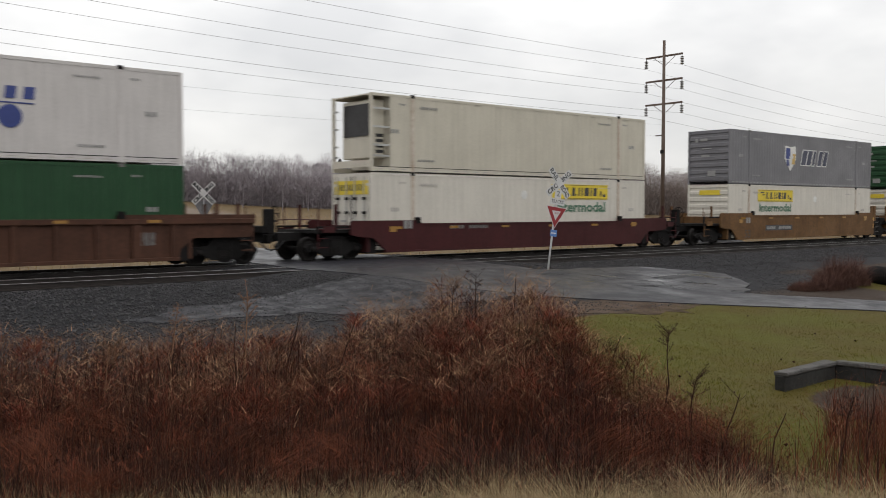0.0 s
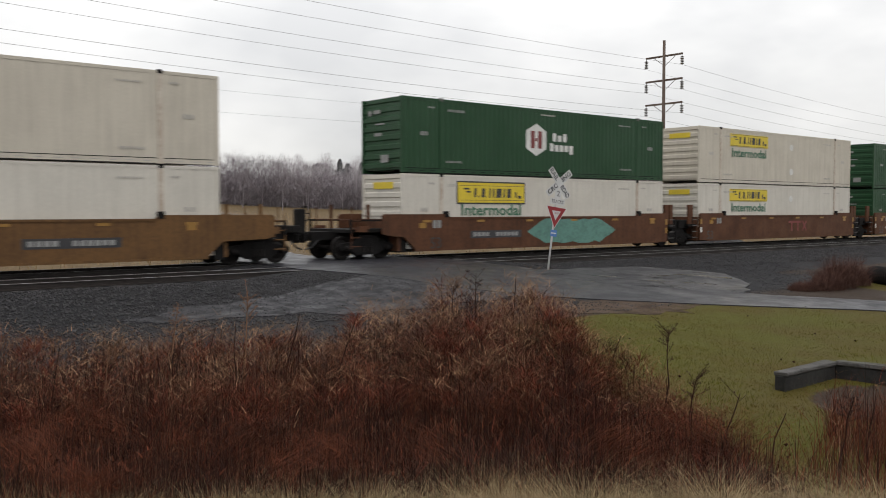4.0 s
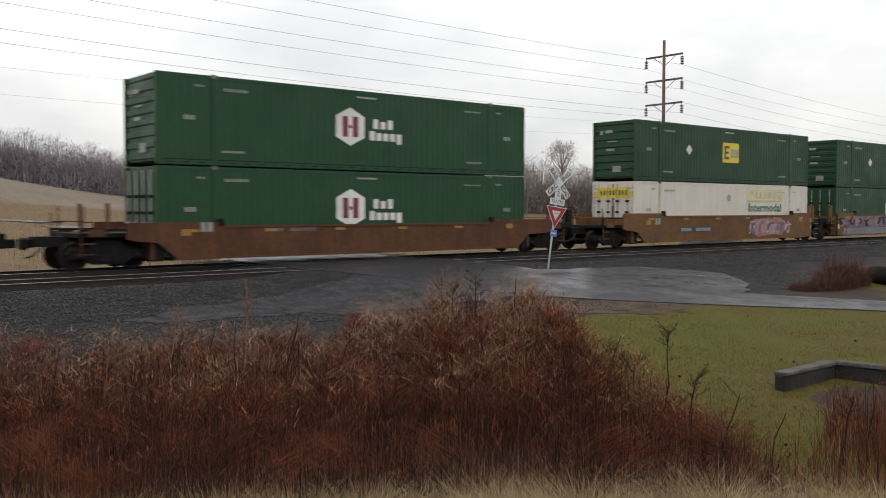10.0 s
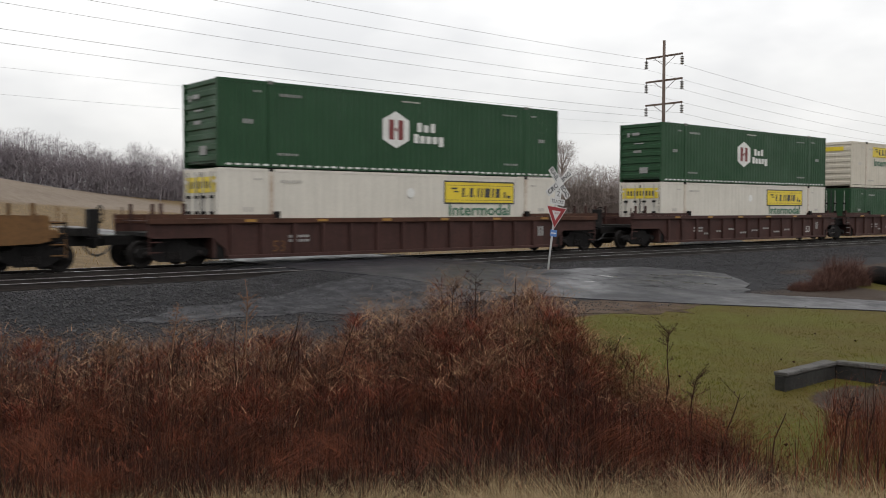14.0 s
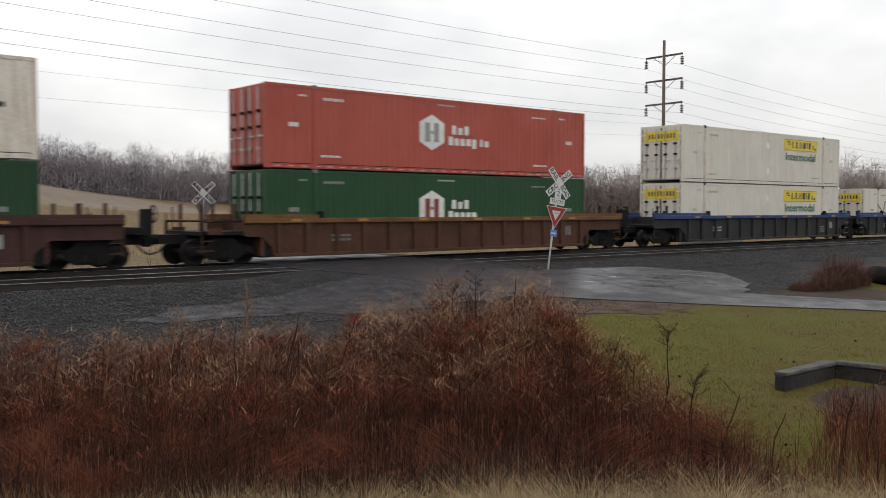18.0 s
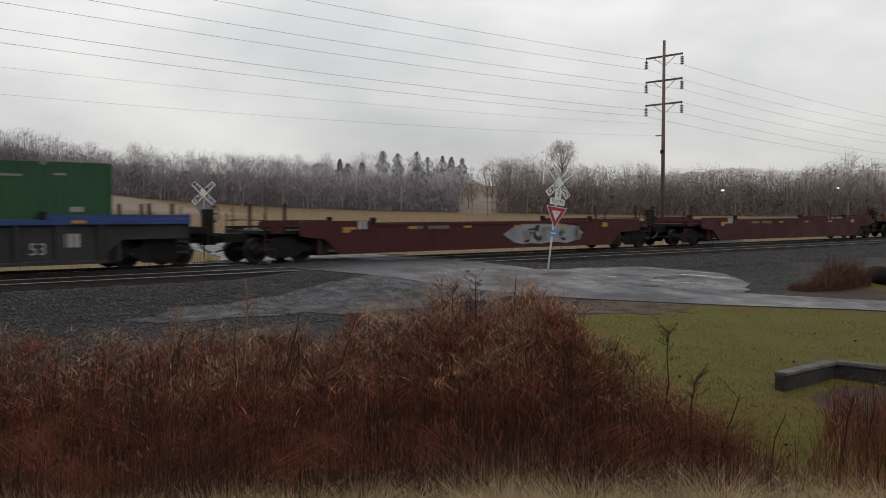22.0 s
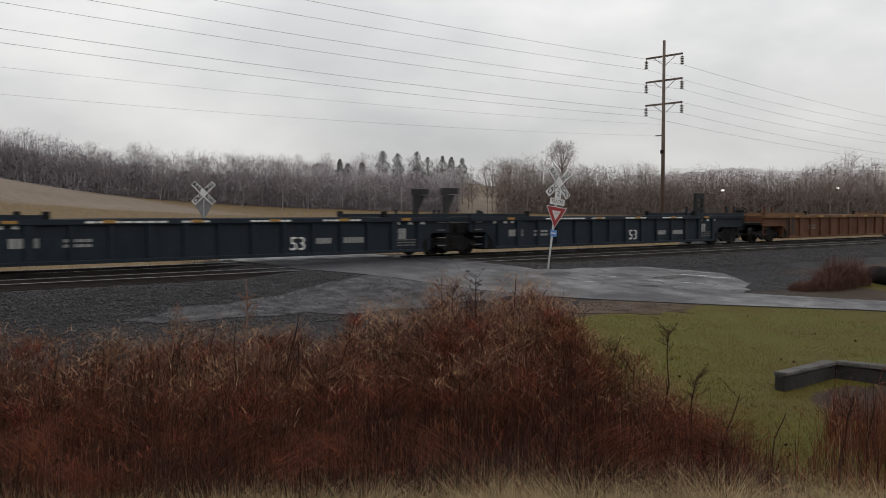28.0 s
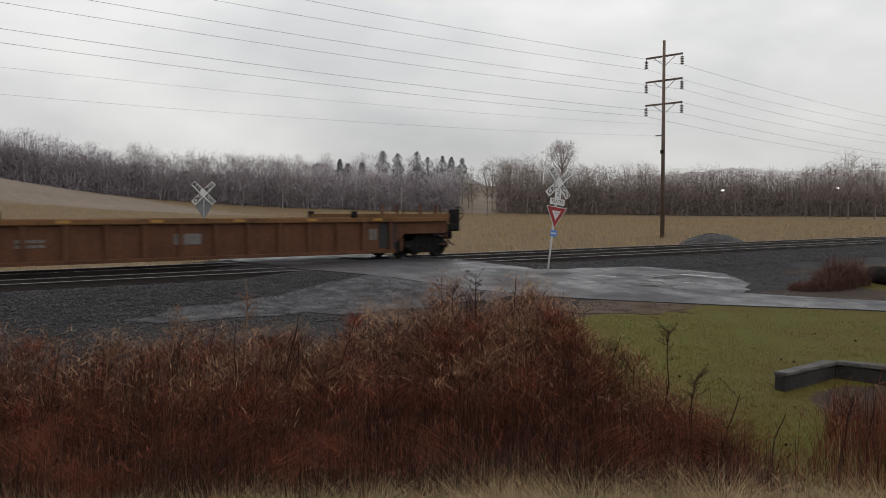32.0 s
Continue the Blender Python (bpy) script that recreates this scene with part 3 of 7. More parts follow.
def build_track(y, name_label):
    track = thing("railway_track", pose(0, 0, 0), name_label, "railway track", "the two tracks")
    for s in (-0.7575, 0.7575):
        r = long_section("rail", rail_outline(), -900, 900, y + s, M_RAIL, track)
        long_section("rail_head", [(-0.034, -0.006), (0.034, -0.006), (0.030, 0.0), (-0.030, 0.0)], -900, 900, y + s, M_RAILTOP, r)
    rnd = random.Random(int(y * 10))
    bm = bmesh.new()
    add_box(bm, -0.115, 0.115, -1.3, 1.3, -0.18, 0.0, 0.012)
    first = part("tie", bm, M_TIE, track)
    first.matrix_basis = pose(-6.0, y, -0.168)
    x = -6.0
    for k in range(170):
        x += 0.5 + rnd.uniform(-0.03, 0.03)
        again(first, pose(x, y + rnd.uniform(-0.05, 0.05), -0.168 - rnd.uniform(0, 0.02), 0, 0, rnd.uniform(-1.5, 1.5)))
    verts, faces = [], []
    for lo, hi in ((-300, -6.3), (x + 0.5, 300)):
        for c in np.arange(lo, hi, 0.5):
            b = len(verts)
            for dx in (-0.115, 0.115):
                for dy in (-1.3, 1.3):
                    for dz in (-0.35, -0.168):
                        verts.append((c + dx, y + dy, dz))
            faces += [(b + 1, b + 5, b + 7, b + 3), (b, b + 1, b + 3, b + 2), (b + 4, b + 6, b + 7, b + 5), (b, b + 4, b + 5, b + 1), (b + 2, b + 3, b + 7, b + 6)]
    tagged(mesh_object("far_ties", verts, faces, M_TIE, track), kind="stuff")


build_track(TRACK_Y, "main line track with worn rails on dark timber ties")
build_track(NEAR_Y, "second track with shiny rail heads on wet timber ties")


# ---- containers ----
HALF, WIDE, TALL = 8.075, 1.295, 2.89
SHARED = {}


def shared(key, maker, parent, m=None):
    """One mesh for alike parts: maker() links the first object; later ones reuse its mesh."""
    if key not in SHARED:
        ob = maker()
        SHARED[key] = ob
        if m is not None:
            ob.matrix_basis = m
        return ob
    src = SHARED[key]
    ob = src.copy()
    scene.collection.objects.link(ob)
    ob.parent = parent
    if m is not None:
        ob.matrix_basis = m
    return ob


def wall_mesh(x0, x1, y, sign, z0, z1, pitch, depth):
    """A pressed-steel side between x0 and x1: shallow vertical flutes."""
    pts = []
    n = max(1, round((x1 - x0) / pitch))
    p = (x1 - x0) / n
    for i in range(n):
        a = x0 + i * p
        pts += [(a, 0.0), (a + p * 0.62, 0.0), (a + p * 0.70, depth), (a + p * 0.92, depth)]
    pts.append((x1, 0.0))
    verts, faces = [], []
    for x, d in pts:
        verts += [(x, y - sign * d, z0), (x, y - sign * d, z1)]
    for i in range(len(pts) - 1):
        f = (2 * i, 2 * i + 2, 2 * i + 3, 2 * i + 1)
        faces.append(f if sign < 0 else f[::-1])
    return verts, faces


def container_body(material, parent, pitch, depth, reefer=False):
    verts, faces = [], []
    left = -HALF + (0.9 if reefer else 0.10)
    for sign in (-1, 1):
        v, f = wall_mesh(left, HALF - 0.06, sign * (WIDE - 0.012), sign, 0.15, TALL - 0.07, pitch, depth)
        o = len(verts)
        verts += v
        faces += [tuple(i + o for i in q) for q in f]
    o = len(verts)
    x0, x1, y = left, HALF - 0.05, WIDE - 0.04
    verts += [(x, s * y, z) for x in (x0, x1) for s in (-1, 1) for z in (0.12, TALL - 0.03)]
    faces += [tuple(o + i for i in q) for q in ((0, 1, 3, 2), (4, 6, 7, 5), (1, 5, 7, 3), (0, 2, 6, 4))]
    return mesh_object("shell", verts, faces, material, parent)


def marks_row(parent, material, x, z, w, h, count=6, gap=0.35, y=-WIDE - 0.001, name="lettering"):
    """Writing too small to read: a row of plain bars, one mesh."""
    bm = bmesh.new()
    unit = w / (count + (count - 1) * gap)
    for i in range(count):
        a = x + i * unit * (1 + gap)
        add_box(bm, a, a + unit, y - 0.004, y + 0.001, z, z + h)
    return part(name, bm, material, parent)


def hexagon(cx, cz, w, h):
    return [(cx, cz - h / 2), (cx + w / 2, cz - h * 0.27), (cx + w / 2, cz + h * 0.27), (cx, cz + h / 2), (cx - w / 2, cz + h * 0.27), (cx - w / 2, cz - h * 0.27)]


def stencil(parent, material, pieces, y=-WIDE, name="lettering", thick=0.004):
    """Plain painted shapes on the near side: boxes x0, x1, z0, z1 with a lean."""
    bm = bmesh.new()
    for x0, x1, z0, z1, lean in pieces:
        add_prism(bm, [(x0, z0), (x1, z0), (x1 + lean, z1), (x0 + lean, z1)], y - thick, y + 0.001)
    return part(name, bm, material, parent)


def deco_truckline(parent, side, style):
    """Yellow banner with dark bars and the word below it."""
    x0 = -5.25 if side < 0 else 1.62
    x1 = x0 + 3.72
    zb = 1.98
    yellow = M_PALEYEL if style == "faded" else M_YELLOW
    if style == "framed":
        prism("banner_border", [(x0 - 0.06, 1.74), (x1 + 0.06, 1.74), (x1 + 0.06, 2.66), (x0 - 0.06, 2.66)], -WIDE - 0.004, -WIDE + 0.001, M_BLACK, parent, "black banner border")
        banner = prism("banner", [(x0, 1.80), (x1, 1.80), (x1, 2.60), (x0, 2.60)], -WIDE - 0.009, -WIDE, yellow, parent, "yellow banner")
        zb = 1.86
    else:
        banner = prism("banner", [(x0, zb), (x1, zb), (x1, zb + 0.66), (x0, zb + 0.66)], -WIDE - 0.005, -WIDE, yellow, parent, "yellow banner")
    y = -WIDE - 0.010
    bars = []
    cx = (x0 + x1) / 2
    for i, w in enumerate((0.12, 0.06, 0.17, 0.06, 0.09, 0.09, 0.20, 0.09, 0.09, 0.22)):
        a = cx - 1.0 + i * 0.205
        low = zb + (0.15 if w > 0.065 else 0.15)
        bars.append((a, a + w, low, low + (0.37 if w > 0.065 else 0.08), 0.03))
    ink = M_FAINT if style == "faded" else M_BLACK
    stencil(banner, ink, bars, y + 0.001)
    stencil(banner, ink, [(x0 + 0.30, x0 + 0.62, zb + 0.46, zb + 0.53, 0.0), (x0 + 0.45, x0 + 0.70, zb + 0.34, zb + 0.40, 0.0), (x1 - 0.55, x1 - 0.45, zb + 0.14, zb + 0.38, 0.0), (x1 - 0.36, x1 - 0.18, zb + 0.12, zb + 0.24, 0.0), (x0 + 0.06, x1 - 0.06, zb + 0.615, zb + 0.63, 0.0), (x0 + 0.06, x1 - 0.06, zb + 0.03, zb + 0.045, 0.0)], y + 0.001, "scrollwork")
    if style != "plain":
        zc = 1.62 if style != "framed" else 1.48
        lettering("lettering", "Intermodal", 0.62, M_TEXTGREEN, parent, pose(cx, -WIDE - 0.004, zc), "green lettering", width=3.35, bold=0.022)
    for x in ((1.0,) if side < 0 else (-0.1,)):
        for z in (0.75, 2.15):
            bm = bmesh.new()
            add_tube(bm, (x, -WIDE + 0.0, z), (x, -WIDE - 0.006, z), 0.19, 0.19, 10)
            part("placard", bm, M_LETTER if style != "faded" else M_PALE, parent, "round pale placard")


def deco_hex(parent, old=False):
    hexa = prism("logo", hexagon(-0.8, 1.57, 1.24, 1.38), -WIDE - 0.005, -WIDE, M_LETTER, parent, "white hexagon badge")
    ink = M_PALE if old else M_DKRED
    stencil(hexa, ink, [(-1.14, -0.90, 1.20, 1.94, 0), (-0.70, -0.46, 1.20, 1.94, 0), (-0.86, -0.74, 1.51, 1.63, 0)], -WIDE - 0.0055, "emblem")
    top = [(0.22 + i * 0.33, 0.44 + i * 0.33, 1.55, 1.90 - 0.08 * (i == 1), 0) for i in range(3)]
    low = [(0.05 + i * 0.31, 0.28 + i * 0.31, 1.12 - 0.1 * (i == 4), 1.46 - 0.06 * (i > 0), 0) for i in range(5)]
    if old:
        low += [(1.72, 1.86, 1.12, 1.42, 0), (1.95, 2.2, 1.12, 1.36, 0)]
    stencil(parent, M_LETTER, top + low)
    marks_row(parent, M_FAINT, -0.5, 2.62, 0.85, 0.06, 9)


def deco_square(parent):
    sq = prism("panel_sign", [(-0.72, 1.08), (0.78, 1.08), (0.78, 2.12), (-0.72, 2.12)], -WIDE - 0.005, -WIDE, M_YELLOW, parent, "yellow square badge")
    stencil(sq, M_BLACK, [(-0.58, -0.44, 1.25, 1.95, 0), (-0.44, -0.12, 1.83, 1.95, 0), (-0.44, -0.18, 1.55, 1.66, 0), (-0.44, -0.12, 1.25, 1.37, 0)], -WIDE - 0.0055, "emblem")
    stencil(sq, M_PALE, [(0.0, 0.2, 1.35, 1.8, 0.06), (0.26, 0.42, 1.35, 1.8, 0.06), (0.48, 0.66, 1.35, 1.8, 0.06)], -WIDE - 0.0055, "emblem")
    prism("placard", [(-3.95, 1.62), (-3.7, 1.36), (-3.45, 1.62), (-3.7, 1.88)], -WIDE - 0.004, -WIDE, M_LETTER, parent, "white diamond placard")
    marks_row(parent, M_FAINT, -0.5, 2.62, 0.85, 0.06, 9)


def deco_speed(parent, big):
    """Slanted blue blocks in place of a haulier's name."""
    x0, x1, z0, z1 = (-2.2, 2.15, 1.40, 2.22) if big else (-0.75, 2.4, 1.20, 2.05)
    n = 5
    w = (x1 - x0) / n
    h = z1 - z0
    bars = []
    for i in range(n):
        a = x0 + i * w
        cut = (0.0, 0.1, 0.45, 0.15, 0.2)[i] * w
        bars.append((a + 0.04, a + w * 0.9 - cut, z0, z1, 0.28))
    if not big:
        back = [(b[0] - 0.05, b[1] + 0.05, b[2] - 0.05, b[3] + 0.05, b[4]) for b in bars]
        stencil(parent, M_LETTER, back, -WIDE, "lettering_outline", 0.004)
    stencil(parent, M_NAVY, bars, -WIDE - (0.004 if not big else 0.0))
    if not big:
        sh = [(-2.45, 2.25), (-2.5, 1.5), (-1.87, 0.78), (-1.24, 1.5), (-1.29, 2.25), (-1.87, 2.18)]
        shield = prism("logo", sh, -WIDE - 0.004, -WIDE, M_LETTER, parent, "white, navy and gold shield")
        stencil(shield, M_BLUE, [(-2.36, -1.9, 1.5, 2.12, 0.0), (-2.2, -1.95, 1.1, 1.45, -0.1)], -WIDE - 0.0045, "emblem")
        stencil(shield, M_GOLD, [(-1.72, -1.4, 1.2, 1.8, 0.1)], -WIDE - 0.0045, "emblem")
        bm = bmesh.new()
        add_prism(bm, [(-2.05, 1.02), (-1.75, 1.55), (-2.0, 1.55), (-1.55, 2.1), (-1.72, 1.68), (-1.5, 1.68)], -WIDE - 0.0125, -WIDE - 0.008)
        part("emblem", bm, M_LETTER, shield)


def small_codes(parent, ink):
    marks_row(parent, ink, -5.75, 2.42, 0.85, 0.10, 9, 0.6)
    marks_row(parent, ink, 4.7, 2.46, 0.8, 0.06, 9, 0.6)
    marks_row(parent, ink, -5.85, 0.42, 0.8, 0.08, 10, 0.6)
    marks_row(parent, ink, 4.8, 0.42, 0.8, 0.08, 10, 0.6)
    marks_row(parent, ink, -7.15, 1.44, 0.36, 0.15, 3, 0.4)
    marks_row(parent, ink, -6.75, 2.50, 0.3, 0.07, 4, 0.5)
    marks_row(parent, ink, 6.85, 1.44, 0.36, 0.15, 3, 0.4)
    marks_row(parent, ink, 6.4, 2.50, 0.3, 0.07, 4, 0.5)


def tail_end(parent, material, style, ink, sign_colour=None):
    """The end that faces the camera: lock-rod doors, or a pressed front with level flutes."""
    x = -HALF
    if style == "doors":
        for s in (-1, 1):
            door = box("door", x + 0.02, x + 0.08, *sorted((s * 0.012, s * (WIDE - 0.09))), 0.16, TALL - 0.12, material, parent)
            for o in (0.28, 0.88):
                tube("lock_rod", (x - 0.03, s * o, 0.14), (x - 0.03, s * o, TALL - 0.12), 0.024, M_GALV, door, sides=6)
                for z in (0.62, 1.35, 1.88):
                    box("rod_keeper", x - 0.06, x + 0.02, *sorted((s * (o - 0.09), s * (o + 0.09))), z, z + 0.1, M_GALV if z < 1.0 else M_UNDER, door)
                box("lock_handle", x - 0.065, x - 0.045, *sorted((s * (o - 0.02), s * (o + 0.33))), 1.05, 1.11, M_GALV, door)
            for z in (0.35, 0.95, 1.7, 2.4):
                box("hinge_strap", x - 0.012, x + 0.02, *sorted((s * 0.98, s * (WIDE - 0.1))), z, z + 0.09, material, door)
            box("door_seal", x + 0.012, x + 0.019, *sorted((s * 0.014, s * 0.05)), 0.17, TALL - 0.13, M_RUBBER, door)
            box("door_seal", x + 0.012, x + 0.019, *sorted((s * (WIDE - 0.13), s * (WIDE - 0.092))), 0.17, TALL - 0.13, M_RUBBER, door)
        if sign_colour:
            banner = box("door_banner", x - 0.002, x + 0.011, -1.1, 1.1, 2.08, 2.60, sign_colour, parent, "yellow banner on the doors")
            bm = bmesh.new()
            for k in range(9):
                add_box(bm, x - 0.006, x - 0.003, -0.85 + 0.19 * k, -0.75 + 0.19 * k, 2.22, 2.46)
            part("scrollwork", bm, M_BLACK, banner)
    else:
        bm = bmesh.new()
        pts = [(x + 0.03, 0.2)]
        z = 0.2
        while z < TALL - 0.5:
            pts += [(x + 0.03, z + 0.16), (x + 0.075, z + 0.2), (x + 0.075, z + 0.32), (x + 0.03, z + 0.36)]
            z += 0.36
        pts += [(x + 0.03, TALL - 0.12), (x + 0.12, TALL - 0.12), (x + 0.12, 0.2)]
        add_prism(bm, pts, -(WIDE - 0.09), WIDE - 0.09)
        part("front_panel", bm, material, parent)
        if sign_colour:
            box("front_banner", x + 0.016, x + 0.022, -0.75, 0.55, 2.32, 2.58, sign_colour, parent, "yellow banner on the end")
        else:
            bm = bmesh.new()
            for y, z, w, h in ((0.75, 2.35, 0.16, 0.2), (0.3, 2.38, 0.45, 0.14), (0.1, 1.9, 0.6, 0.06), (0.2, 1.5, 0.5, 0.12), (-0.2, 0.55, 0.5, 0.3)):
                add_box(bm, x + 0.014, x + 0.02, y - w / 2, y + w / 2, z - h / 2, z + h / 2)
            part("lettering", bm, ink, parent)


def reefer_end(parent):
    x = -HALF
    box("cooling_unit", x + 0.30, x + 0.88, -0.98, 1.0, 0.5, TALL - 0.2, M_CREAM, parent, "cream cooling unit set back in an open frame", 0.04)
    box("grille", x + 0.26, x + 0.31, -0.85, 0.85, 1.35, 2.55, M_RUBBER, parent, "black grille of the cooling unit")
    bm = bmesh.new()
    for z in (0.55, 0.95, 1.62, 2.3):
        add_box(bm, x + 0.02, x + 0.10, 1.0, WIDE - 0.1, z, z + 0.07)
        add_box(bm, x + 0.10, x + 0.86, -WIDE + 0.02, -WIDE + 0.09, z, z + 0.07)
    part("guard_bar", bm, M_GALV, parent)
    box("sill_guard", x + 0.02, x + 0.1, -WIDE + 0.1, WIDE - 0.1, 0.16, 0.42, M_BEIGE, parent)
    for i in range(4):
        box("vent", x + 0.45, x + 0.8, -0.99, -0.982, 0.7 + 0.2 * i, 0.82 + 0.2 * i, M_RUBBER, parent)


def container(paint, deco, end="front", ink=None, flutes=0.61, depth=0.008, slots=False, name_label="", graffiti=False, high=0.0):
    c = thing("shipping_container", pose(0, 0, 0), name_label, "container", "containers on the train")
    ink = ink or M_PALE
    reefer = end == "reefer"
    shared(("shell", paint.name, flutes, depth, reefer), lambda: container_body(paint, c, flutes, depth, reefer), c)
    for sx in (-1, 1):
        for sy in (-1, 1):
            x0, x1 = sorted((sx * (HALF - 0.12), sx * HALF))
            y0, y1 = sorted((sy * (WIDE - 0.1), sy * WIDE))
            shared(("post", paint.name, sx, sy), lambda: box("corner_post", x0, x1, y0, y1, 0.0, TALL, paint, c, bevel=0.008), c)
            x0, x1 = sorted((sx * 6.02, sx * 6.18))
            y0, y1 = sorted((sy * (WIDE - 0.05), sy * (WIDE + 0.004)))
            shared(("lift", paint.name, sx, sy), lambda: box("lifting_post", x0, x1, y0, y1, 0.0, TALL, M_POSTWORN if paint in (M_WHITE, M_BEIGE, M_RUSTY, M_CREAM) else paint, c), c)
            metal = M_FADED if paint in (M_GREEN, M_DKGREEN, M_RED, M_GREY) else M_UNDER
            shared(("lug", metal.name, sx, sy), lambda: box("corner_casting", x0 - 0.01, x1 + 0.01, y0 - 0.004 * (sy < 0), y1 + 0.004 * (sy > 0), TALL - 0.09, TALL + 0.035, metal, c), c)
    for sy in (-1, 1):
        y0, y1 = sorted((sy * (WIDE - 0.07), sy * (WIDE - 0.002)))
        shared(("top", paint.name, sy), lambda: box("top_rail", -HALF + 0.12, HALF - 0.12, y0, y1, TALL - 0.1, TALL, paint, c), c)
        shared(("base", paint.name, sy), lambda: box("bottom_rail", -HALF + 0.12, HALF - 0.12, y0, y1, 0.0, 0.17, paint, c), c)
    shared(("roof", paint.name), lambda: box("roof", -HALF + 0.1, HALF - 0.1, -WIDE + 0.07, WIDE - 0.07, TALL - 0.05, TALL - 0.004, paint, c), c)
    # seams along the bottom rail
    bm = bmesh.new()
    if slots:
        for i in range(46):
            x = -HALF + 0.3 + i * 0.342
            add_box(bm, x, x + 0.2, -WIDE - 0.003, -WIDE + 0.01, 0.05, 0.115)
        tagged(part("reflective_tape", bm, M_PALE if paint is M_GREY else M_LETTER, c, "white tape dashes on the bottom rail"), kind="stuff")
    else:
        for x0, x1 in ((-HALF + 0.2, -6.2), (-6.0, 6.0), (6.2, HALF - 0.2)):
            add_box(bm, x0, x1, -WIDE - 0.002, -WIDE + 0.01, 0.165, 0.19)
            add_box(bm, x0, x1, -WIDE - 0.002, -WIDE + 0.01, 0.0, 0.02)
        part("seam", bm, M_UNDER, c)
        bm = bmesh.new()
        for k in range(30):
            x = -HALF + 0.35 + k * 0.53
            add_box(bm, x, x + 0.24, -WIDE - 0.001, -WIDE + 0.01, 0.075, 0.105)
        tagged(part("rail_slot", bm, M_FAINT if paint not in (M_GREEN, M_DKGREEN) else M_UNDER, c, "row of small slots in the bottom rail"), kind="stuff")
    if reefer:
        reefer_end(c)
    else:
        tail_end(c, paint, end, ink, M_YELLOW if deco and deco[0] == "truckline" else None)
    small_codes(c, ink)
    if deco:
        if deco[0] == "truckline":
            deco_truckline(c, deco[1], deco[2])
        elif deco[0] == "hex":
            deco_hex(c, len(deco) > 1)
        elif deco[0] == "square":
            deco_square(c)
        elif deco[0] == "speed":
            deco_speed(c, deco[1])
        elif deco[0] == "round":
            bm = bmesh.new()
            add_tube(bm, (2.95, -WIDE, 1.2), (2.95, -WIDE - 0.006, 1.2), 0.33, 0.33, 24)
            part("logo", bm, M_BLUE, c, "round blue badge")
            stencil(c, M_BLUE, [(2.3 + i * 0.5, 2.6 + i * 0.5, 1.7, 2.05, 0.05) for i in range(-4, 3)] + [(0.0, 3.6, 1.56, 1.6, 0)])
    return c


# ---- railway cars ----
WELL_W = 1.50
FLOOR = 0.35


def wheel_mesh(parent, m):
    def make():
        bm = bmesh.new()
        prof = [(0.0, -0.02), (0.10, -0.09), (0.13, -0.05), (0.30, -0.01), (0.36, -0.065), (0.42, -0.065), (0.425, 0.045), (0.455, 0.05), (0.455, 0.075), (0.36, 0.075), (0.30, 0.04), (0.0, 0.03)]
        n = 24
        rings = []
        for r, y in prof:
            rings.append([bm.verts.new((r * math.cos(2 * math.pi * i / n), y, r * math.sin(2 * math.pi * i / n))) for i in range(n)] if r else [bm.verts.new((0, y, 0))])
        for a, b in zip(rings, rings[1:]):
            for i in range(n):
                j = (i + 1) % n
                if len(a) == 1:
                    bm.faces.new((a[0], b[i], b[j]))
                elif len(b) == 1:
                    bm.faces.new((a[i], b[0], a[j]))
                else:
                    bm.faces.new((a[i], b[i], b[j], a[j]))
        bmesh.ops.recalc_face_normals(bm, faces=bm.faces[:])
        return part("wheel", bm, M_WHEEL, parent)
    return shared("wheel", make, parent, m)


def truck(car, x):
    """A two-axle bogie: cast side frames with springs, bolster, axles and wheels."""
    def make_frame():
        bm = bmesh.new()
        for s in (-1, 1):
            o = [(-1.22, 0.52), (-1.12, 0.62), (-0.62, 0.68), (-0.38, 0.92), (0.38, 0.92), (0.62, 0.68), (1.12, 0.62), (1.22, 0.52), (1.16, 0.36), (0.72, 0.36), (0.46, 0.2), (-0.46, 0.2), (-0.72, 0.36), (-1.16, 0.36)]
            y0, y1 = sorted((s * 0.98, s * 1.12))
            add_prism(bm, o, y0, y1)
        add_box(bm, -0.22, 0.22, -1.15, 1.15, 0.5, 0.8, 0.02)
        return part("truck", bm, M_UNDER, car)
    t = shared("truck", make_frame, car, pose(x, 0, 0))
    for s in (-1, 1):
        for sx in (-0.16, 0.0, 0.16):
            shared(("spring", s, sx), lambda: tube("spring", (sx, s * 1.13, 0.28), (sx, s * 1.13, 0.52), 0.06, M_WHEEL, t, sides=6), t)
        for sx in (-1, 1):
            shared(("cap", s, sx), lambda: tube("bearing_cap", (sx * 0.89, s * 1.1, 0.455), (sx * 0.89, s * 1.2, 0.455), 0.1, M_WHEEL, t, sides=10), t)
            wheel_mesh(t, pose(sx * 0.89, s * 0.76, 0.455, 0, 0, 180 if s > 0 else 0))
    for sx in (-1, 1):
        shared(("axle", sx), lambda: tube("axle", (sx * 0.89, -0.74, 0.455), (sx * 0.89, 0.74, 0.455), 0.085, M_WHEEL, t), t)
    return t


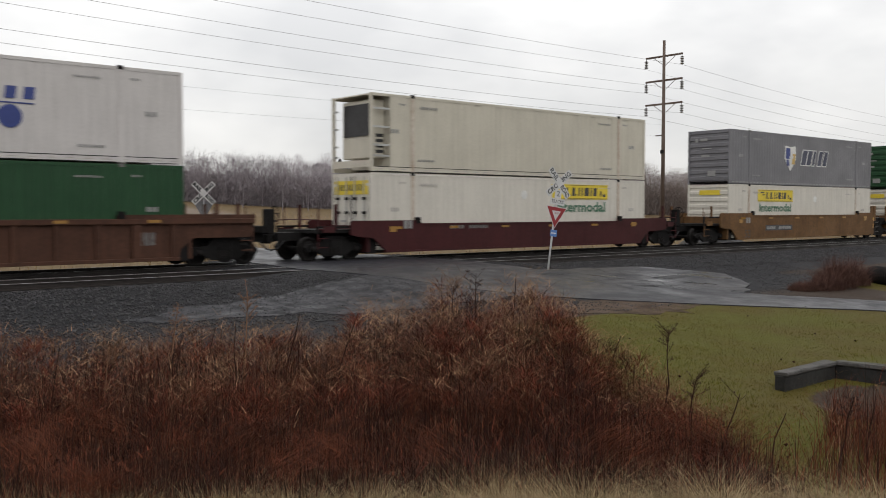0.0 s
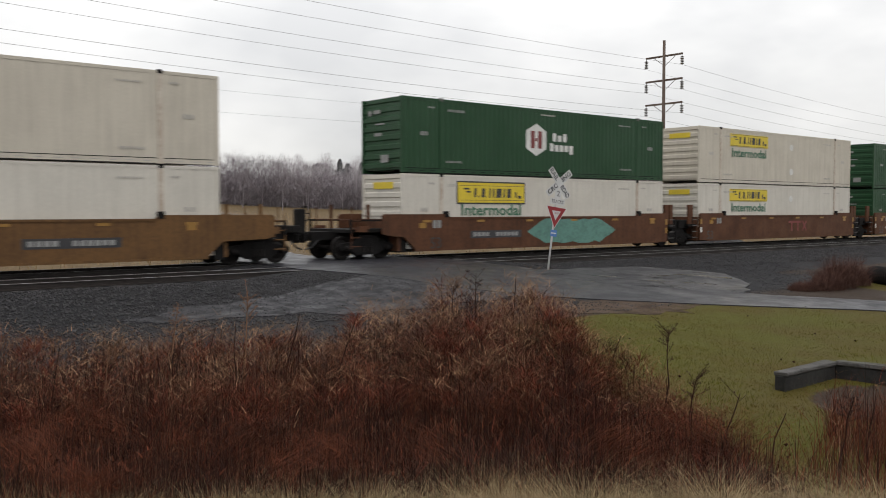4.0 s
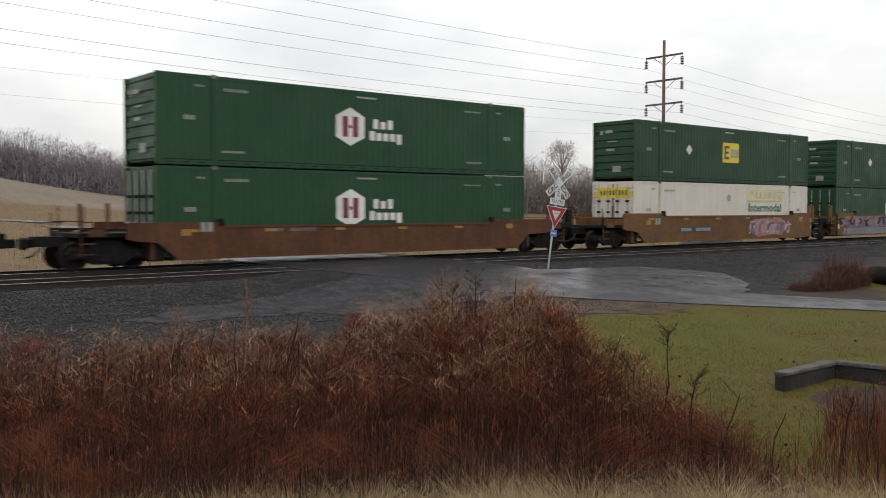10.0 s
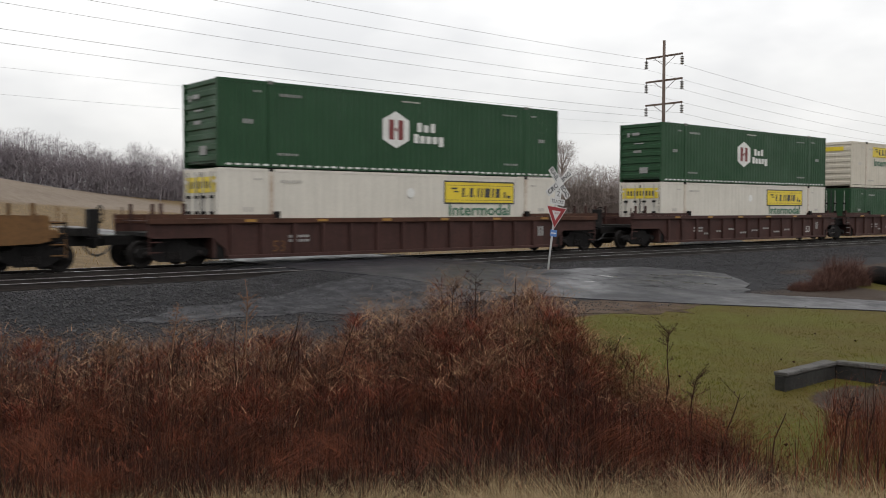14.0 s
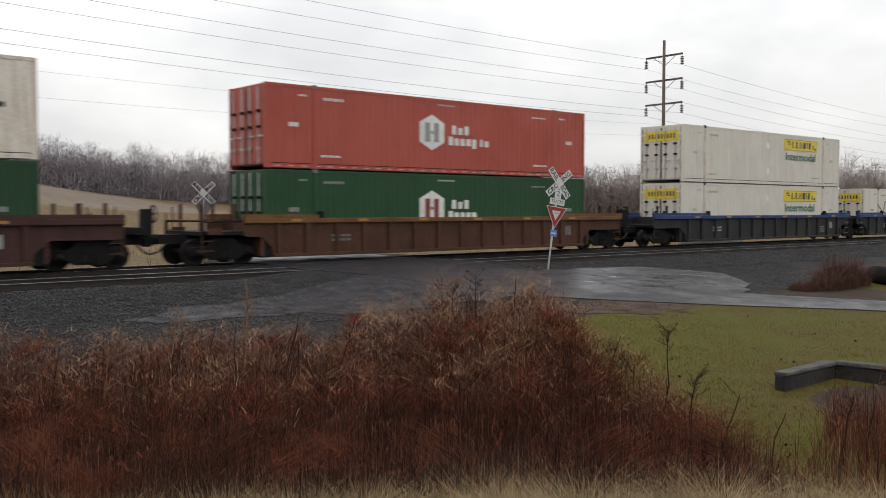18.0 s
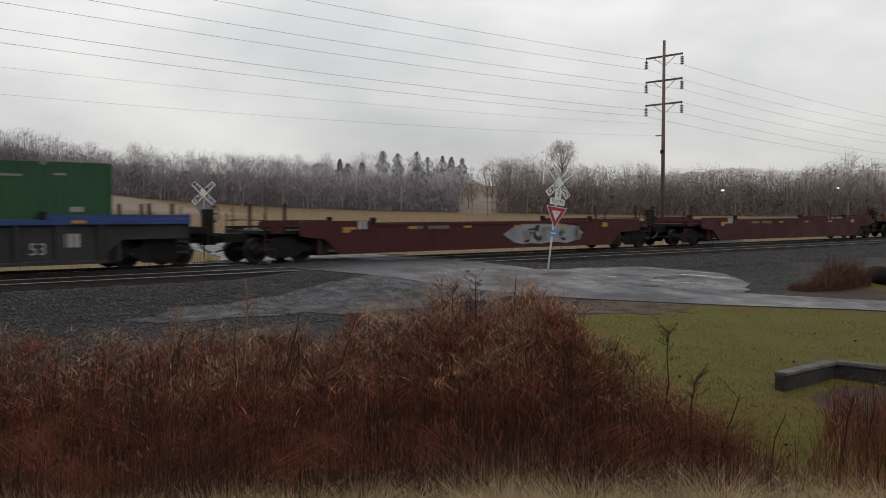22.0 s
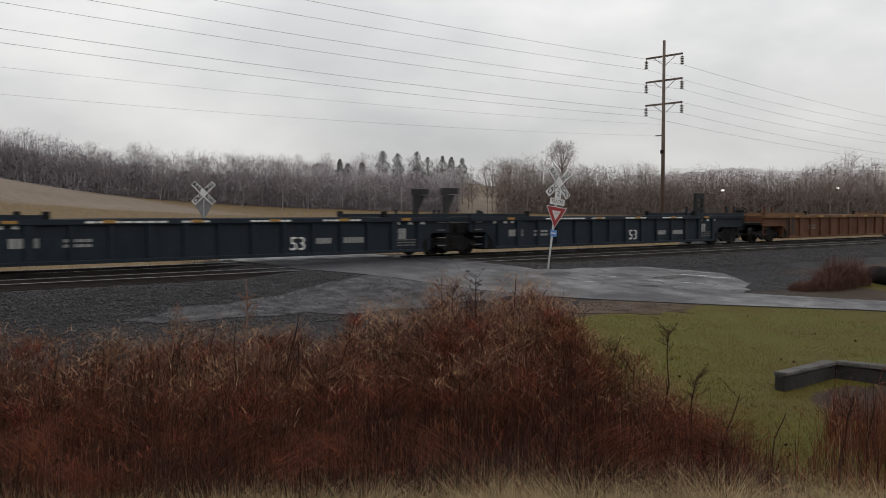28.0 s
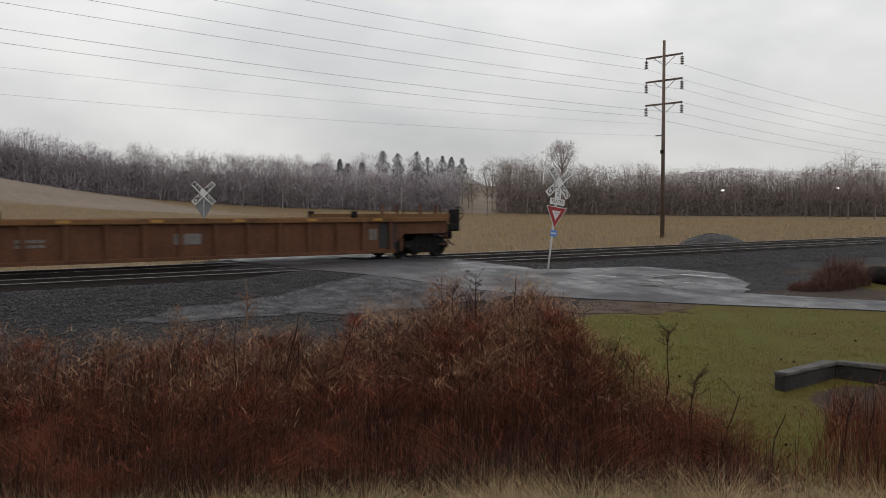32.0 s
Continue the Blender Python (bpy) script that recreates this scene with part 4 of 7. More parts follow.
def side_sill(car, cx, style, paint, top_paint, reach, s, low=0.0):
    """One side of a well: reach is how far the sill runs out past the middle on its two ends."""
    a, b = reach
    y0, y1 = s * (WELL_W - 0.09), s * WELL_W
    y0, y1 = sorted((y0, y1))
    cutl, cutr = -7.75, 7.75
    if style == "smooth":
        left = [(cx - a, 0.31)] if a < 8.4 else [(cx - a, 0.95), (cx - a + 0.3, 0.88), (cx + cutl - 0.35, 0.82), (cx + cutl + 0.25, 0.30)]
        right = [(cx + b, 0.31)] if b < 8.4 else [(cx + cutr - 0.25, 0.30), (cx + cutr + 0.35, 0.82), (cx + b - 0.3, 0.88), (cx + b, 0.95)]
        o = left + right + [(cx + b, 1.62 - low), (cx + b - 0.1, 1.69 - low), (cx + 5.95, 1.69 - low), (cx + 5.8, 1.56 - low), (cx - 5.8, 1.56 - low), (cx - 5.95, 1.69 - low), (cx - a + 0.1, 1.69 - low), (cx - a, 1.62 - low)]
        sill = prism("side_sill", o, y0, y1, paint, car)
        bm = bmesh.new()
        yo = s * (WELL_W + 0.03)
        add_box(bm, cx - 5.8, cx + 5.8, *sorted((s * (WELL_W - 0.12), yo)), 1.50 - low, 1.575 - low)
        part("top_chord", bm, top_paint, sill)
        box("bottom_chord", cx + cutl + 0.2, cx + cutr - 0.2, *sorted((s * (WELL_W - 0.14), s * (WELL_W + 0.02))), 0.27, 0.34, paint, sill)
    else:
        o = [(cx - a, 1.0), (cx - a + 0.2, 0.95), (cx + cutl - 0.6, 0.95), (cx + cutl - 0.15, 0.6), (cx + cutl - 0.1, 0.29), (cx + cutr + 0.1, 0.29), (cx + cutr + 0.15, 0.6), (cx + cutr + 0.6, 0.95), (cx + b - 0.2, 0.95), (cx + b, 1.0), (cx + b, 1.55), (cx - a, 1.55)]
        ins = sorted((s * (WELL_W - 0.16), s * (WELL_W - 0.10)))
        sill = prism("side_sill", o, *ins, paint, car)
        box("top_chord", cx - a, cx + b, *sorted((s * (WELL_W - 0.2), s * (WELL_W + 0.02))), 1.40, 1.57, top_paint, sill, bevel=0.015)
        box("bottom_chord", cx + cutl - 0.1, cx + cutr + 0.1, *sorted((s * (WELL_W - 0.2), s * (WELL_W + 0.01))), 0.25, 0.36, paint, sill, bevel=0.01)
        n = 14
        for i in range(n):
            x = cx + cutl + 0.1 + (cutr - cutl - 0.2) * i / (n - 1)
            wide = 0.13 if abs(abs(x - cx) - 5.9) < 0.6 else 0.07
            box("rib", x - wide, x + wide, *sorted((s * (WELL_W - 0.10), s * WELL_W)), 0.36, 1.40, paint, sill)
        for e in (-1, 1):
            x0, x1 = sorted((cx + e * 5.9, cx + e * (a if e < 0 else b)))
            box("raised_cap", x0, x1, *sorted((s * (WELL_W - 0.2), s * (WELL_W + 0.01))), 1.575, 1.70, top_paint, sill)
    for e in (-1, 1):
        box("guide_lug", cx + e * 6.0 - 0.1, cx + e * 6.0 + 0.1, *sorted((s * (WELL_W - 0.1), s * (WELL_W + 0.03))), 1.575 - low, 1.80 - low, M_UNDER, sill)
    return sill


def well_unit(car, cx, left, right, style, paint, top_paint, coupled, marks=(), mark_ink=None, panel=None, low=0.0, short=False):
    """A well between its two ends: left and right are the distances to coupling or shared truck; coupled says which ends carry a coupler."""
    la, rb = (left - 1.25 if coupled[0] else left - 0.55), (right - 1.25 if coupled[1] else right - 0.55)
    near = None
    reach = [la, rb]
    if style == "smooth":
        reach = [9.1 if coupled[0] else 8.2, (rb - (0.9 if low else 0.5)) if coupled[1] else 8.2]
    elif short:
        reach[0] = 8.95
    for s in (-1, 1):
        sill = side_sill(car, cx, style, paint, top_paint, reach, s, low)
        near = near or sill
    bm = bmesh.new()
    for x in np.arange(-7.4, 7.5, 1.48):
        add_box(bm, cx + x - 0.12, cx + x + 0.12, -WELL_W + 0.15, WELL_W - 0.15, 0.27, 0.335)
    add_box(bm, cx - 7.7, cx - 6.3, -1.3, 1.3, 0.25, 0.345)
    add_box(bm, cx + 6.3, cx + 7.7, -1.3, 1.3, 0.25, 0.345)
    part("well_floor", bm, M_UNDER, car)
    for e, far, coup in ((-1, left, coupled[0]), (1, right, coupled[1])):
        end = la if e < 0 else rb
        x0, x1 = sorted((cx + e * 8.18, cx + e * 8.3))
        box("bulkhead", x0, x1, -WELL_W + 0.14, WELL_W - 0.14, 0.3, 1.5 - low, paint, car)
        x0, x1 = sorted((cx + e * 8.3, cx + e * end))
        box("end_deck", x0, x1, -1.32, 1.32, 1.02, 1.14, M_UNDER, car)
        x0, x1 = sorted((cx + e * 7.86, cx + e * 8.28))
        box("end_beam", x0, x1, -WELL_W + 0.17, WELL_W - 0.17, 0.24, 0.98, M_UNDER, car)
        own = reach[0] if e < 0 else reach[1]
        if coup and end - own > 0.4:
            # open end platform: side rails, a step panel and a corner post
            for s in (-1, 1):
                box("side_rail", *sorted((cx + e * own, cx + e * end)), s * 1.38 - 0.03, s * 1.38 + 0.03, 1.43 - low, 1.50 - low, M_UNDER, car)
                box("step_panel", *sorted((cx + e * (end - 0.75), cx + e * (end - 0.25))), s * 1.41 - 0.015, s * 1.41 + 0.015, 1.04, 1.26, paint, car)
                box("corner_post", *sorted((cx + e * (end - 0.08), cx + e * end)), s * 1.38 - 0.04, s * 1.38 + 0.04, 1.0, 1.5 - low, M_UNDER, car)
        if not coup and style == "smooth":
            # brown guide posts and yellow end patches beside the shared truck
            for k, w in ((0.18, 0.16), (0.55, 0.12)) if e > 0 else ((0.35, 0.18),):
                for s in (-1, 1):
                    xk = cx + e * (8.3 + k)
                    box("guide_post", xk - w, xk + w, s * 1.2 - 0.06, s * 1.2 + 0.06, 1.14, 2.12, paint, car)
            for z, mat in ((1.14, M_REFLECT), (0.72, M_REFLECT if e > 0 else M_LETTER)):
                shared(("end_patch", mat.name), lambda: box("reflector", -0.075, 0.075, -0.006, 0.006, 0.0, 0.26, mat, near), near, pose(cx + e * 8.11, -WELL_W - 0.006, z))
        stakes = () if style == "smooth" and not coup else (0.9,) if style == "smooth" else (0.5, 1.25) if coup else (0.6,)
        for s in (-1, 1):
            for k in stakes:
                xs0 = cx + e * (end - k)
                box("stake", xs0 - 0.05, xs0 + 0.05, s * 1.24 - 0.04, s * 1.24 + 0.04, 1.14, 2.05 if coup else 1.85, paint, car)
        if not coup:
            box("end_gear", *sorted((cx + e * (far - 0.95), cx + e * (far - 0.1))), -1.15, 1.15, 0.9, 1.36, M_UNDER, car, bevel=0.04)
            xl = cx + e * (far - 0.75)
            lad = tube("ladder", (xl, -1.46, 0.4), (xl, -1.46, 1.5), 0.02, M_UNDER, car, sides=6)
            for z in (0.45, 0.75, 1.05, 1.35):
                shared("dull_rung", lambda: box("rung", -0.21, 0.21, -0.015, 0.015, 0.0, 0.035, M_FADED, lad), lad, pose(xl - e * 0.21, -1.46, z))
        x0, x1 = sorted((cx + e * 8.3, cx + e * (far - 0.3)))
        box("draft_sill", x0, x1, -0.32, 0.32, 0.74, 1.05, M_UNDER, car)
        if coup:
            truck(car, cx + e * (far - 2.18))
            bm = bmesh.new()
            add_box(bm, *sorted((cx + e * (far - 0.35), cx + e * (far + 0.02))), -0.13, 0.13, 0.72, 0.98, 0.03)
            add_box(bm, *sorted((cx + e * (far - 0.16), cx + e * (far + 0.03))), -0.22, 0.22, 0.66, 1.02, 0.05)
            part("coupler", bm, M_UNDER, car, "greasy cast coupler")
            bm = bmesh.new()
            pts = [Vector((cx + e * (far - 0.5), -0.4, 0.75)), Vector((cx + e * (far - 0.25), -0.4, 0.5)), Vector((cx + e * (far + 0.0), -0.36, 0.42))]
            for p, q in zip(pts, pts[1:]):
                add_tube(bm, p, q, 0.03, 0.03, 6)
            part("air_hose", bm, M_RUBBER, car)
            # end platform with ladder and hand brake
            xe = cx + e * (end - 0.05)
            for s in (-1, 1):
                lad = tube("ladder", (xe, s * 1.4, 0.45), (xe, s * 1.4, 1.75), 0.022, paint, car, sides=6)
                for z in (0.5, 0.82, 1.14, 1.46):
                    shared(("rung", paint.name), lambda: box("rung", -0.2, 0.2, -0.015, 0.015, 0.0, 0.035, paint, lad), lad, pose(xe - e * 0.2, s * 1.4, z))
            bm = bmesh.new()
            add_tube(bm, (xe - e * 0.15, -1.2, 1.14), (xe - e * 0.15, -1.2, 1.95), 0.022, 0.022, 6)
            add_tube(bm, (xe - e * 0.15, 1.2, 1.14), (xe - e * 0.15, 1.2, 1.95), 0.022, 0.022, 6)
            add_tube(bm, (xe - e * 0.15, -1.2, 1.5), (xe - e * 0.15, 1.2, 1.5), 0.018, 0.018, 6)
            part("handrail", bm, paint, car)
            if e > 0:
                xb = cx + far
                bm = bmesh.new()
                add_box(bm, xb - 0.42, xb - 0.12, -0.85, -0.45, 1.0, 1.88, 0.03)
                add_box(bm, xb - 0.75, xb - 0.42, -0.95, 0.95, 1.05, 1.3, 0.02)
                brake = part("hand_brake", bm, M_UNDER, car, "dark hand-brake housing")
                bm = bmesh.new()
                for k in range(16):
                    a0, a1 = math.tau * k / 16, math.tau * (k + 1) / 16
                    add_tube(bm, (xb - 0.02, -0.65 + 0.27 * math.cos(a0), 1.72 + 0.27 * math.sin(a0)), (xb - 0.02, -0.65 + 0.27 * math.cos(a1), 1.72 + 0.27 * math.sin(a1)), 0.022, 0.022, 5)
                    if k % 4 == 0:
                        add_tube(bm, (xb - 0.06, -0.65, 1.72), (xb - 0.02, -0.65 + 0.27 * math.cos(a0), 1.72 + 0.27 * math.sin(a0)), 0.016, 0.016, 5)
                add_tube(bm, (xb - 0.12, -0.65, 1.72), (xb - 0.03, -0.65, 1.72), 0.05, 0.05, 8)
                part("brake_wheel", bm, M_UNDER, brake)
    # reflectors, data panels
    zr = 1.37 - low if style == "smooth" else 1.45
    yr = -WELL_W - 0.012 if style == "smooth" else -WELL_W - 0.03
    for x in np.arange(-7.0, 7.1, 2.8):
        shared("reflector", lambda: box("reflector", -0.2, 0.2, -0.006, 0.012, 0.0, 0.09, M_REFLECT, near), near, pose(cx + x, yr, zr))
    y = -WELL_W - 0.004 if style == "smooth" else -WELL_W + 0.09
    ink = mark_ink or M_BLACK
    for text, x, z, size in marks:
        x = -7.3 if style == "smooth" and not coupled[0] else x
        lettering("lettering", text, size, ink, near, pose(cx + x, -WELL_W - 0.004 if style == "smooth" else -WELL_W + 0.092, z))
    if style == "smooth":
        if panel is None:
            marks_row(near, M_FADED, cx - 4.4, 1.12, 0.7, 0.13, 4, 0.4, y)
            marks_row(near, M_FADED, cx - 3.4, 1.12, 1.0, 0.13, 6, 0.4, y)
        elif panel:
            plate = box("data_panel", cx + panel, cx + panel + 2.85, y - 0.002, y + 0.004, 0.72, 1.02, M_BLACK, near, "black data panel with worn marks")
            marks_row(plate, M_PALE, cx + panel + 0.15, 0.79, 0.85, 0.16, 4, 0.3, y - 0.003)
            marks_row(plate, M_PALE, cx + panel + 1.4, 0.79, 1.25, 0.16, 6, 0.3, y - 0.003)
        for x, z in ((-7.2, 1.15), (7.0, 1.2)):
            shared("step_patch", lambda: box("reflector", -0.16, 0.16, -0.003, 0.003, 0.0, 0.2, M_REFLECT, near), near, pose(cx + x, y - 0.002, z - low / 2))
        marks_row(near, M_PALE, cx - 6.7, 1.15, 0.4, 0.3, 2, 0.3, y)
    else:
        chalk = M_FADED if paint in (M_CARORANGE, M_CARBROWN) else M_PALE
        marks_row(near, chalk, cx - 5.5, 0.9, 0.8, 0.09, 4, 0.25, -WELL_W + 0.093)
        marks_row(near, chalk, cx - 5.5, 0.75, 0.8, 0.09, 4, 0.25, -WELL_W + 0.093)
        marks_row(near, chalk, cx + 6.35, 0.75, 0.7, 0.4, 4, 0.35, -WELL_W + 0.093)
    return near


def well_car(centre, gaps, style, paint, top_paint, label, marks=(), ink=None, half=11.73, low=0.0, short=False):
    """A well car of one or three wells; gaps are the distances between the wells' middles."""
    car = thing("well_car", pose(centre, TRACK_Y, 0), label, "freight car", "cars of the train")
    xs = [0.0]
    for g in gaps:
        xs.append(xs[-1] + g)
    sills = []
    for i, x in enumerate(xs):
        left = half if i == 0 else gaps[i - 1] / 2
        right = half if i == len(xs) - 1 else gaps[i] / 2
        sills.append(well_unit(car, x, left, right, style, paint, top_paint, (i == 0, i == len(xs) - 1), marks, ink, None if len(xs) == 1 else (-4.75, 0, 1.9)[i], low, short))
        if i:
            truck(car, x - gaps[i - 1] / 2)
            box("joint", x - gaps[i - 1] / 2 - 0.5, x - gaps[i - 1] / 2 + 0.5, -0.4, 0.4, 0.8, 1.1, M_UNDER, car)
    car["span"] = xs[-1]
    return car, sills, xs


def graffiti(sill, cx, x0, x1, z0, z1, inks, seed, y=-WELL_W - 0.006, n=16):
    """Unreadable spray letters: a filled ground and thick leaning strokes."""
    rnd = random.Random(seed)
    bm = bmesh.new()
    top, low = [], []
    for i in range(n + 1):
        x = cx + x0 + (x1 - x0) * i / n
        bulge = min(1.0, 6 * min(i, n - i) / n)
        mid = (z0 + z1) / 2
        low.append((x, mid - (mid - z0) * bulge * rnd.uniform(0.75, 1.0) - 0.02))
        top.append((x, mid + (z1 - mid) * bulge * rnd.uniform(0.75, 1.0) + 0.02))
    add_prism(bm, low + top[::-1], y - 0.004, y + 0.002)
    base = part("graffiti", bm, inks[0], sill, "sprayed graffiti that cannot be read")
    for k, ink in enumerate(inks[1:]):
        yy = y - 0.008 - 0.003 * k
        for i in range(n):
            x = cx + x0 + (x1 - x0) * (i + 0.1 + 0.5 * rnd.random()) / n
            if rnd.random() < 0.2 + 0.25 * k:
                continue
            h0, h1 = z0 + (z1 - z0) * rnd.uniform(0.08, 0.3), z0 + (z1 - z0) * rnd.uniform(0.65, 0.92)
            w = (x1 - x0) / n * rnd.uniform(0.4, 0.75)
            l = rnd.uniform(-0.35, 0.35)
            hook = w * rnd.uniform(0.8, 1.6)
            bar = 0.22 * (h1 - h0)
            if rnd.random() < 0.45:
                rx, rz, a0, sweep = w * 0.95, (h1 - h0) * 0.48, rnd.uniform(0, 6.28), rnd.uniform(3.6, 5.8)
                arc = [a0 + sweep * q / 12 for q in range(13)]
                thin = rnd.uniform(0.45, 0.65)
                mx, mz = x + w / 2, (h0 + h1) / 2
                o = [(mx + rx * math.cos(q), mz + rz * math.sin(q)) for q in arc] + [(mx + thin * rx * math.cos(q), mz + thin * rz * math.sin(q)) for q in arc[::-1]]
                prism("spray_stroke", o, yy, yy + 0.005, ink, base)
                continue
            o = [(x, h0), (x + w, h0 + 0.05), (x + w + l * 0.8, h1 - bar), (x + w + l + hook, h1 - bar * rnd.uniform(0.8, 1.4)), (x + w + l + hook * 0.9, h1), (x + l, h1 - 0.03)]
            prism("spray_stroke", o, yy, yy + 0.005, ink, base)


def spine_car(centre, label):
    """A flat three-platform spine car that carries single boxes above the wheels."""
    car = thing("spine_car", pose(centre, TRACK_Y, 0), label, "freight car", "cars of the train")
    for a, b in ((-27.1, -10.1), (-10.0, 6.8), (6.9, 26.9)):
        box("spine", a + 0.2, b - 0.2, -0.35, 0.35, 0.72, 1.16, M_UNDER, car, bevel=0.02)
        for s in (-1, 1):
            y0, y1 = sorted((s * 1.18, s * 1.34))
            box("side_rail", a + 1.0, b - 1.0, y0, y1, 1.05, 1.24, M_CARBROWN, car, bevel=0.015)
            for x in np.arange(a + 3.2, b - 3.0, 3.6):
                prism("skirt", [(x - 0.25, 0.55), (x + 0.9, 0.55), (x + 1.1, 1.04), (x - 0.45, 1.04)], *sorted((s * 1.05, s * 1.15)), M_UNDER, car)
        for x in np.linspace(a + 1.2, b - 1.2, 7):
            box("cross_arm", x - 0.11, x + 0.11, -1.2, 1.2, 1.05, 1.18, M_UNDER, car)
        for x in (a + 1.3, b - 1.5):
            for s in (-1, 1):
                y0, y1 = sorted((s * 1.2, s * 1.38))
                box("container_pedestal", x, x + 0.25, y0, y1, 1.1, 1.32, M_CARBROWN, car)
    for x in (-25.4, -9.1, 7.7, 24.9):
        truck(car, x)
    for e in (-1, 1):
        box("coupler", *sorted((e * 27.15 - 0.1 * e, e * 26.7)), -0.13, 0.13, 0.72, 0.98, M_UNDER, car, "greasy cast coupler", 0.03)
    return car


TRAIN = []


def ride(ob, x, z=0.0, y=TRACK_Y):
    TRAIN.append((ob, x, y, z))
    return ob


CACHE = {}


def load(x, z, *args, **kw):
    key = repr((args, sorted(kw.items(), key=lambda i: i[0])))
    if key in CACHE:
        ob = copy_thing(CACHE[key], pose(x, TRACK_Y, z))
    else:
        ob = CACHE[key] = container(*args, **kw)
        ob.matrix_basis = pose(x, TRACK_Y, z)
    return ride(ob, x, z)


LOW, UP = FLOOR, FLOOR + TALL + 0.045


def jb(x, z, side, style="word", end="front", paint=None, words="white container with a yellow banner and green lettering"):
    return load(x, z, paint or M_WHITE, ("truckline", side, style), end, M_FAINT, name_label=words)


def hub(x, z, end="front", slots=False):
    return load(x, z, M_GREEN, ("hex",), end, M_PALE, flutes=0.26, depth=0.016, slots=slots, name_label="dark green ribbed container with a white hexagon badge")


def emp(x, z):
    return load(x, z, M_DKGREEN, ("square",), "front", M_PALE, flutes=0.26, depth=0.016, name_label="dark green container with a yellow square badge")


def painted_mark(x):
    """An owner's mark drawn as plain bars."""
    return [(x, x + 1.35, 1.12, 1.24, 0), (x + 0.28, x + 0.42, 0.66, 1.12, 0), (x + 0.95, x + 1.09, 0.66, 1.12, 0), (x + 1.45, x + 1.6, 0.66, 1.24, 0.45), (x + 1.9, x + 2.05, 0.66, 1.24, -0.45)]


def run_train():
    # leading ribbed car with a white box over a green one
    car, s, xs = well_car(4.33, (), "ribbed", M_CARBROWN, M_CARBROWN, "rusty brown ribbed well car")
    ride(car, 4.33)
    hub(4.33, LOW, "doors")
    load(4.33, UP, M_GREYWHITE, ("round",), "front", M_PALE, name_label="white container with blue marks and a round badge")
    # dark red single car under a cooled box
    car, s, xs = well_car(27.75, (), "smooth", M_CARRED, M_CARRED, "dark red smooth-sided well car", low=0.23)
    ride(car, 27.75)
    jb(27.75, LOW, 1, end="doors")
    load(27.75, UP, M_CREAM, None, "reefer", M_PALE, flutes=1.15, depth=0.022, name_label="cream refrigerated container with an open-framed cooling unit")
    # yellow triple
    car, s, xs = well_car(51.07, (19.31, 19.12), "smooth", M_CARYELLOW, M_CARYELLOW, "weathered yellow three-unit well car", (("53", -6.55, 0.55, 0.62),))
    ride(car, 51.07)
    for i, x in enumerate((51.07, 70.38, 89.5)):
        jb(x, LOW, -1)
    stencil(s[1], M_DKRED, painted_mark(xs[1] + 0.16), -WELL_W, "painted_mark")
    graffiti(s[2], xs[2], -3.6, -0.4, 0.40, 1.42, (M_LETTER, M_CARDARK, M_FAINT), 5, n=9)
    load(51.07, UP, M_GREY, ("speed", False), "front", M_PALE, flutes=0.26, slots=True, name_label="dark grey container with a shield and slanted blue marks")
    hub(70.38, UP, slots=True)
    jb(89.5, UP, -1, paint=M_BEIGE, words="grimy off-white container with a yellow banner and green lettering")
    # orange triple
    car, s, xs = well_car(113.1, (19.15, 19.3), "smooth", M_CARORANGE, M_CARORANGE, "weathered orange-brown three-unit well car", (("53", -6.55, 0.55, 0.62),))
    ride(car, 113.1)
    teal = surface("teal_spray_paint", (0.10, 0.24, 0.20), 0.5)
    graffiti(s[0], xs[0], -1.5, 4.2, 0.38, 1.5, (teal,), 6)
    stencil(s[1], M_DKRED, painted_mark(xs[1] + 0.45), -WELL_W, "painted_mark")
    graffiti(s[2], xs[2], -5.9, -0.6, 0.40, 1.52, (M_CARDARK, M_LETTER, M_GREYWHITE), 7, n=15)
    prism("graffiti", [(xs[2] - 6.75, 0.72), (xs[2] - 6.0, 0.35), (xs[2] - 6.0, 0.58), (xs[2] - 5.3, 0.58), (xs[2] - 5.3, 0.88), (xs[2] - 6.0, 0.88), (xs[2] - 6.0, 1.1)], -WELL_W - 0.014, -WELL_W - 0.009, M_LETTER, s[2], "sprayed white arrow")
    prism("graffiti", [(xs[2] + 0.15, 0.85), (xs[2] - 0.6, 0.5), (xs[2] - 0.6, 1.2)], -WELL_W - 0.014, -WELL_W - 0.009, M_CARDARK, s[2], "sprayed dark arrow head")
    jb(113.1, LOW, -1, "framed")
    jb(132.25, LOW, -1)
    hub(151.55, LOW)
    hub(113.1, UP)
    jb(132.25, UP, -1, paint=M_BEIGE, words="grimy off-white container with a yellow banner and green lettering")
    hub(151.55, UP)
    # spine car with three single boxes
    car = spine_car(190.5, "rusty dark three-platform spine car")
    ride(car, 190.5)
    jb(172.5, 1.32, 1, "plain", "doors")
    jb(191.05, 1.32, -1)
    jb(208.5, 1.32, 1, end="doors")
    # orange single with two green boxes
    car, s, xs = well_car(229.42, (), "smooth", M_CARORANGE, M_CARORANGE, "weathered orange-brown three-unit well car", low=0.23)
    tagged(car, "weathered orange-brown well car")
    ride(car, 229.42)
    hub(229.42, LOW, "doors")
    hub(229.42, UP)
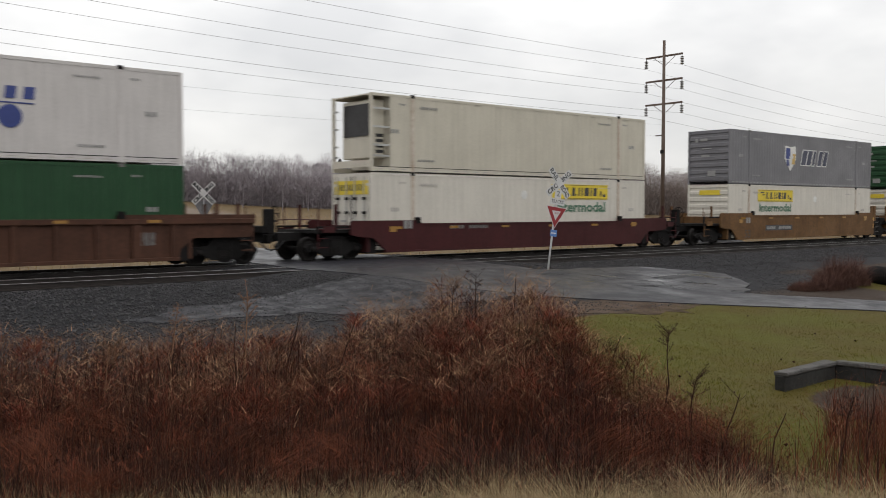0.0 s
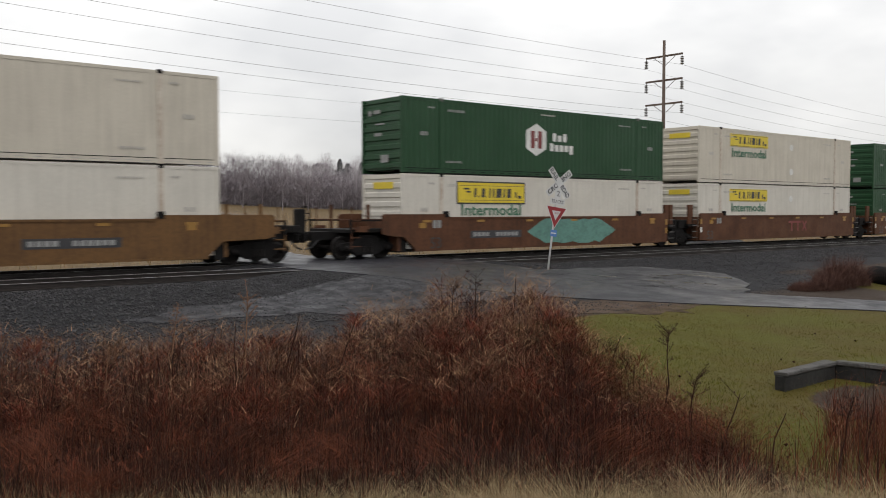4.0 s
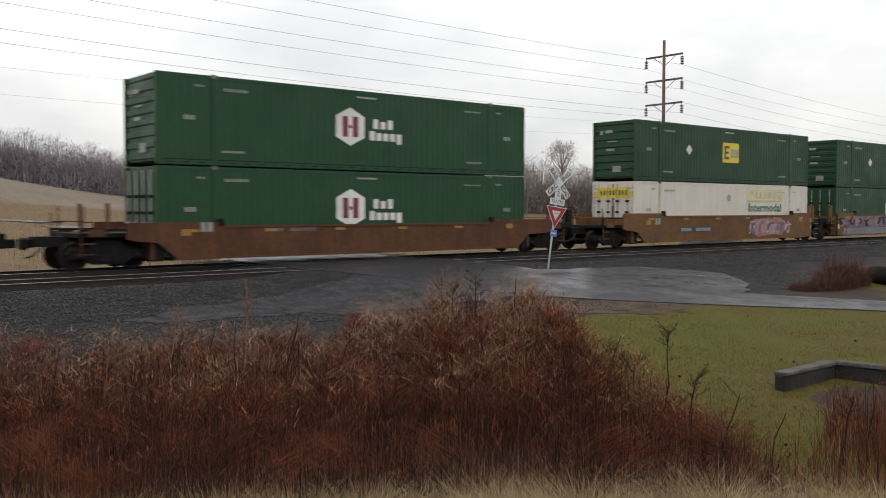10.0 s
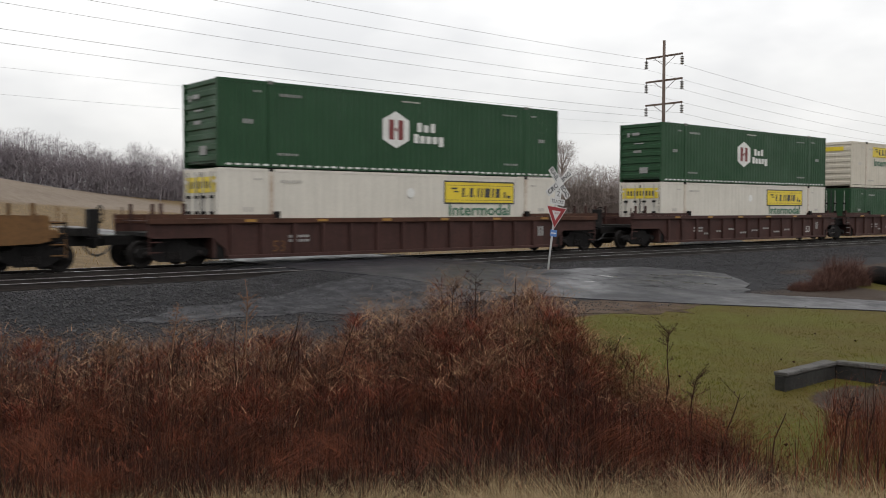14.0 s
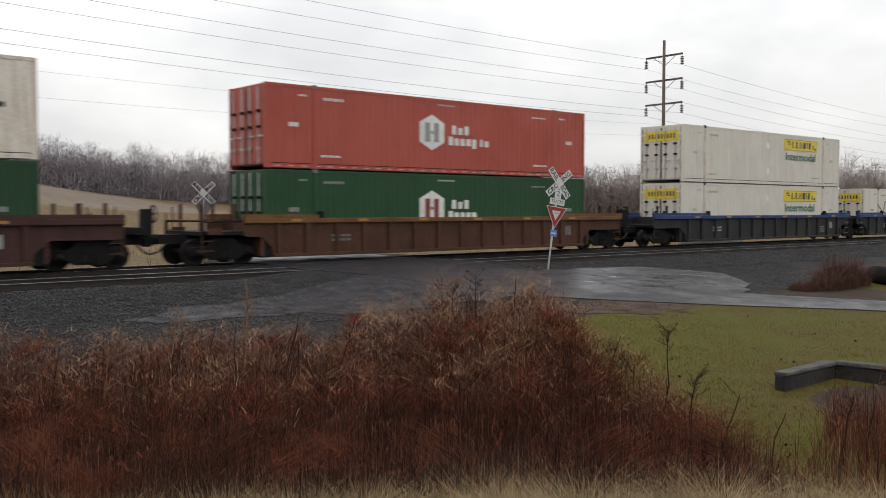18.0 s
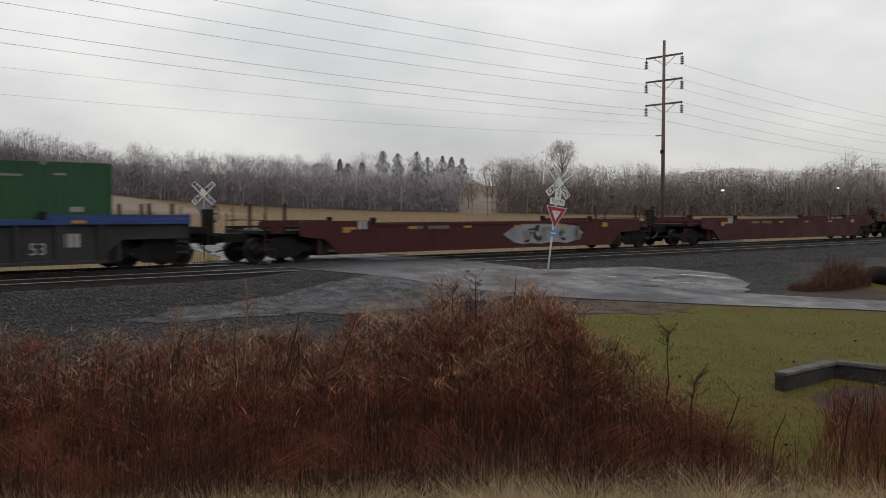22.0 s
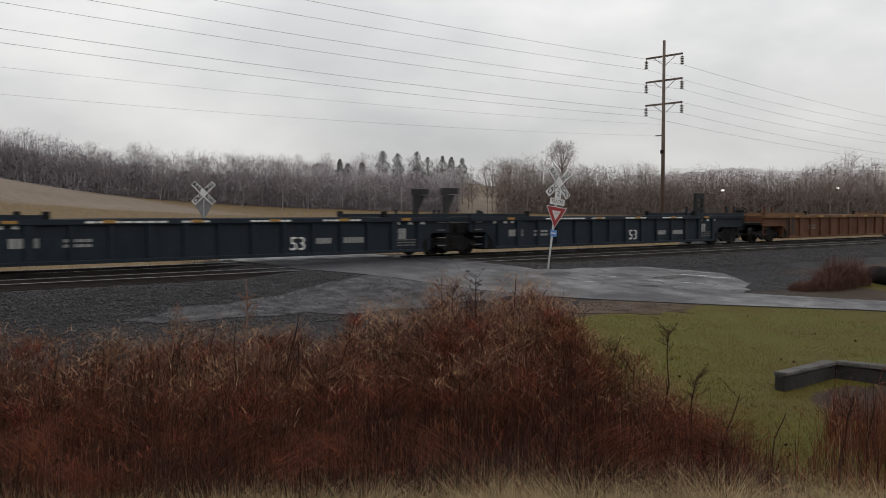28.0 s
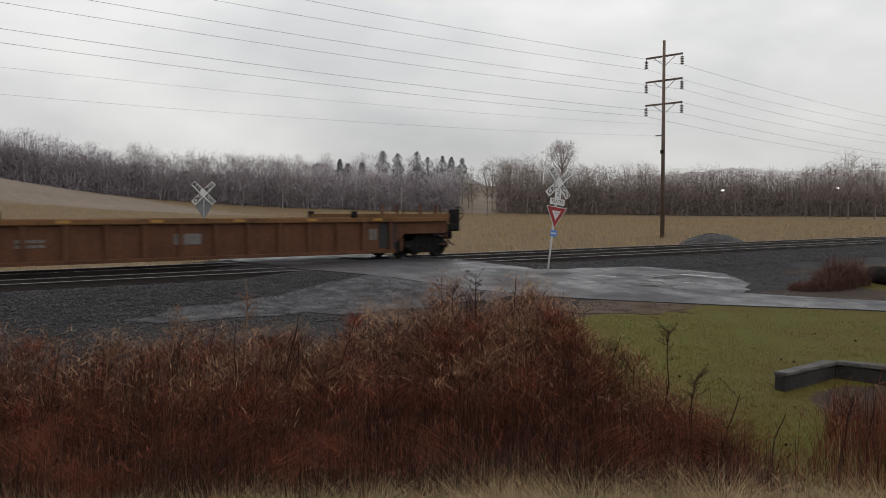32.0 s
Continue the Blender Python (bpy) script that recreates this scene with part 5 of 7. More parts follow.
    # yellow triple with sprayed sides
    pink, violet, sky = surface("pink_spray_paint", (0.30, 0.135, 0.13), 0.5), surface("violet_spray_paint", (0.12, 0.09, 0.15), 0.5), surface("pale_spray_paint", (0.34, 0.28, 0.29), 0.5)
    car, s, xs = well_car(252.95, (19.62, 19.48), "smooth", M_CARYELLOW, M_CARYELLOW, "weathered yellow three-unit well car with graffiti", (("53", -6.55, 0.55, 0.62),))
    ride(car, 252.95)
    graffiti(s[0], xs[0], 1.45, 5.6, 0.40, 1.45, (pink, sky, violet), 8, n=12)
    graffiti(s[1], xs[1], -8.0, 0.5, 0.75, 1.52, (violet, pink, M_CARDARK), 9, n=18)
    stencil(s[1], M_GREY, [(xs[1] - 7.6, xs[1] + 0.2, 0.35, 0.76, 0.1)], -WELL_W - 0.001, "graffiti")
    stencil(s[1], M_DKRED, painted_mark(xs[1] + 0.55), -WELL_W, "painted_mark")
    graffiti(s[2], xs[2], -6.9, -0.3, 0.40, 1.5, (pink, sky, M_GREY), 10, n=14)
    load(252.95, LOW, M_WHITE, ("truckline", 1, "faded"), "doors", M_PALE, name_label="white container with a faded banner and green lettering")
    hub(272.57, LOW, "doors")
    load(292.05, LOW, M_WHITE, ("speed", True), "doors", M_PALE, name_label="white container with large slanted blue marks")
    emp(252.95, UP)
    emp(272.57, UP)
    hub(292.05, UP, slots=True)
    # maroon ribbed cars
    car, s, xs = well_car(315.42, (), "ribbed", M_CARMAROON, M_CARBROWN, "rusty maroon ribbed well car", (("53", -5.88, 0.6, 0.55),), M_TOPORANGE)
    ride(car, 315.42)
    jb(315.42, LOW, 1, "framed", "doors")
    hub(315.42, UP, slots=True)
    car, s, xs = well_car(338.97, (19.43, 19.26), "ribbed", M_CARMAROON, M_CARMAROON, "rusty maroon three-unit ribbed well car with chalky marks", (("53", 5.88, 0.72, 0.5),), M_LETTER)
    ride(car, 338.97)
    for i, x in enumerate(xs):
        for k in range(8):
            marks_row(s[i], M_PALE, x - 4.6 + 1.12 * k, 0.6 + 0.1 * (k % 3), 0.6, 0.09, 3, 0.3, -WELL_W + 0.093, "chalk_mark")
    jb(338.97, LOW, 1, "framed", "doors")
    hub(358.4, LOW, "doors")
    emp(377.66, LOW)
    hub(338.97, UP, slots=True)
    jb(358.4, UP, -1, paint=M_BEIGE, words="grimy off-white container with a yellow banner and green lettering")
    load(377.66, UP, M_RUSTY, ("truckline", 1, "faded"), "doors", M_UNDER, name_label="rust-stained white container with a faded banner")
    car, s, xs = well_car(401.1, (), "ribbed", M_CARBROWN, M_TOPORANGE, "rusty brown ribbed well car", short=True)
    ride(car, 401.1)
    hub(401.1, LOW, "doors")
    load(401.1, UP, M_RED, ("hex", True), "doors", M_LETTER, flutes=0.26, depth=0.016, name_label="faded red ribbed container with a white hexagon badge")
    # dark triple with a blue top chord
    car, s, xs = well_car(424.6, (19.5, 19.6), "ribbed", M_CARDARK, M_TOPBLUE, "sooty three-unit well car with a blue top chord", (("53", 5.88, 0.7, 0.5),), M_PALE)
    ride(car, 424.6)
    jb(424.6, LOW, 1, end="doors")
    box_p = container(M_WHITE, ("truckline", 1, "word"), "doors", M_PALE, name_label="white container with a yellow banner and black graffiti")
    tag_strokes(box_p)
    ride(box_p, 444.1, LOW)
    hub(463.7, LOW, "doors")
    jb(424.6, UP, 1, end="doors")
    # empty cars
    grey_spray = surface("grey_spray_paint", (0.20, 0.21, 0.23), 0.5)
    car, s, xs = well_car(487.3, (), "smooth", M_CARRED, M_CARRED, "empty dark red well car with grey graffiti", low=0.23)
    ride(car, 487.3)
    graffiti(s[0], xs[0], 0.6, 5.5, 0.38, 1.3, (grey_spray, M_CARDARK, M_FADED), 11, n=9)
    car, s, xs = well_car(511.0, (), "smooth", M_CARRED, M_CARRED, "empty dark red smooth-sided well car", low=0.23)
    ride(car, 511.0)
    blue_spray = surface("blue_grey_spray_paint", (0.06, 0.105, 0.125), 0.5)
    car, s, xs = well_car(534.6, (), "smooth", M_CARORANGE, M_CARORANGE, "empty orange-brown well car with blue-grey graffiti", low=0.23)
    ride(car, 534.6)
    graffiti(s[0], xs[0], -3.4, 1.1, 0.38, 1.3, (blue_spray, M_CARDARK, grey_spray), 12, n=9)
    graffiti(s[0], xs[0], 2.1, 3.75, 0.95, 1.2, (M_PALE,), 14, n=8)
    graffiti(s[0], xs[0], -7.5, -6.3, 0.65, 1.05, (teal,), 13, n=8)
    car, s, xs = well_car(558.5, (), "ribbed", M_CARBROWN, M_TOPORANGE, "empty rusty brown ribbed well car", half=12.2)
    ride(car, 558.5)
    car, s, xs = well_car(582.2, (19.5, 19.5), "ribbed", M_CARBLUE, M_CARBLUE, "empty dark blue three-unit well car with container racks", (), M_LETTER)
    ride(car, 582.2)
    for i, x in enumerate(xs):
        lettering("lettering", "53", 0.66, M_LETTER, s[i], pose(x + (2.35, 2.35, 1.18)[i], -WELL_W + 0.092, 0.66))
        for k, w in ((-4.9, 2.5), (-1.9, 0.9), (0.5, 1.5), (3.3, 1.6)):
            marks_row(s[i], M_LETTER, x + k, 1.45, w, 0.06, 7, 0.25, -WELL_W - 0.022)
        for k in (-7.9, -7.3, -6.9, 6.6, 7.2, 7.8):
            marks_row(s[i], M_LETTER, x + k, 1.30, 0.18, 0.16, 1, 0.2, -WELL_W + 0.098)
        marks_row(s[i], M_PALE, x - 7.0, 0.75, 0.8, 0.28, 4, 0.2, -WELL_W + 0.093)
        marks_row(s[i], M_PALE, x + 3.1, 0.66, 0.6, 0.2, 4, 0.3, -WELL_W + 0.093)
        marks_row(s[i], M_PALE, x + 4.25, 0.66, 0.85, 0.2, 5, 0.3, -WELL_W + 0.093)
        for z in (0.5, 0.6, 0.7):
            marks_row(s[i], M_FADED, x + 6.6, z, 0.95, 0.04, 3, 0.15, -WELL_W + 0.093)
    racks(car, [(xs[0] + xs[1]) / 2 - 0.35, (xs[1] + xs[2]) / 2 - 0.35], [xs[0] - 9.7, xs[2] + 10.5])
    car, s, xs = well_car(644.2, (20.05, 20.05), "ribbed", M_CARORANGE, M_TOPORANGE, "empty orange-brown three-unit ribbed well car")
    ride(car, 644.2)
    for i, x in enumerate(xs):
        for e in (-7.9, 7.15):
            box("dark_panel", x + e, x + e + 0.75, -WELL_W + 0.085, -WELL_W + 0.1, 0.45, 1.38, M_CARDARK, s[i], "black panel at the well end")
        if i == 2:
            marks_row(s[i], M_FADED, x - 0.8, 0.75, 0.9, 0.34, 1, 0.2, -WELL_W + 0.093)


def tag_strokes(c):
    """Broad black spray strokes across a box, not readable."""
    bm = bmesh.new()
    y = -WIDE

    def stroke(points, w):
        for (x0, z0), (x1, z1) in zip(points, points[1:]):
            d = Vector((x1 - x0, z1 - z0))
            n = Vector((-d.y, d.x)).normalized() * w / 2
            add_prism(bm, [(x0 - n.x, z0 - n.y), (x1 - n.x, z1 - n.y), (x1 + n.x, z1 + n.y), (x0 + n.x, z0 + n.y)], y - 0.006, y - 0.001)
    stroke([(-6.2, 1.9), (-5.6, 1.45), (-5.0, 1.25)], 0.10)
    stroke([(-5.1, 2.1), (-5.4, 1.35)], 0.10)
    stroke([(-4.5, 2.4), (-4.7, 1.3), (-3.6, 1.35)], 0.12)
    stroke([(-4.6, 2.3), (-3.2, 2.4)], 0.12)
    stroke([(-3.5, 2.4), (-3.7, 1.35)], 0.12)
    stroke([(-2.9, 2.5), (-3.0, 1.3), (-2.2, 2.3), (-2.1, 1.35)], 0.13)
    stroke([(-2.0, 2.4), (-1.3, 2.0), (-1.9, 1.7), (-1.2, 1.3)], 0.13)
    stroke([(-1.2, 1.35), (-0.6, 2.2), (-0.3, 1.3)], 0.11)
    stroke([(0.5, 1.9), (-0.2, 1.5), (0.6, 1.2)], 0.11)
    stroke([(-0.2, 1.5), (1.6, 1.75), (3.1, 1.62)], 0.08)
    part("graffiti", bm, M_BLACK, c, "black sprayed strokes")


def racks(car, places, ends):
    """Upright container guides at the joints between wells."""
    for x in places:
        for s in (-1, 1):
            bm = bmesh.new()
            add_box(bm, x - 0.1, x + 0.1, s * 0.95 - 0.08, s * 0.95 + 0.08, 1.1, 2.68)
            add_prism(bm, [(x - 0.16, 2.45), (x + 0.62, 2.5), (x + 0.62, 2.72), (x - 0.16, 2.72)], s * 0.95 - 0.1, s * 0.95 + 0.1)
            add_prism(bm, [(x + 0.1, 1.8), (x + 0.5, 2.46), (x + 0.1, 2.46)], s * 0.95 - 0.04, s * 0.95 + 0.04)
            part("container_rack", bm, M_CARDARK, car, "upright dark container guide")
    for x in ends:
        bm = bmesh.new()
        for dx in (-0.31, 0.31):
            add_box(bm, x + dx - 0.11, x + dx + 0.11, 1.26, 1.40, 1.1, 2.6)
        for z in (1.45, 1.85, 2.2):
            add_box(bm, x - 0.2, x + 0.2, 1.28, 1.38, z, z + 0.16)
        add_box(bm, x - 0.42, x + 0.42, 1.25, 1.41, 2.45, 2.8, 0.02)
        part("container_rack", bm, M_CARDARK, car, "dark upright frame over the car end")


run_train()


# ---- power line beyond the tracks ----
POLE_X, POLE_Y = 69.0, 51.1


def utility_pole(x, y, height, label):
    base = land_at(x, y)
    p = thing("utility_pole", pose(x, y, base), label, "utility pole", "poles of the power line")
    tube("mast", (0, 0, -0.3), (0, 0, height), 0.20, M_POLE, p, r1=0.125, sides=12)
    for top in (height - 1.5, height - 3.68, height - 5.8):
        arm = box("crossarm", -0.07, 0.07, -2.0, 2.0, top, top + 0.16, M_POLE, p, bevel=0.01)
        bm = bmesh.new()
        for s in (-1, 1):
            add_tube(bm, (0.09, s * 1.15, top), (0.12, s * 0.05, top - 0.75), 0.025, 0.025, 6)
        part("brace", bm, M_POLE, arm)
        for s in (-1, 1):
            bm = bmesh.new()
            for k in range(5):
                add_tube(bm, (0, s * 1.95, top - 0.16 - 0.15 * k), (0, s * 1.95, top - 0.24 - 0.15 * k), 0.10, 0.20, 8)
            add_tube(bm, (0, s * 1.95, top), (0, s * 1.95, top - 0.9), 0.02, 0.02, 6)
            part("insulator", bm, M_INSUL, arm, "string of dark disc insulators")
    box("bracket", -0.04, 0.04, -0.1, 0.85, height - 8.6, height - 8.5, M_POLE, p)
    box("meter_box", -0.25, -0.1, -0.15, 0.15, height - 10.2, height - 9.9, M_UNDER, p)
    return p


POLE_H = 17.85
utility_pole(POLE_X, POLE_Y, POLE_H, "tall weathered timber pole with three crossarms")
utility_pole(-52.0, 49.5, 21.5, "tall weathered timber pole with three crossarms")
utility_pole(192.0, 52.5, 17.85, "tall weathered timber pole with three crossarms")


def wire(a, b, sag, r, name="power_line"):
    a, b = Vector(a), Vector(b)
    pts = []
    for i in range(33):
        s = i / 32
        p = a.lerp(b, s)
        p.z -= 4 * sag * s * (1 - s)
        pts.append(p)
    verts, faces = [], []
    for p in pts:
        verts += [(p.x, p.y + r, p.z - r * 0.6), (p.x, p.y - r, p.z - r * 0.6), (p.x, p.y, p.z + r)]
    for i in range(32):
        for k in range(3):
            j = (k + 1) % 3
            faces.append((3 * i + k, 3 * i + 3 + k, 3 * i + 3 + j, 3 * i + j))
    return tagged(mesh_object(name, verts, faces, M_WIRE), "thin sagging overhead wire", "wire", "wires of the power line")


def wires():
    top = land_at(POLE_X, POLE_Y) + POLE_H
    west = land_at(-52.0, 49.5) + 21.5
    east = land_at(192.0, 52.5) + POLE_H
    for drop in (2.4, 4.58, 6.7):
        for s in (-1.95, 1.95):
            wire((POLE_X, POLE_Y + s, top - drop), (-52.0, 49.5 + s, west - drop), 1.5, 0.011)
            wire((POLE_X, POLE_Y + s, top - drop), (192.0, 52.5 + s, east - drop), 2.2, 0.011)
    wire((POLE_X, POLE_Y + 0.8, top - 8.55), (-52.0, 50.3, west - 10.5), 1.6, 0.006)
    wire((POLE_X, POLE_Y - 0.2, top - 7.6), (-52.0, 49.3, west - 8.9), 1.6, 0.006)


wires()


# ---- crossing signs ----
def crossbuck(x, y, lean, turn, height, with_yield, label):
    s = thing("crossing_sign", pose(x, y, land_at(x, y), 0, 0, turn), label, "road sign", "crossing signs")
    tilt = pose(0, 0, 0, 0, lean, 0)
    post = tube("post", (0, 0.03, -0.4), (0, 0.03, height + 0.15), 0.035, M_SIGNWHITE if with_yield else M_SIGNBACK, s, sides=8)
    post.matrix_basis = tilt
    for k, (angle, words) in enumerate(((-45, ("RAIL", "ROAD")), (45, ("CRO", "ING")))):
        bm = bmesh.new()
        add_box(bm, -0.61, 0.61, -0.006, 0.006, -0.115, 0.115, 0.0)
        blade = part("blade", bm, M_SIGNWHITE, s, "white blade with black letters")
        spot = tilt @ pose(0, -0.034 + 0.014 * k, height) @ pose(0, 0, 0, 0, -angle, 0)
        blade.matrix_basis = spot
        if k == 0:
            for w, px in ((words[0], -0.36), (words[1], 0.36)):
                lettering("lettering", w, 0.22, M_BLACK, blade, pose(px, -0.009, 0), width=0.46, bold=0.022 if with_yield else 0.05)
        else:
            lettering("lettering", "CROSSING", 0.22, M_BLACK, blade, pose(0, -0.009, 0), width=1.12, bold=0.022 if with_yield else 0.05)
    if with_yield:
        plate = box("track_count_plate", -0.13, 0.13, -0.045, -0.037, height - 0.52, height - 0.24, M_SIGNWHITE, s)
        plate.matrix_basis = tilt
        lettering("lettering", "2", 0.27, M_BLACK, plate, pose(0, -0.049, height - 0.37))
        plate = box("tracks_plate", -0.30, 0.30, -0.047, -0.039, height - 0.74, height - 0.53, M_SIGNWHITE, s)
        plate.matrix_basis = tilt
        lettering("lettering", "TRACKS", 0.17, M_BLACK, plate, pose(0, -0.051, height - 0.635), width=0.5)
        zt = height - 0.79

        def tri(k, m, name, y, lab):
            c = zt - 0.26
            o = [(0, c - 0.50 * k), (0.43 * k, c + 0.25 * k), (-0.43 * k, c + 0.25 * k)]
            t = prism(name, o, y - 0.005, y, m, s, lab)
            t.matrix_basis = tilt
            return t
        tri(0.98, M_SIGNWHITE, "yield_border", -0.04, "white border of the yield sign")
        tri(0.90, M_SIGNRED, "yield_face", -0.046, "red yield face")
        t = tri(0.42, M_SIGNWHITE, "yield_centre", -0.052, "white centre of the yield sign")
        lettering("lettering", "YIELD", 0.09, M_SIGNRED, t, pose(0, -0.058, zt - 0.23), width=0.2)
        b = box("number_plate", -0.13, 0.13, -0.045, -0.038, zt - 1.02, zt - 0.80, M_SIGNBLUE, s, "small blue plate")
        b.matrix_basis = tilt
        marks_row(b, M_LETTER, -0.1, zt - 0.93, 0.2, 0.04, 4, 0.3, -0.0455)
    else:
        c = height - 0.62
        t = prism("yield_back", [(0, c - 0.52), (0.46, c + 0.27), (-0.46, c + 0.27)], 0.07, 0.075, M_SIGNBACK, s, "bare grey back of a yield sign")
    return s


crossbuck(22.4, 21.2, 8.0, -11.0, 2.98, True, "leaning white railway crossing sign with a red yield triangle")
crossbuck(17.35, 36.6, 0.0, -25.0, 3.0, False, "white railway crossing sign on a steel post")


# ---- culvert headwall, pipe, ballast heap ----
def headwall():
    """Two concrete walls that meet at a blunt angle, open towards the ditch."""
    x, y = ahead(15.3, 6.6)
    base = land_at(x, y)
    h = thing("culvert_headwall", pose(x, y, base), "black-stained concrete culvert headwall at the lawn edge", "headwall")
    top = -0.70 - base
    here = Vector((x, y, 0))
    for p, name in (((14.2, 5.34), "wing_wall"), ((13.75, 8.4), "wall")):
        d = Vector((*ahead(*p), 0)) - here
        n = max(2, int(d.length / 0.3))
        s = 1 if name == "wing_wall" else -1
        rnd = random.Random(n)
        for part_name, lo, hi, y0, y1, mat in ((name, -1.0, top - 0.07, 0.0, 0.18, M_STAINED), ("coping", top - 0.07, top, -0.03, 0.20, M_CONCRETE)):
            bm = bmesh.new()
            add_box(bm, -0.02, d.length, *sorted((-s * y0, -s * y1)), lo, hi, 0.018)
            bmesh.ops.subdivide_edges(bm, edges=[e for e in bm.edges if abs((e.verts[0].co - e.verts[1].co).x) > 0.5], cuts=n)
            for v in bm.verts:
                v.co += Vector((rnd.uniform(-0.008, 0.008), rnd.uniform(-0.008, 0.008), rnd.uniform(-0.008, 0.008)))
            if part_name == "coping":
                o = part("coping", bm, mat, wall, "paler worn coping")
            else:
                wall = o = part(part_name, bm, mat, h)
                o.matrix_basis = Matrix.Rotation(math.atan2(d.y, d.x), 4, "Z")


headwall()


def culvert_pipe():
    x, y = 32.6, 14.7
    p = thing("culvert_pipe", pose(x, y, land_at(x, y) + 0.28, 0, 0, -25), "dark corrugated culvert pipe end in the grass", "pipe")
    n, verts, faces = 20, [], []
    rings = [(0.34, -0.5 + 0.05 * k) if k % 2 else (0.31, -0.5 + 0.05 * k) for k in range(20)] + [(0.28, 0.45), (0.28, -0.5)]
    for r, yy in rings:
        verts += [(r * math.cos(2 * math.pi * i / n), yy, r * math.sin(2 * math.pi * i / n)) for i in range(n)]
    m = len(rings)
    for k in range(m):
        for i in range(n):
            j = (i + 1) % n
            a, b = k * n, ((k + 1) % m) * n
            faces.append((a + i, a + j, b + j, b + i))
    mesh_object("pipe", verts, faces, M_UNDER, p)


culvert_pipe()


def stones(name, xs, ys, zs, sizes, material, label, parent=None):
    """Many small angular stones in one mesh."""
    rng = np.random.default_rng(len(xs))
    n = len(xs)
    oct_v = np.array([(1, 0, 0), (-1, 0, 0), (0, 1, 0), (0, -1, 0), (0, 0, 1), (0, 0, -1)], float)
    oct_f = np.array([(0, 2, 4), (2, 1, 4), (1, 3, 4), (3, 0, 4), (2, 0, 5), (1, 2, 5), (3, 1, 5), (0, 3, 5)])
    v = oct_v[None] * rng.uniform(0.55, 1.2, (n, 6, 1)) + rng.uniform(-0.25, 0.25, (n, 6, 3))
    ang = rng.uniform(0, 6.28, n)
    c, s = np.cos(ang)[:, None], np.sin(ang)[:, None]
    v = np.stack([v[..., 0] * c - v[..., 1] * s, v[..., 0] * s + v[..., 1] * c, v[..., 2] * 0.8], -1) * np.asarray(sizes)[:, None, None]
    v += np.stack([xs, ys, zs], -1)[:, None]
    f = (oct_f[None] + (np.arange(n) * 6)[:, None, None]).reshape(-1, 3)
    return fast_mesh(name, v.reshape(-1, 3), f, material, label, parent)


def fast_mesh(name, verts, faces, material, label="", parent=None, category="", kind="stuff"):
    me = bpy.data.meshes.new(name)
    faces = np.asarray(faces)
    k = faces.shape[1]
    me.vertices.add(len(verts))
    me.vertices.foreach_set("co", np.asarray(verts, np.float32).ravel())
    me.loops.add(faces.size)
    me.loops.foreach_set("vertex_index", faces.astype(np.int32).ravel())
    me.polygons.add(len(faces))
    me.polygons.foreach_set("loop_start", np.arange(0, faces.size, k, dtype=np.int32))
    me.polygons.foreach_set("loop_total", np.full(len(faces), k, np.int32))
    me.materials.append(material)
    me.update(calc_edges=True)
    me.validate()
    ob = new(name, me)
    if parent:
        ob.parent = parent
    return tagged(ob, label, category, kind=kind)


def inside(px, py, poly):
    res = np.zeros(len(px), bool)
    j = len(poly) - 1
    for i in range(len(poly)):
        (xi, yi), (xj, yj) = poly[i], poly[j]
        res ^= ((yi > py) != (yj > py)) & (px < (xj - xi) * (py - yi) / (yj - yi + 1e-9) + xi)
        j = i
    return res


def ballast():
    rng = np.random.default_rng(5)
    x = np.concatenate([rng.uniform(2, 22, 22000), rng.uniform(20, 62, 12000)])
    y = np.concatenate([rng.uniform(17.6, 23.95, 22000), rng.uniform(20.5, 23.95, 12000)])
    x = np.concatenate([x, rng.uniform(6, 70, 9000)])
    y = np.concatenate([y, rng.uniform(26.3, 31.8, 9000)])
    k = (road_distance(x, y) > 0.25) & ~((np.hypot((x - 24.4) * 0.95, (y - 18.6) * 1.45) < 4.4) & (y < 21.4))
    k &= ~inside(x + rng.normal(0, 0.25, len(x)), y + rng.normal(0, 0.18, len(x)), LANE) | (rng.random(len(x)) < 0.28)
    x, y = x[k], y[k]
    stones("ballast_stones", x, y, land(x, y) + 0.018, rng.uniform(0.018, 0.042, len(x)), M_BALLAST, "loose wet grey ballast stones beside the rails")
    n = 14000
    x, y = rng.uniform(1, 36, n), rng.uniform(14.8, 20.4, n)
    lane = (y > 17.7) & (y < 20.9) & (x > 9.5) & (x < 19)
    k = (road_distance(x, y) > 0.2) & (lawn_weight(x, y) < 0.3) & (~lane | (rng.random(n) < 0.25)) & (np.hypot((x - 24.4) * 0.95, (y - 18.6) * 1.45) > 4.4)
    x, y = x[k], y[k]
    stones("loose_gravel", x, y, land(x, y) + 0.012, rng.uniform(0.012, 0.034, len(x)), M_BALLAST, "loose wet gravel beside the lane")


ballast()


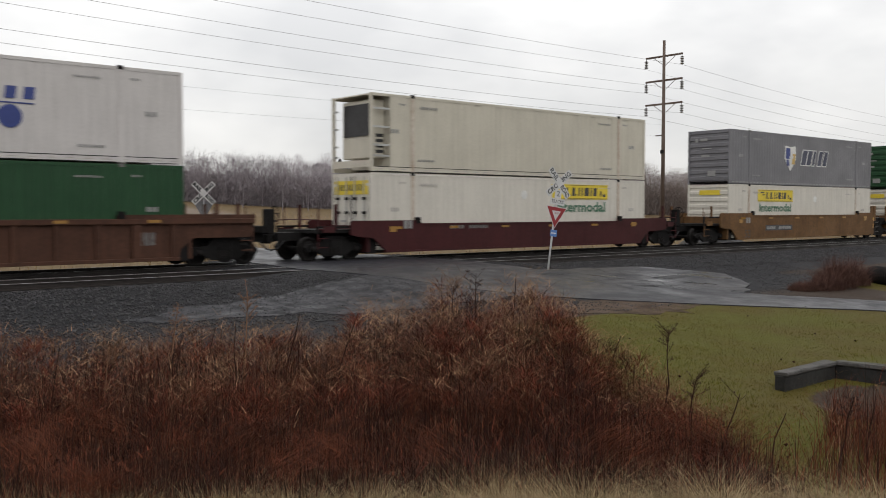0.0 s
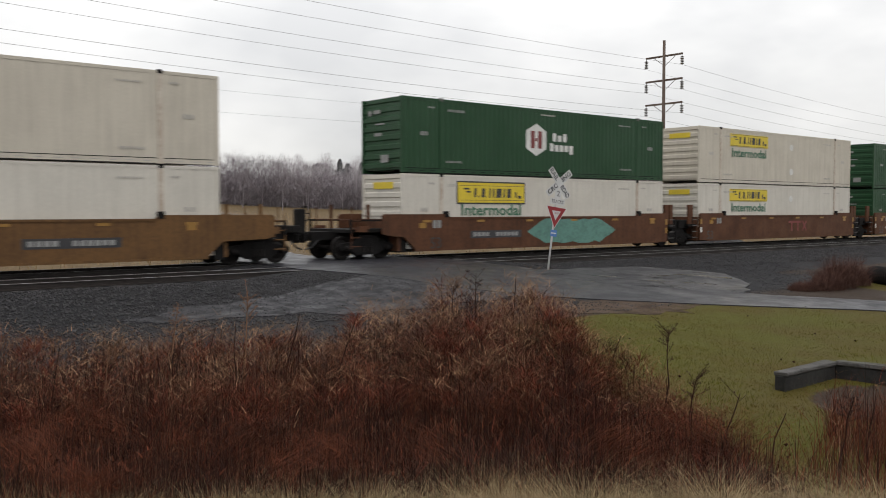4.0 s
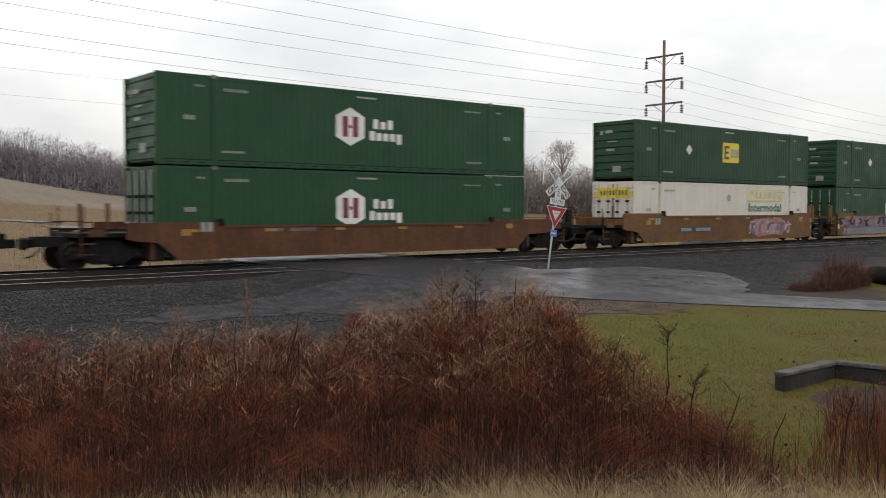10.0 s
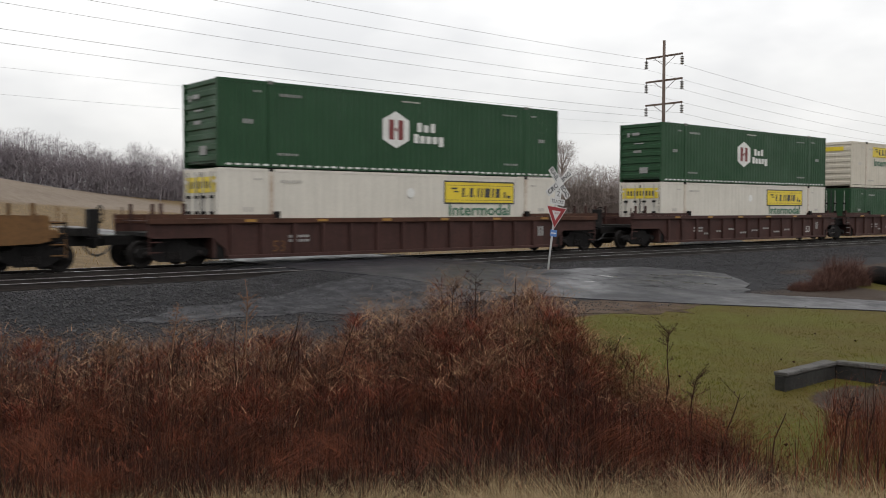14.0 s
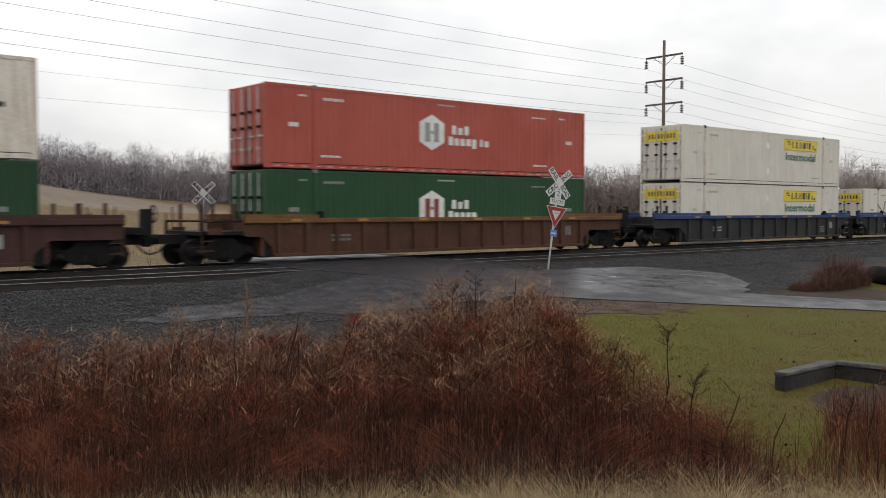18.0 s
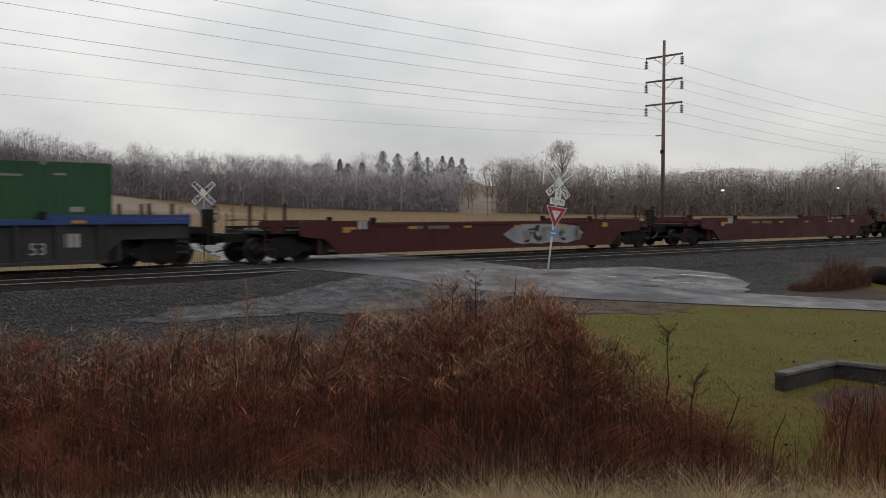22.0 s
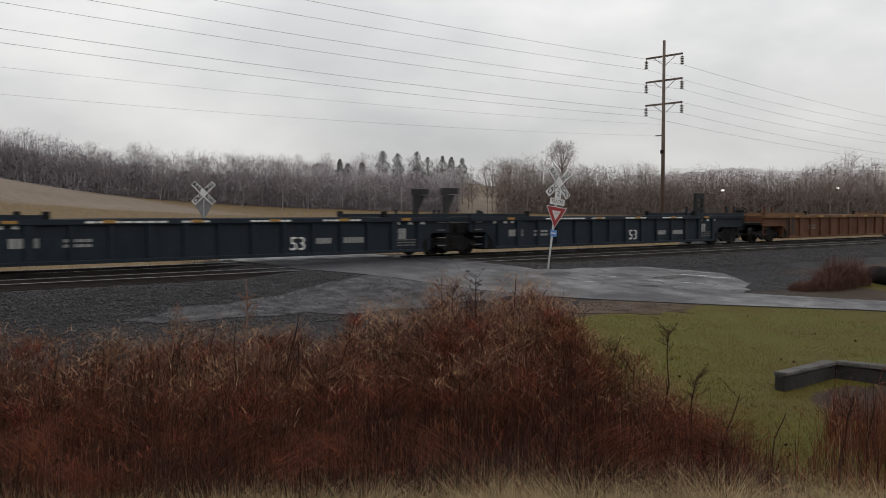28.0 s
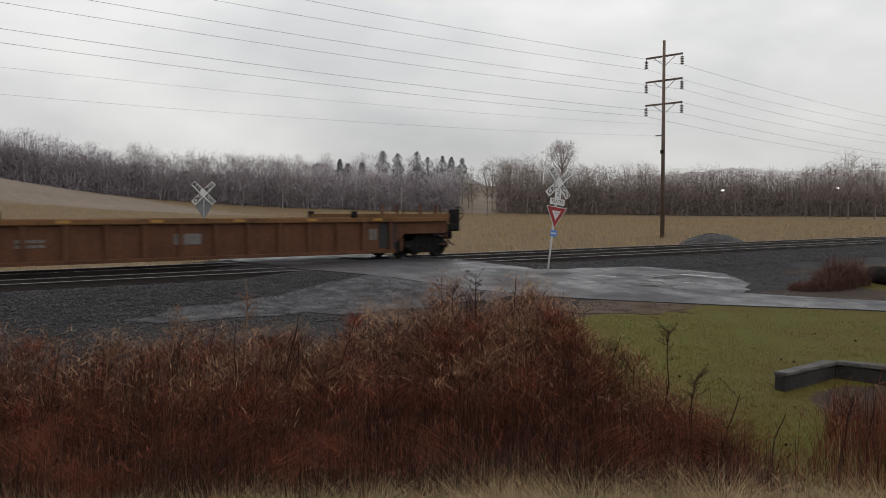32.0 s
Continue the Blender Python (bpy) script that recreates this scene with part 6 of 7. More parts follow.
def ballast_heap():
    x, y = 56.6, 37.6
    bm = bmesh.new()
    n, m = 24, 7
    prev = None
    rnd = random.Random(4)
    for k in range(m + 1):
        r = 1 - k / m
        ring = [bm.verts.new((4.3 * r * math.cos(6.283 * i / n) + rnd.uniform(-0.08, 0.08), 1.7 * r * math.sin(6.283 * i / n) + rnd.uniform(-0.08, 0.08), -0.1 + 0.95 * (1 - r * r) + rnd.uniform(-0.04, 0.04))) for i in range(n)]
        if prev:
            for i in range(n):
                bm.faces.new((prev[i], prev[(i + 1) % n], ring[(i + 1) % n], ring[i]))
        prev = ring
    heap = part("gravel_mound", bm, M_PATCH, None)
    heap.matrix_basis = pose(x, y, land_at(x, y))
    tagged(heap, "low mound of dark wet ballast beyond the rails", "gravel mound")


ballast_heap()


# ---- vegetation: blades and stems as curved strips ----
def strips(name, bx, by, bz, height, lean, heading, width, curl, material, label, segs=4, kind="stuff", parent=None, tip=0.15):
    """Curved tapering strips, one for each base point."""
    n = len(bx)
    t = np.linspace(0, 1, segs + 1)[None]
    out = (lean[:, None] * t + curl[:, None] * t ** 2) * height[:, None]
    up = height[:, None] * (t - 0.45 * np.clip(lean + curl, 0, 1.6)[:, None] * t ** 2.5 * 0.6)
    cx = bx[:, None] + out * np.cos(heading)[:, None]
    cy = by[:, None] + out * np.sin(heading)[:, None]
    cz = bz[:, None] + up
    rng = np.random.default_rng(n)
    face = rng.uniform(0, math.pi, n)
    w = width[:, None] * (1 - (1 - tip) * t) / 2
    dx, dy = np.cos(face)[:, None] * w, np.sin(face)[:, None] * w
    left = np.stack([cx - dx, cy - dy, cz], -1)
    right = np.stack([cx + dx, cy + dy, cz], -1)
    v = np.stack([left, right], 2).reshape(n, -1, 3)
    k = np.arange(segs)
    f = np.stack([2 * k, 2 * k + 1, 2 * k + 3, 2 * k + 2], -1)
    f = (f[None] + (np.arange(n) * 2 * (segs + 1))[:, None, None]).reshape(-1, 4)
    return fast_mesh(name, v.reshape(-1, 3), f, material, label, parent, kind=kind)


# the thicket in the ditch between the bank and the gravel
THICKET = [ahead(*p) for p in ((12.0, -6.0), (12.6, -4.2), (12.7, -2.7), (13.3, -0.9), (14.1, 0.3), (14.0, 1.0), (12.9, 1.9), (11.4, 2.45), (10.3, 3.0), (9.7, 3.4), (9.2, 3.7), (9.6, 4.0), (10.8, 4.6), (11.2, 6.2), (7.3, 4.6), (6.9, 2.0), (7.2, 0.4), (6.6, -1.0), (6.5, -4.2), (9.0, -5.2))]


def thicket_points(n, rng, poly=THICKET):
    xs = [p[0] for p in poly]
    ys = [p[1] for p in poly]
    x, y = rng.uniform(min(xs), max(xs), n * 4), rng.uniform(min(ys), max(ys), n * 4)
    k = inside(x, y, poly)
    return x[k][:n], y[k][:n]


def thicket_height(x, y):
    a, b = x * 0.643 + y * 0.766, x * 0.766 - y * 0.643
    h = 0.58 + 0.085 * np.clip(a - 6.5, 0, 6)
    h = h + 0.72 * np.exp(-0.5 * (((b - 0.8) / 1.15) ** 2 + ((a - 12.6) / 2.4) ** 2))
    h = h + 0.22 * np.exp(-0.5 * (((b + 2.2) / 1.4) ** 2 + ((a - 11) / 2.0) ** 2))
    h = h * (1 - 0.16 * step(1.4, 3.0, b)) + 0.30 * step(3.3, 4.1, b)
    return h * (1 + 0.20 * wobble(x, y, 0.55, 3.0) + 0.12 * wobble(x, y, 0.22, 4.0))


def build_thicket():
    rng = np.random.default_rng(11)

    def layer(name, n, material, label, hmul, lean, curl, wid, segs=4, base=0.0, poly=THICKET, pick=None, swirl=0.0, patchy=0.0):
        x, y = thicket_points(n, rng, poly)
        if pick is not None:
            k = pick(x, y, rng)
            x, y = x[k], y[k]
        k = (x * 0.766 - y * 0.643 < 3.1) | (rng.random(len(x)) < 0.16)
        x, y = x[k], y[k]
        if patchy:
            k = wobble(x, y, 0.42, patchy) + 0.5 * wobble(x, y, 0.17, patchy + 1) > rng.uniform(-0.7, 0.5, len(x))
            x, y = x[k], y[k]
        m = len(x)
        h = thicket_height(x, y) * rng.uniform(hmul[0], hmul[1], m)
        z = land(x, y) - 0.03 + base * thicket_height(x, y) * np.sqrt(rng.uniform(0, 1, m))
        head = rng.uniform(-3.14, 3.14, m) * (1 - swirl) + swirl * 2.4 * wobble(x, y, 0.8, 9.0)
        strips(name, x, y, z, h, rng.uniform(lean[0], lean[1], m), head, rng.uniform(wid[0], wid[1], m), rng.uniform(curl[0], curl[1], m), material, label, segs)

    # inside the stand of stalks low down it is open and dark
    loose = lambda x, y, r: ((x * 0.643 + y * 0.766) > r.uniform(8.2, 10.2, len(x))) | (r.random(len(x)) < 0.45)
    # lit stems among the dark ones: the light is in their paler colour
    layer("pale_stems", 6000, M_STEM, "upright dead stems of the thicket, coloured pale brown as lit", (0.6, 0.95), (-0.25, 0.25), (0.0, 0.25), (0.004, 0.008), patchy=8.5)
    layer("dead_stems", 9000, M_BRUSHDARK, "upright dark brown dead stems of the thicket", (0.7, 1.0), (-0.22, 0.22), (0.0, 0.2), (0.006, 0.014), patchy=1.5)
    layer("red_brown_stems", 26000, M_BRUSHRED, "red-brown dead stems of the thicket", (0.4, 0.95), (-0.5, 0.5), (0.0, 0.6), (0.004, 0.009), patchy=2.5, swirl=0.5, pick=loose)
    layer("fine_twigs", 26000, M_BRUSHRED, "fine red-brown twigs of the thicket", (0.12, 0.30), (0.2, 1.3), (0.0, 0.9), (0.0025, 0.006), 3, base=0.8, swirl=0.3, patchy=4.2, pick=loose)
    layer("dark_twigs", 26000, M_BRUSHDARK, "fine dark twigs of the thicket", (0.15, 0.4), (0.1, 1.0), (0.0, 0.7), (0.0025, 0.006), 3, base=0.7)
    layer("dark_stalks", 2600, M_BRUSHDARK, "thick upright dark stalks of the thicket", (0.6, 0.95), (-0.12, 0.12), (0.0, 0.12), (0.016, 0.036), patchy=3.3)
    layer("broad_dead_leaves", 9000, M_RUST, "curled red-brown dead leaves of the thicket", (0.04, 0.10), (0.3, 1.6), (0.2, 1.2), (0.008, 0.016), 3, base=0.95, patchy=2.5)
    tops = lambda x, y, r: (x * 0.643 + y * 0.766) > r.uniform(8.8, 12.2, len(x))
    layer("bent_tan_grass", 5000, M_BRUSHTAN, "bent tan dead grass over the thicket", (0.7, 1.0), (-0.4, 0.6), (0.1, 0.8), (0.003, 0.005), 5, pick=tops, patchy=5.1)
    layer("tan_grass_tips", 52000, M_BRUSHTAN, "pale broken grass tips", (0.05, 0.13), (0.6, 2.2), (0.0, 0.9), (0.004, 0.008), 3, base=1.0, pick=tops, patchy=6.3)
    layer("scattered_tan_blades", 1600, M_BRUSHTAN, "scattered pale blades in the thicket", (0.4, 0.95), (-0.6, 0.7), (0.1, 0.9), (0.003, 0.006), 5, patchy=7.7)

    def clumps(name, count, per, material, label, length, wid, size, spots, rise=(0.72, 1.0), droop=(0.4, 1.5)):
        """Tousled heads: blades that spring from a spot near the top and arch outwards and down."""
        cx, cy = spots(count)
        n = len(cx)
        base = land(cx, cy) + thicket_height(cx, cy) * rng.uniform(rise[0], rise[1], n)
        a = rng.uniform(0, 6.28, (n, per))
        r = np.abs(rng.normal(0, 1, (n, per))) * rng.uniform(size[0], size[1], (n, 1))
        x, y = cx[:, None] + r * np.cos(a), cy[:, None] + r * np.sin(a)
        z = base[:, None] - 0.10 - 1.1 * r ** 2 / size[1] - rng.uniform(0, 0.16, (n, per))
        m = n * per
        ln = rng.uniform(length[0], length[1], m)
        strips(name, x.ravel(), y.ravel(), z.ravel(), ln, rng.uniform(0.1, 0.9, m), a.ravel() + rng.normal(0, 0.5, m), rng.uniform(wid[0], wid[1], m), rng.uniform(droop[0], droop[1], m), material, label, 4)

    def anywhere(lo, hi):
        def spots(count):
            x, y = thicket_points(count * 3, rng)
            a, b = x * 0.643 + y * 0.766, x * 0.766 - y * 0.643
            k = (a > lo) & (a < hi) & (b < 3.2)
            return x[k][:count], y[k][:count]
        return spots
    clumps("tousled_red_heads", 120, 100, M_BRUSHRED, "tousled red-brown heads of the thicket", (0.10, 0.24), (0.004, 0.009), (0.08, 0.20), anywhere(9.2, 14.5))
    clumps("tousled_dark_heads", 80, 90, M_BRUSHDARK, "tousled dark brown heads of the thicket", (0.10, 0.24), (0.004, 0.009), (0.08, 0.18), anywhere(7.5, 13.5), (0.6, 0.95))
    clumps("tousled_pale_heads", 60, 80, M_STEM, "tousled pale brown heads over the thicket", (0.10, 0.22), (0.004, 0.008), (0.07, 0.16), anywhere(10.0, 14.5), (0.85, 1.0))

    # swept rust-red plumes
    cx, cy = thicket_points(60, rng)
    xs, ys, zs, hs, ln, hd = [], [], [], [], [], []
    for x, y in zip(cx, cy):
        if x * 0.643 + y * 0.766 > 11.4 or x * 0.766 - y * 0.643 > 3.1:
            continue
        n = 300
        head = -0.70 + rng.uniform(-0.5, 0.5) + (0 if rng.random() < 0.5 else 3.14)
        r = np.abs(rng.normal(0, 0.22, n))
        t = rng.uniform(0, 6.28, n)
        px, py = x + r * np.cos(t), y + r * np.sin(t)
        top = thicket_height(px, py) * rng.uniform(0.55, 0.95, n)
        xs.append(px)
        ys.append(py)
        zs.append(land(px, py) + top)
        hs.append(rng.uniform(0.08, 0.22, n))
        ln.append(rng.uniform(0.9, 2.4, n))
        hd.append(head + rng.normal(0, 0.45, n))
    x, y, z, h, l, d = (np.concatenate(v) for v in (xs, ys, zs, hs, ln, hd))
    strips("rust_plumes", x, y, z, h, l, d, rng.uniform(0.002, 0.005, len(x)), rng.uniform(0.2, 1.0, len(x)), M_RUST, "swept rust-red feathery plumes in the thicket", 4)
    # straw-coloured grass on the near bank
    bank = [ahead(*p) for p in ((5.4, -3.6), (7.0, -4.2), (7.3, -2.6), (7.2, -0.6), (7.5, 0.2), (7.3, 2.2), (7.4, 4.0), (5.5, 3.6))]
    x, y = thicket_points(24000, rng, bank)
    clump = 0.8 * wobble(x, y, 0.42, 5.0) + 0.6 * wobble(x, y, 0.12, 2.0)
    side = x * 0.766 - y * 0.643
    hump = np.exp(-((side - 0.6) / 0.8) ** 2)
    k = 1.2 * clump + 0.4 * hump + 0.3 * step(1.4, 2.2, side) - 0.05 > rng.uniform(-0.5, 0.6, len(x))
    x, y, clump, hump = x[k], y[k], clump[k], hump[k]
    m = len(x)
    strips("straw_grass", x, y, land(x, y) - 0.02, (0.34 + 0.20 * clump + 0.08 * hump) * rng.uniform(0.6, 1.15, m), rng.uniform(-0.5, 0.5, m), rng.uniform(0, 6.28, m) * 0.6 + clump * 3, rng.uniform(0.0025, 0.005, m), rng.uniform(0.1, 0.9, m), M_STRAW, "pale straw-coloured dead grass on the bank", 5)
    # rounded tufts of the same grass
    spots = ((6.5, -2.75, 0.26), (6.4, -2.35, 0.30), (6.6, -1.95, 0.22), (6.3, -1.6, 0.32), (6.3, -1.15, 0.36), (6.4, -0.9, 0.34), (6.5, -0.5, 0.36), (6.5, -0.25, 0.34), (6.6, 0.15, 0.38), (6.5, 0.42, 0.36), (6.7, 0.65, 0.30), (6.5, 0.95, 0.46), (6.6, 1.1, 0.40), (6.4, 1.5, 0.30), (6.6, 1.75, 0.42), (6.5, 2.0, 0.46), (6.7, 2.2, 0.36), (6.5, 2.5, 0.30), (6.6, 2.85, 0.38), (6.5, 3.1, 0.40))
    cx, cy, tuft = [], [], []
    for fwd, right, size in spots:
        for k in range(3):
            px, py = ahead(fwd + rng.normal(0, 0.09), right + rng.normal(0, 0.09))
            cx.append(px)
            cy.append(py)
            tuft.append(0.19 + size * rng.uniform(0.75, 1.1))
    cx, cy, tuft = np.array(cx), np.array(cy), np.array(tuft)
    per = 190
    a = rng.uniform(0, 6.28, (len(cx), per))
    r = np.abs(rng.normal(0, 0.05, (len(cx), per)))
    x, y = (cx[:, None] + r * np.cos(a)).ravel(), (cy[:, None] + r * np.sin(a)).ravel()
    size = np.repeat(tuft, per)
    m = len(x)
    strips("straw_tufts", x, y, land(x, y) - 0.02, size * rng.uniform(0.55, 1.15, m), rng.uniform(0.0, 0.5, m), a.ravel() + rng.normal(0, 0.5, m), rng.uniform(0.002, 0.0048, m), rng.uniform(0.3, 1.4, m), M_STRAW, "rounded tufts of pale dead grass on the bank", 6)
    # thin rust-brown weeds in the ditch before the headwall
    ditch = [ahead(*p) for p in ((9.6, 4.2), (12.4, 5.2), (13.3, 6.3), (12.6, 7.6), (9.4, 6.0))]
    for name, n, mat, words in (("ditch_weeds", 900, M_RUST, "thin rust-brown weeds in the ditch"), ("pale_ditch_weeds", 600, M_STEM, "thin pale brown weeds in the ditch")):
        x, y = thicket_points(n, rng, ditch)
        m = len(x)
        strips(name, x, y, land(x, y) - 0.02, rng.uniform(0.2, 0.75, m), rng.uniform(-0.5, 0.5, m), rng.uniform(0, 6.28, m), rng.uniform(0.004, 0.008, m), rng.uniform(0.0, 0.9, m), mat, words, 4)
    # weeds at the edge of the ditch and in front of the headwall
    edge = [ahead(*p) for p in ((13.0, 1.6), (12.8, 2.4), (10.5, 3.2), (10.2, 4.2), (12.6, 5.4), (12.0, 6.2), (9.0, 5.2), (7.6, 3.2), (9.4, 2.2))]
    x, y = thicket_points(9000, rng, edge)
    k = wobble(x, y, 0.5, 7.0) > rng.uniform(-0.2, 1.3, len(x))
    x, y = x[k], y[k]
    m = len(x)
    strips("edge_weeds", x, y, land(x, y) - 0.02, rng.uniform(0.2, 0.8, m), rng.uniform(-0.35, 0.35, m), rng.uniform(0, 6.28, m), rng.uniform(0.004, 0.010, m), rng.uniform(0.0, 0.5, m), M_BRUSHRED, "thin brown weeds along the ditch edge", 4)


build_thicket()


def build_lawn():
    rng = np.random.default_rng(21)
    n = 170000
    x, y = rng.uniform(8, 34, n), rng.uniform(3, 17, n)
    k = (lawn_weight(x, y) > rng.uniform(0.3, 0.7, n)) & (rng.uniform(0, 1, n) < np.clip(16 / np.hypot(x, y), 0.2, 1) ** 2)
    x, y = x[k], y[k]
    m = len(x)
    strips("lawn_grass", x, y, land(x, y) - 0.005, rng.uniform(0.018, 0.046, m) * (1 + 0.5 * wobble(x, y, 0.9, 6.0)), rng.uniform(-1.3, 1.3, m), rng.uniform(0, 6.28, m), rng.uniform(0.006, 0.014, m), rng.uniform(0, 0.6, m), M_GRASS, "short mossy winter lawn grass", 2)
    n = 90
    x, y = rng.uniform(9, 30, n), rng.uniform(4, 15, n)
    k = lawn_weight(x, y) > 0.6
    x, y = x[k], y[k]
    stones("fallen_leaves", x, y, land(x, y) + 0.04, rng.uniform(0.015, 0.035, len(x)), M_BRUSHDARK, "scattered brown leaves on the lawn")


build_lawn()


def build_stubble():
    rng = np.random.default_rng(31)
    n = 42000
    row = np.where(rng.random(n) < 0.8, rng.integers(0, 150, n), rng.integers(150, 225, n))
    y = 35.2 + row * 0.76 + rng.normal(0, 0.06, n)
    x = rng.uniform(-5, 190, n)
    k = (road_distance(x, y) > 0.5) & (x > 0.22 * y - 6) & (x < 2.4 * y + 10)
    x, y = x[k], y[k]
    m = len(x)
    strips("corn_stubble", x, y, land(x, y) - 0.01, rng.uniform(0.12, 0.4, m), rng.uniform(-0.5, 0.5, m), rng.uniform(0, 6.28, m), rng.uniform(0.02, 0.05, m), rng.uniform(0, 0.3, m), M_STUBBLE, "broken corn stubble in rows", 2, tip=0.7)
    n = 5000
    x, y = rng.uniform(5, 70, n), rng.normal(33.6, 0.5, n)
    k = (road_distance(x, y) > 0.4)
    x, y = x[k], y[k]
    m = len(x)
    strips("verge_grass", x, y, land(x, y) - 0.01, rng.uniform(0.2, 0.6, m), rng.uniform(-0.4, 0.4, m), rng.uniform(0, 6.28, m), rng.uniform(0.008, 0.02, m), rng.uniform(0, 0.6, m), M_STRAW, "dead straw grass on the far verge", 3)


build_stubble()


def weed(x, y, height, lean, heading, seed, plume, material):
    """A tall dead weed: stem, side shoots and a feathery head."""
    rnd = random.Random(seed)
    w = thing("dead_weed", pose(x, y, land_at(x, y)), "tall dead weed stalk with a feathery head" if plume else "tall bare dead weed stalk", "weed", "tall weeds of the thicket")
    d = Vector((math.cos(heading), math.sin(heading), 0)) * lean
    pts = [Vector((0, 0, -0.05))]
    for k in range(1, 6):
        s = k / 5
        pts.append(Vector((d.x * s * s * height, d.y * s * s * height, height * s)) + Vector((rnd.uniform(-0.02, 0.02), rnd.uniform(-0.02, 0.02), 0)))
    bm = bmesh.new()
    for k, (a, b) in enumerate(zip(pts, pts[1:])):
        add_tube(bm, a, b, 0.013 - 0.0018 * k, 0.013 - 0.0018 * (k + 1), 5)
    part("stem", bm, material, w)
    bm = bmesh.new()
    shoots = 20 if plume else 6
    for k in range(shoots):
        s = rnd.uniform(0.74, 1.0) if plume else rnd.uniform(0.3, 0.95)
        i = min(int(s * 5), 4)
        p = pts[i].lerp(pts[i + 1], s * 5 - i)
        a = rnd.uniform(0, 6.28)
        l = rnd.uniform(0.08, 0.24) * (1.2 - 0.5 * s) * (1.0 if plume else 1.2)
        q = p + Vector((math.cos(a) * l, math.sin(a) * l, l * rnd.uniform(0.3, 1.2)))
        add_tube(bm, p, q, 0.0028, 0.0014, 4)
        if plume:
            for j in range(9):
                r = p.lerp(q, rnd.uniform(0.4, 1.0))
                e = r + Vector((rnd.uniform(-1, 1), rnd.uniform(-1, 1), rnd.uniform(-0.2, 1))) * 0.032
                add_tube(bm, r, e, 0.0012, 0.0022, 4)
    tagged(part("seed_head" if plume else "side_shoot", bm, material, w), kind="stuff")


def weeds():
    # forward distance, sideways offset, height, lean, plume
    rows = [(10.4, -2.38, 1.55, 0.0, 0), (11.0, -2.4, 1.85, 0.02, 1), (11.2, -2.0, 1.55, 0.15, 0), (10.8, -1.35, 1.6, 0.22, 0), (11.2, -3.4, 1.55, -0.1, 1), (11.6, -0.7, 1.5, 0.1, 0), (12.0, 0.1, 1.75, 0.02, 1), (12.4, 0.45, 1.95, 0.0, 1), (12.5, 0.9, 1.95, 0.05, 0), (10.0, 2.45, 1.5, 0.03, 1), (9.6, 2.6, 1.05, 0.06, 1), (9.0, 2.75, 0.95, 0.2, 0), (10.6, -4.6, 1.15, 0.1, 0), (11.4, -3.0, 1.3, -0.1, 0), (10.3, -3.9, 1.2, 0.12, 1), (11.8, -0.2, 1.55, 0.12, 0), (9.4, 3.4, 0.7, 0.2, 0), (8.9, 3.9, 0.9, -0.1, 1), (9.2, 4.3, 1.0, 0.1, 0), (12.2, 1.6, 1.4, 0.1, 0), (11.5, 2.0, 1.2, 0.2, 0)]
    for i, (a, b, h, lean, plume) in enumerate(rows):
        x, y = a * 0.643 + b * 0.766, a * 0.766 - b * 0.643
        weed(x, y, h, lean, -0.7 if lean > 0 else 2.4, 40 + i, plume, M_STEM if plume and b < 0 else M_BRUSHDARK)


weeds()


# ---- bare trees, conifers, shrubs ----
def prisms_of(segs, fine=0.0):
    """Three-sided tapered prisms from segments; those thinner than fine become single tapered slivers."""
    a = np.array([s[0][:] for s in segs])
    b = np.array([s[1][:] for s in segs])
    r0 = np.array([s[2] for s in segs])[:, None]
    r1 = np.array([s[3] for s in segs])[:, None]
    d = b - a
    d /= np.linalg.norm(d, axis=1, keepdims=True) + 1e-9
    ref = np.where(np.abs(d[:, 2:3]) > 0.9, np.array([[1.0, 0, 0]]), np.array([[0, 0, 1.0]]))
    u = np.cross(d, ref)
    u /= np.linalg.norm(u, axis=1, keepdims=True) + 1e-9
    w = np.cross(d, u)
    rings = []
    for c, r in ((a, r0), (b, r1)):
        for k in range(3):
            t = 2 * math.pi * k / 3
            rings.append(c + r * (u * math.cos(t) + w * math.sin(t)))
    v = np.stack(rings, 1)
    base = (np.arange(len(a)) * 6)[:, None, None]
    full = np.array([(0, 1, 4, 3), (1, 2, 5, 4), (2, 0, 3, 5)])[None] + base
    thin = np.array([(0, 1, 4, 3)])[None] + base
    small = (r0[:, 0] < fine)
    f = np.concatenate([full[~small].reshape(-1, 4), thin[small].reshape(-1, 4)])
    return v.reshape(-1, 3), f


def slivers(p, d, length, width, rng):
    """One thin triangle for each point: the finest twigs."""
    n = len(p)
    d = d / (np.linalg.norm(d, axis=1, keepdims=True) + 1e-9)
    side = np.cross(d, rng.normal(0, 1, (n, 3)))
    side /= np.linalg.norm(side, axis=1, keepdims=True) + 1e-9
    v = np.stack([p - side * width[:, None] / 2, p + side * width[:, None] / 2, p + d * length[:, None]], 1)
    return v.reshape(-1, 3), np.arange(3 * n).reshape(n, 3)


def joined(quads, tris):
    v, f = quads
    w, g = tris
    f = np.concatenate([f[:, [0, 1, 2]], f[:, [0, 2, 3]], g + len(v)])
    return np.concatenate([v, w]), f


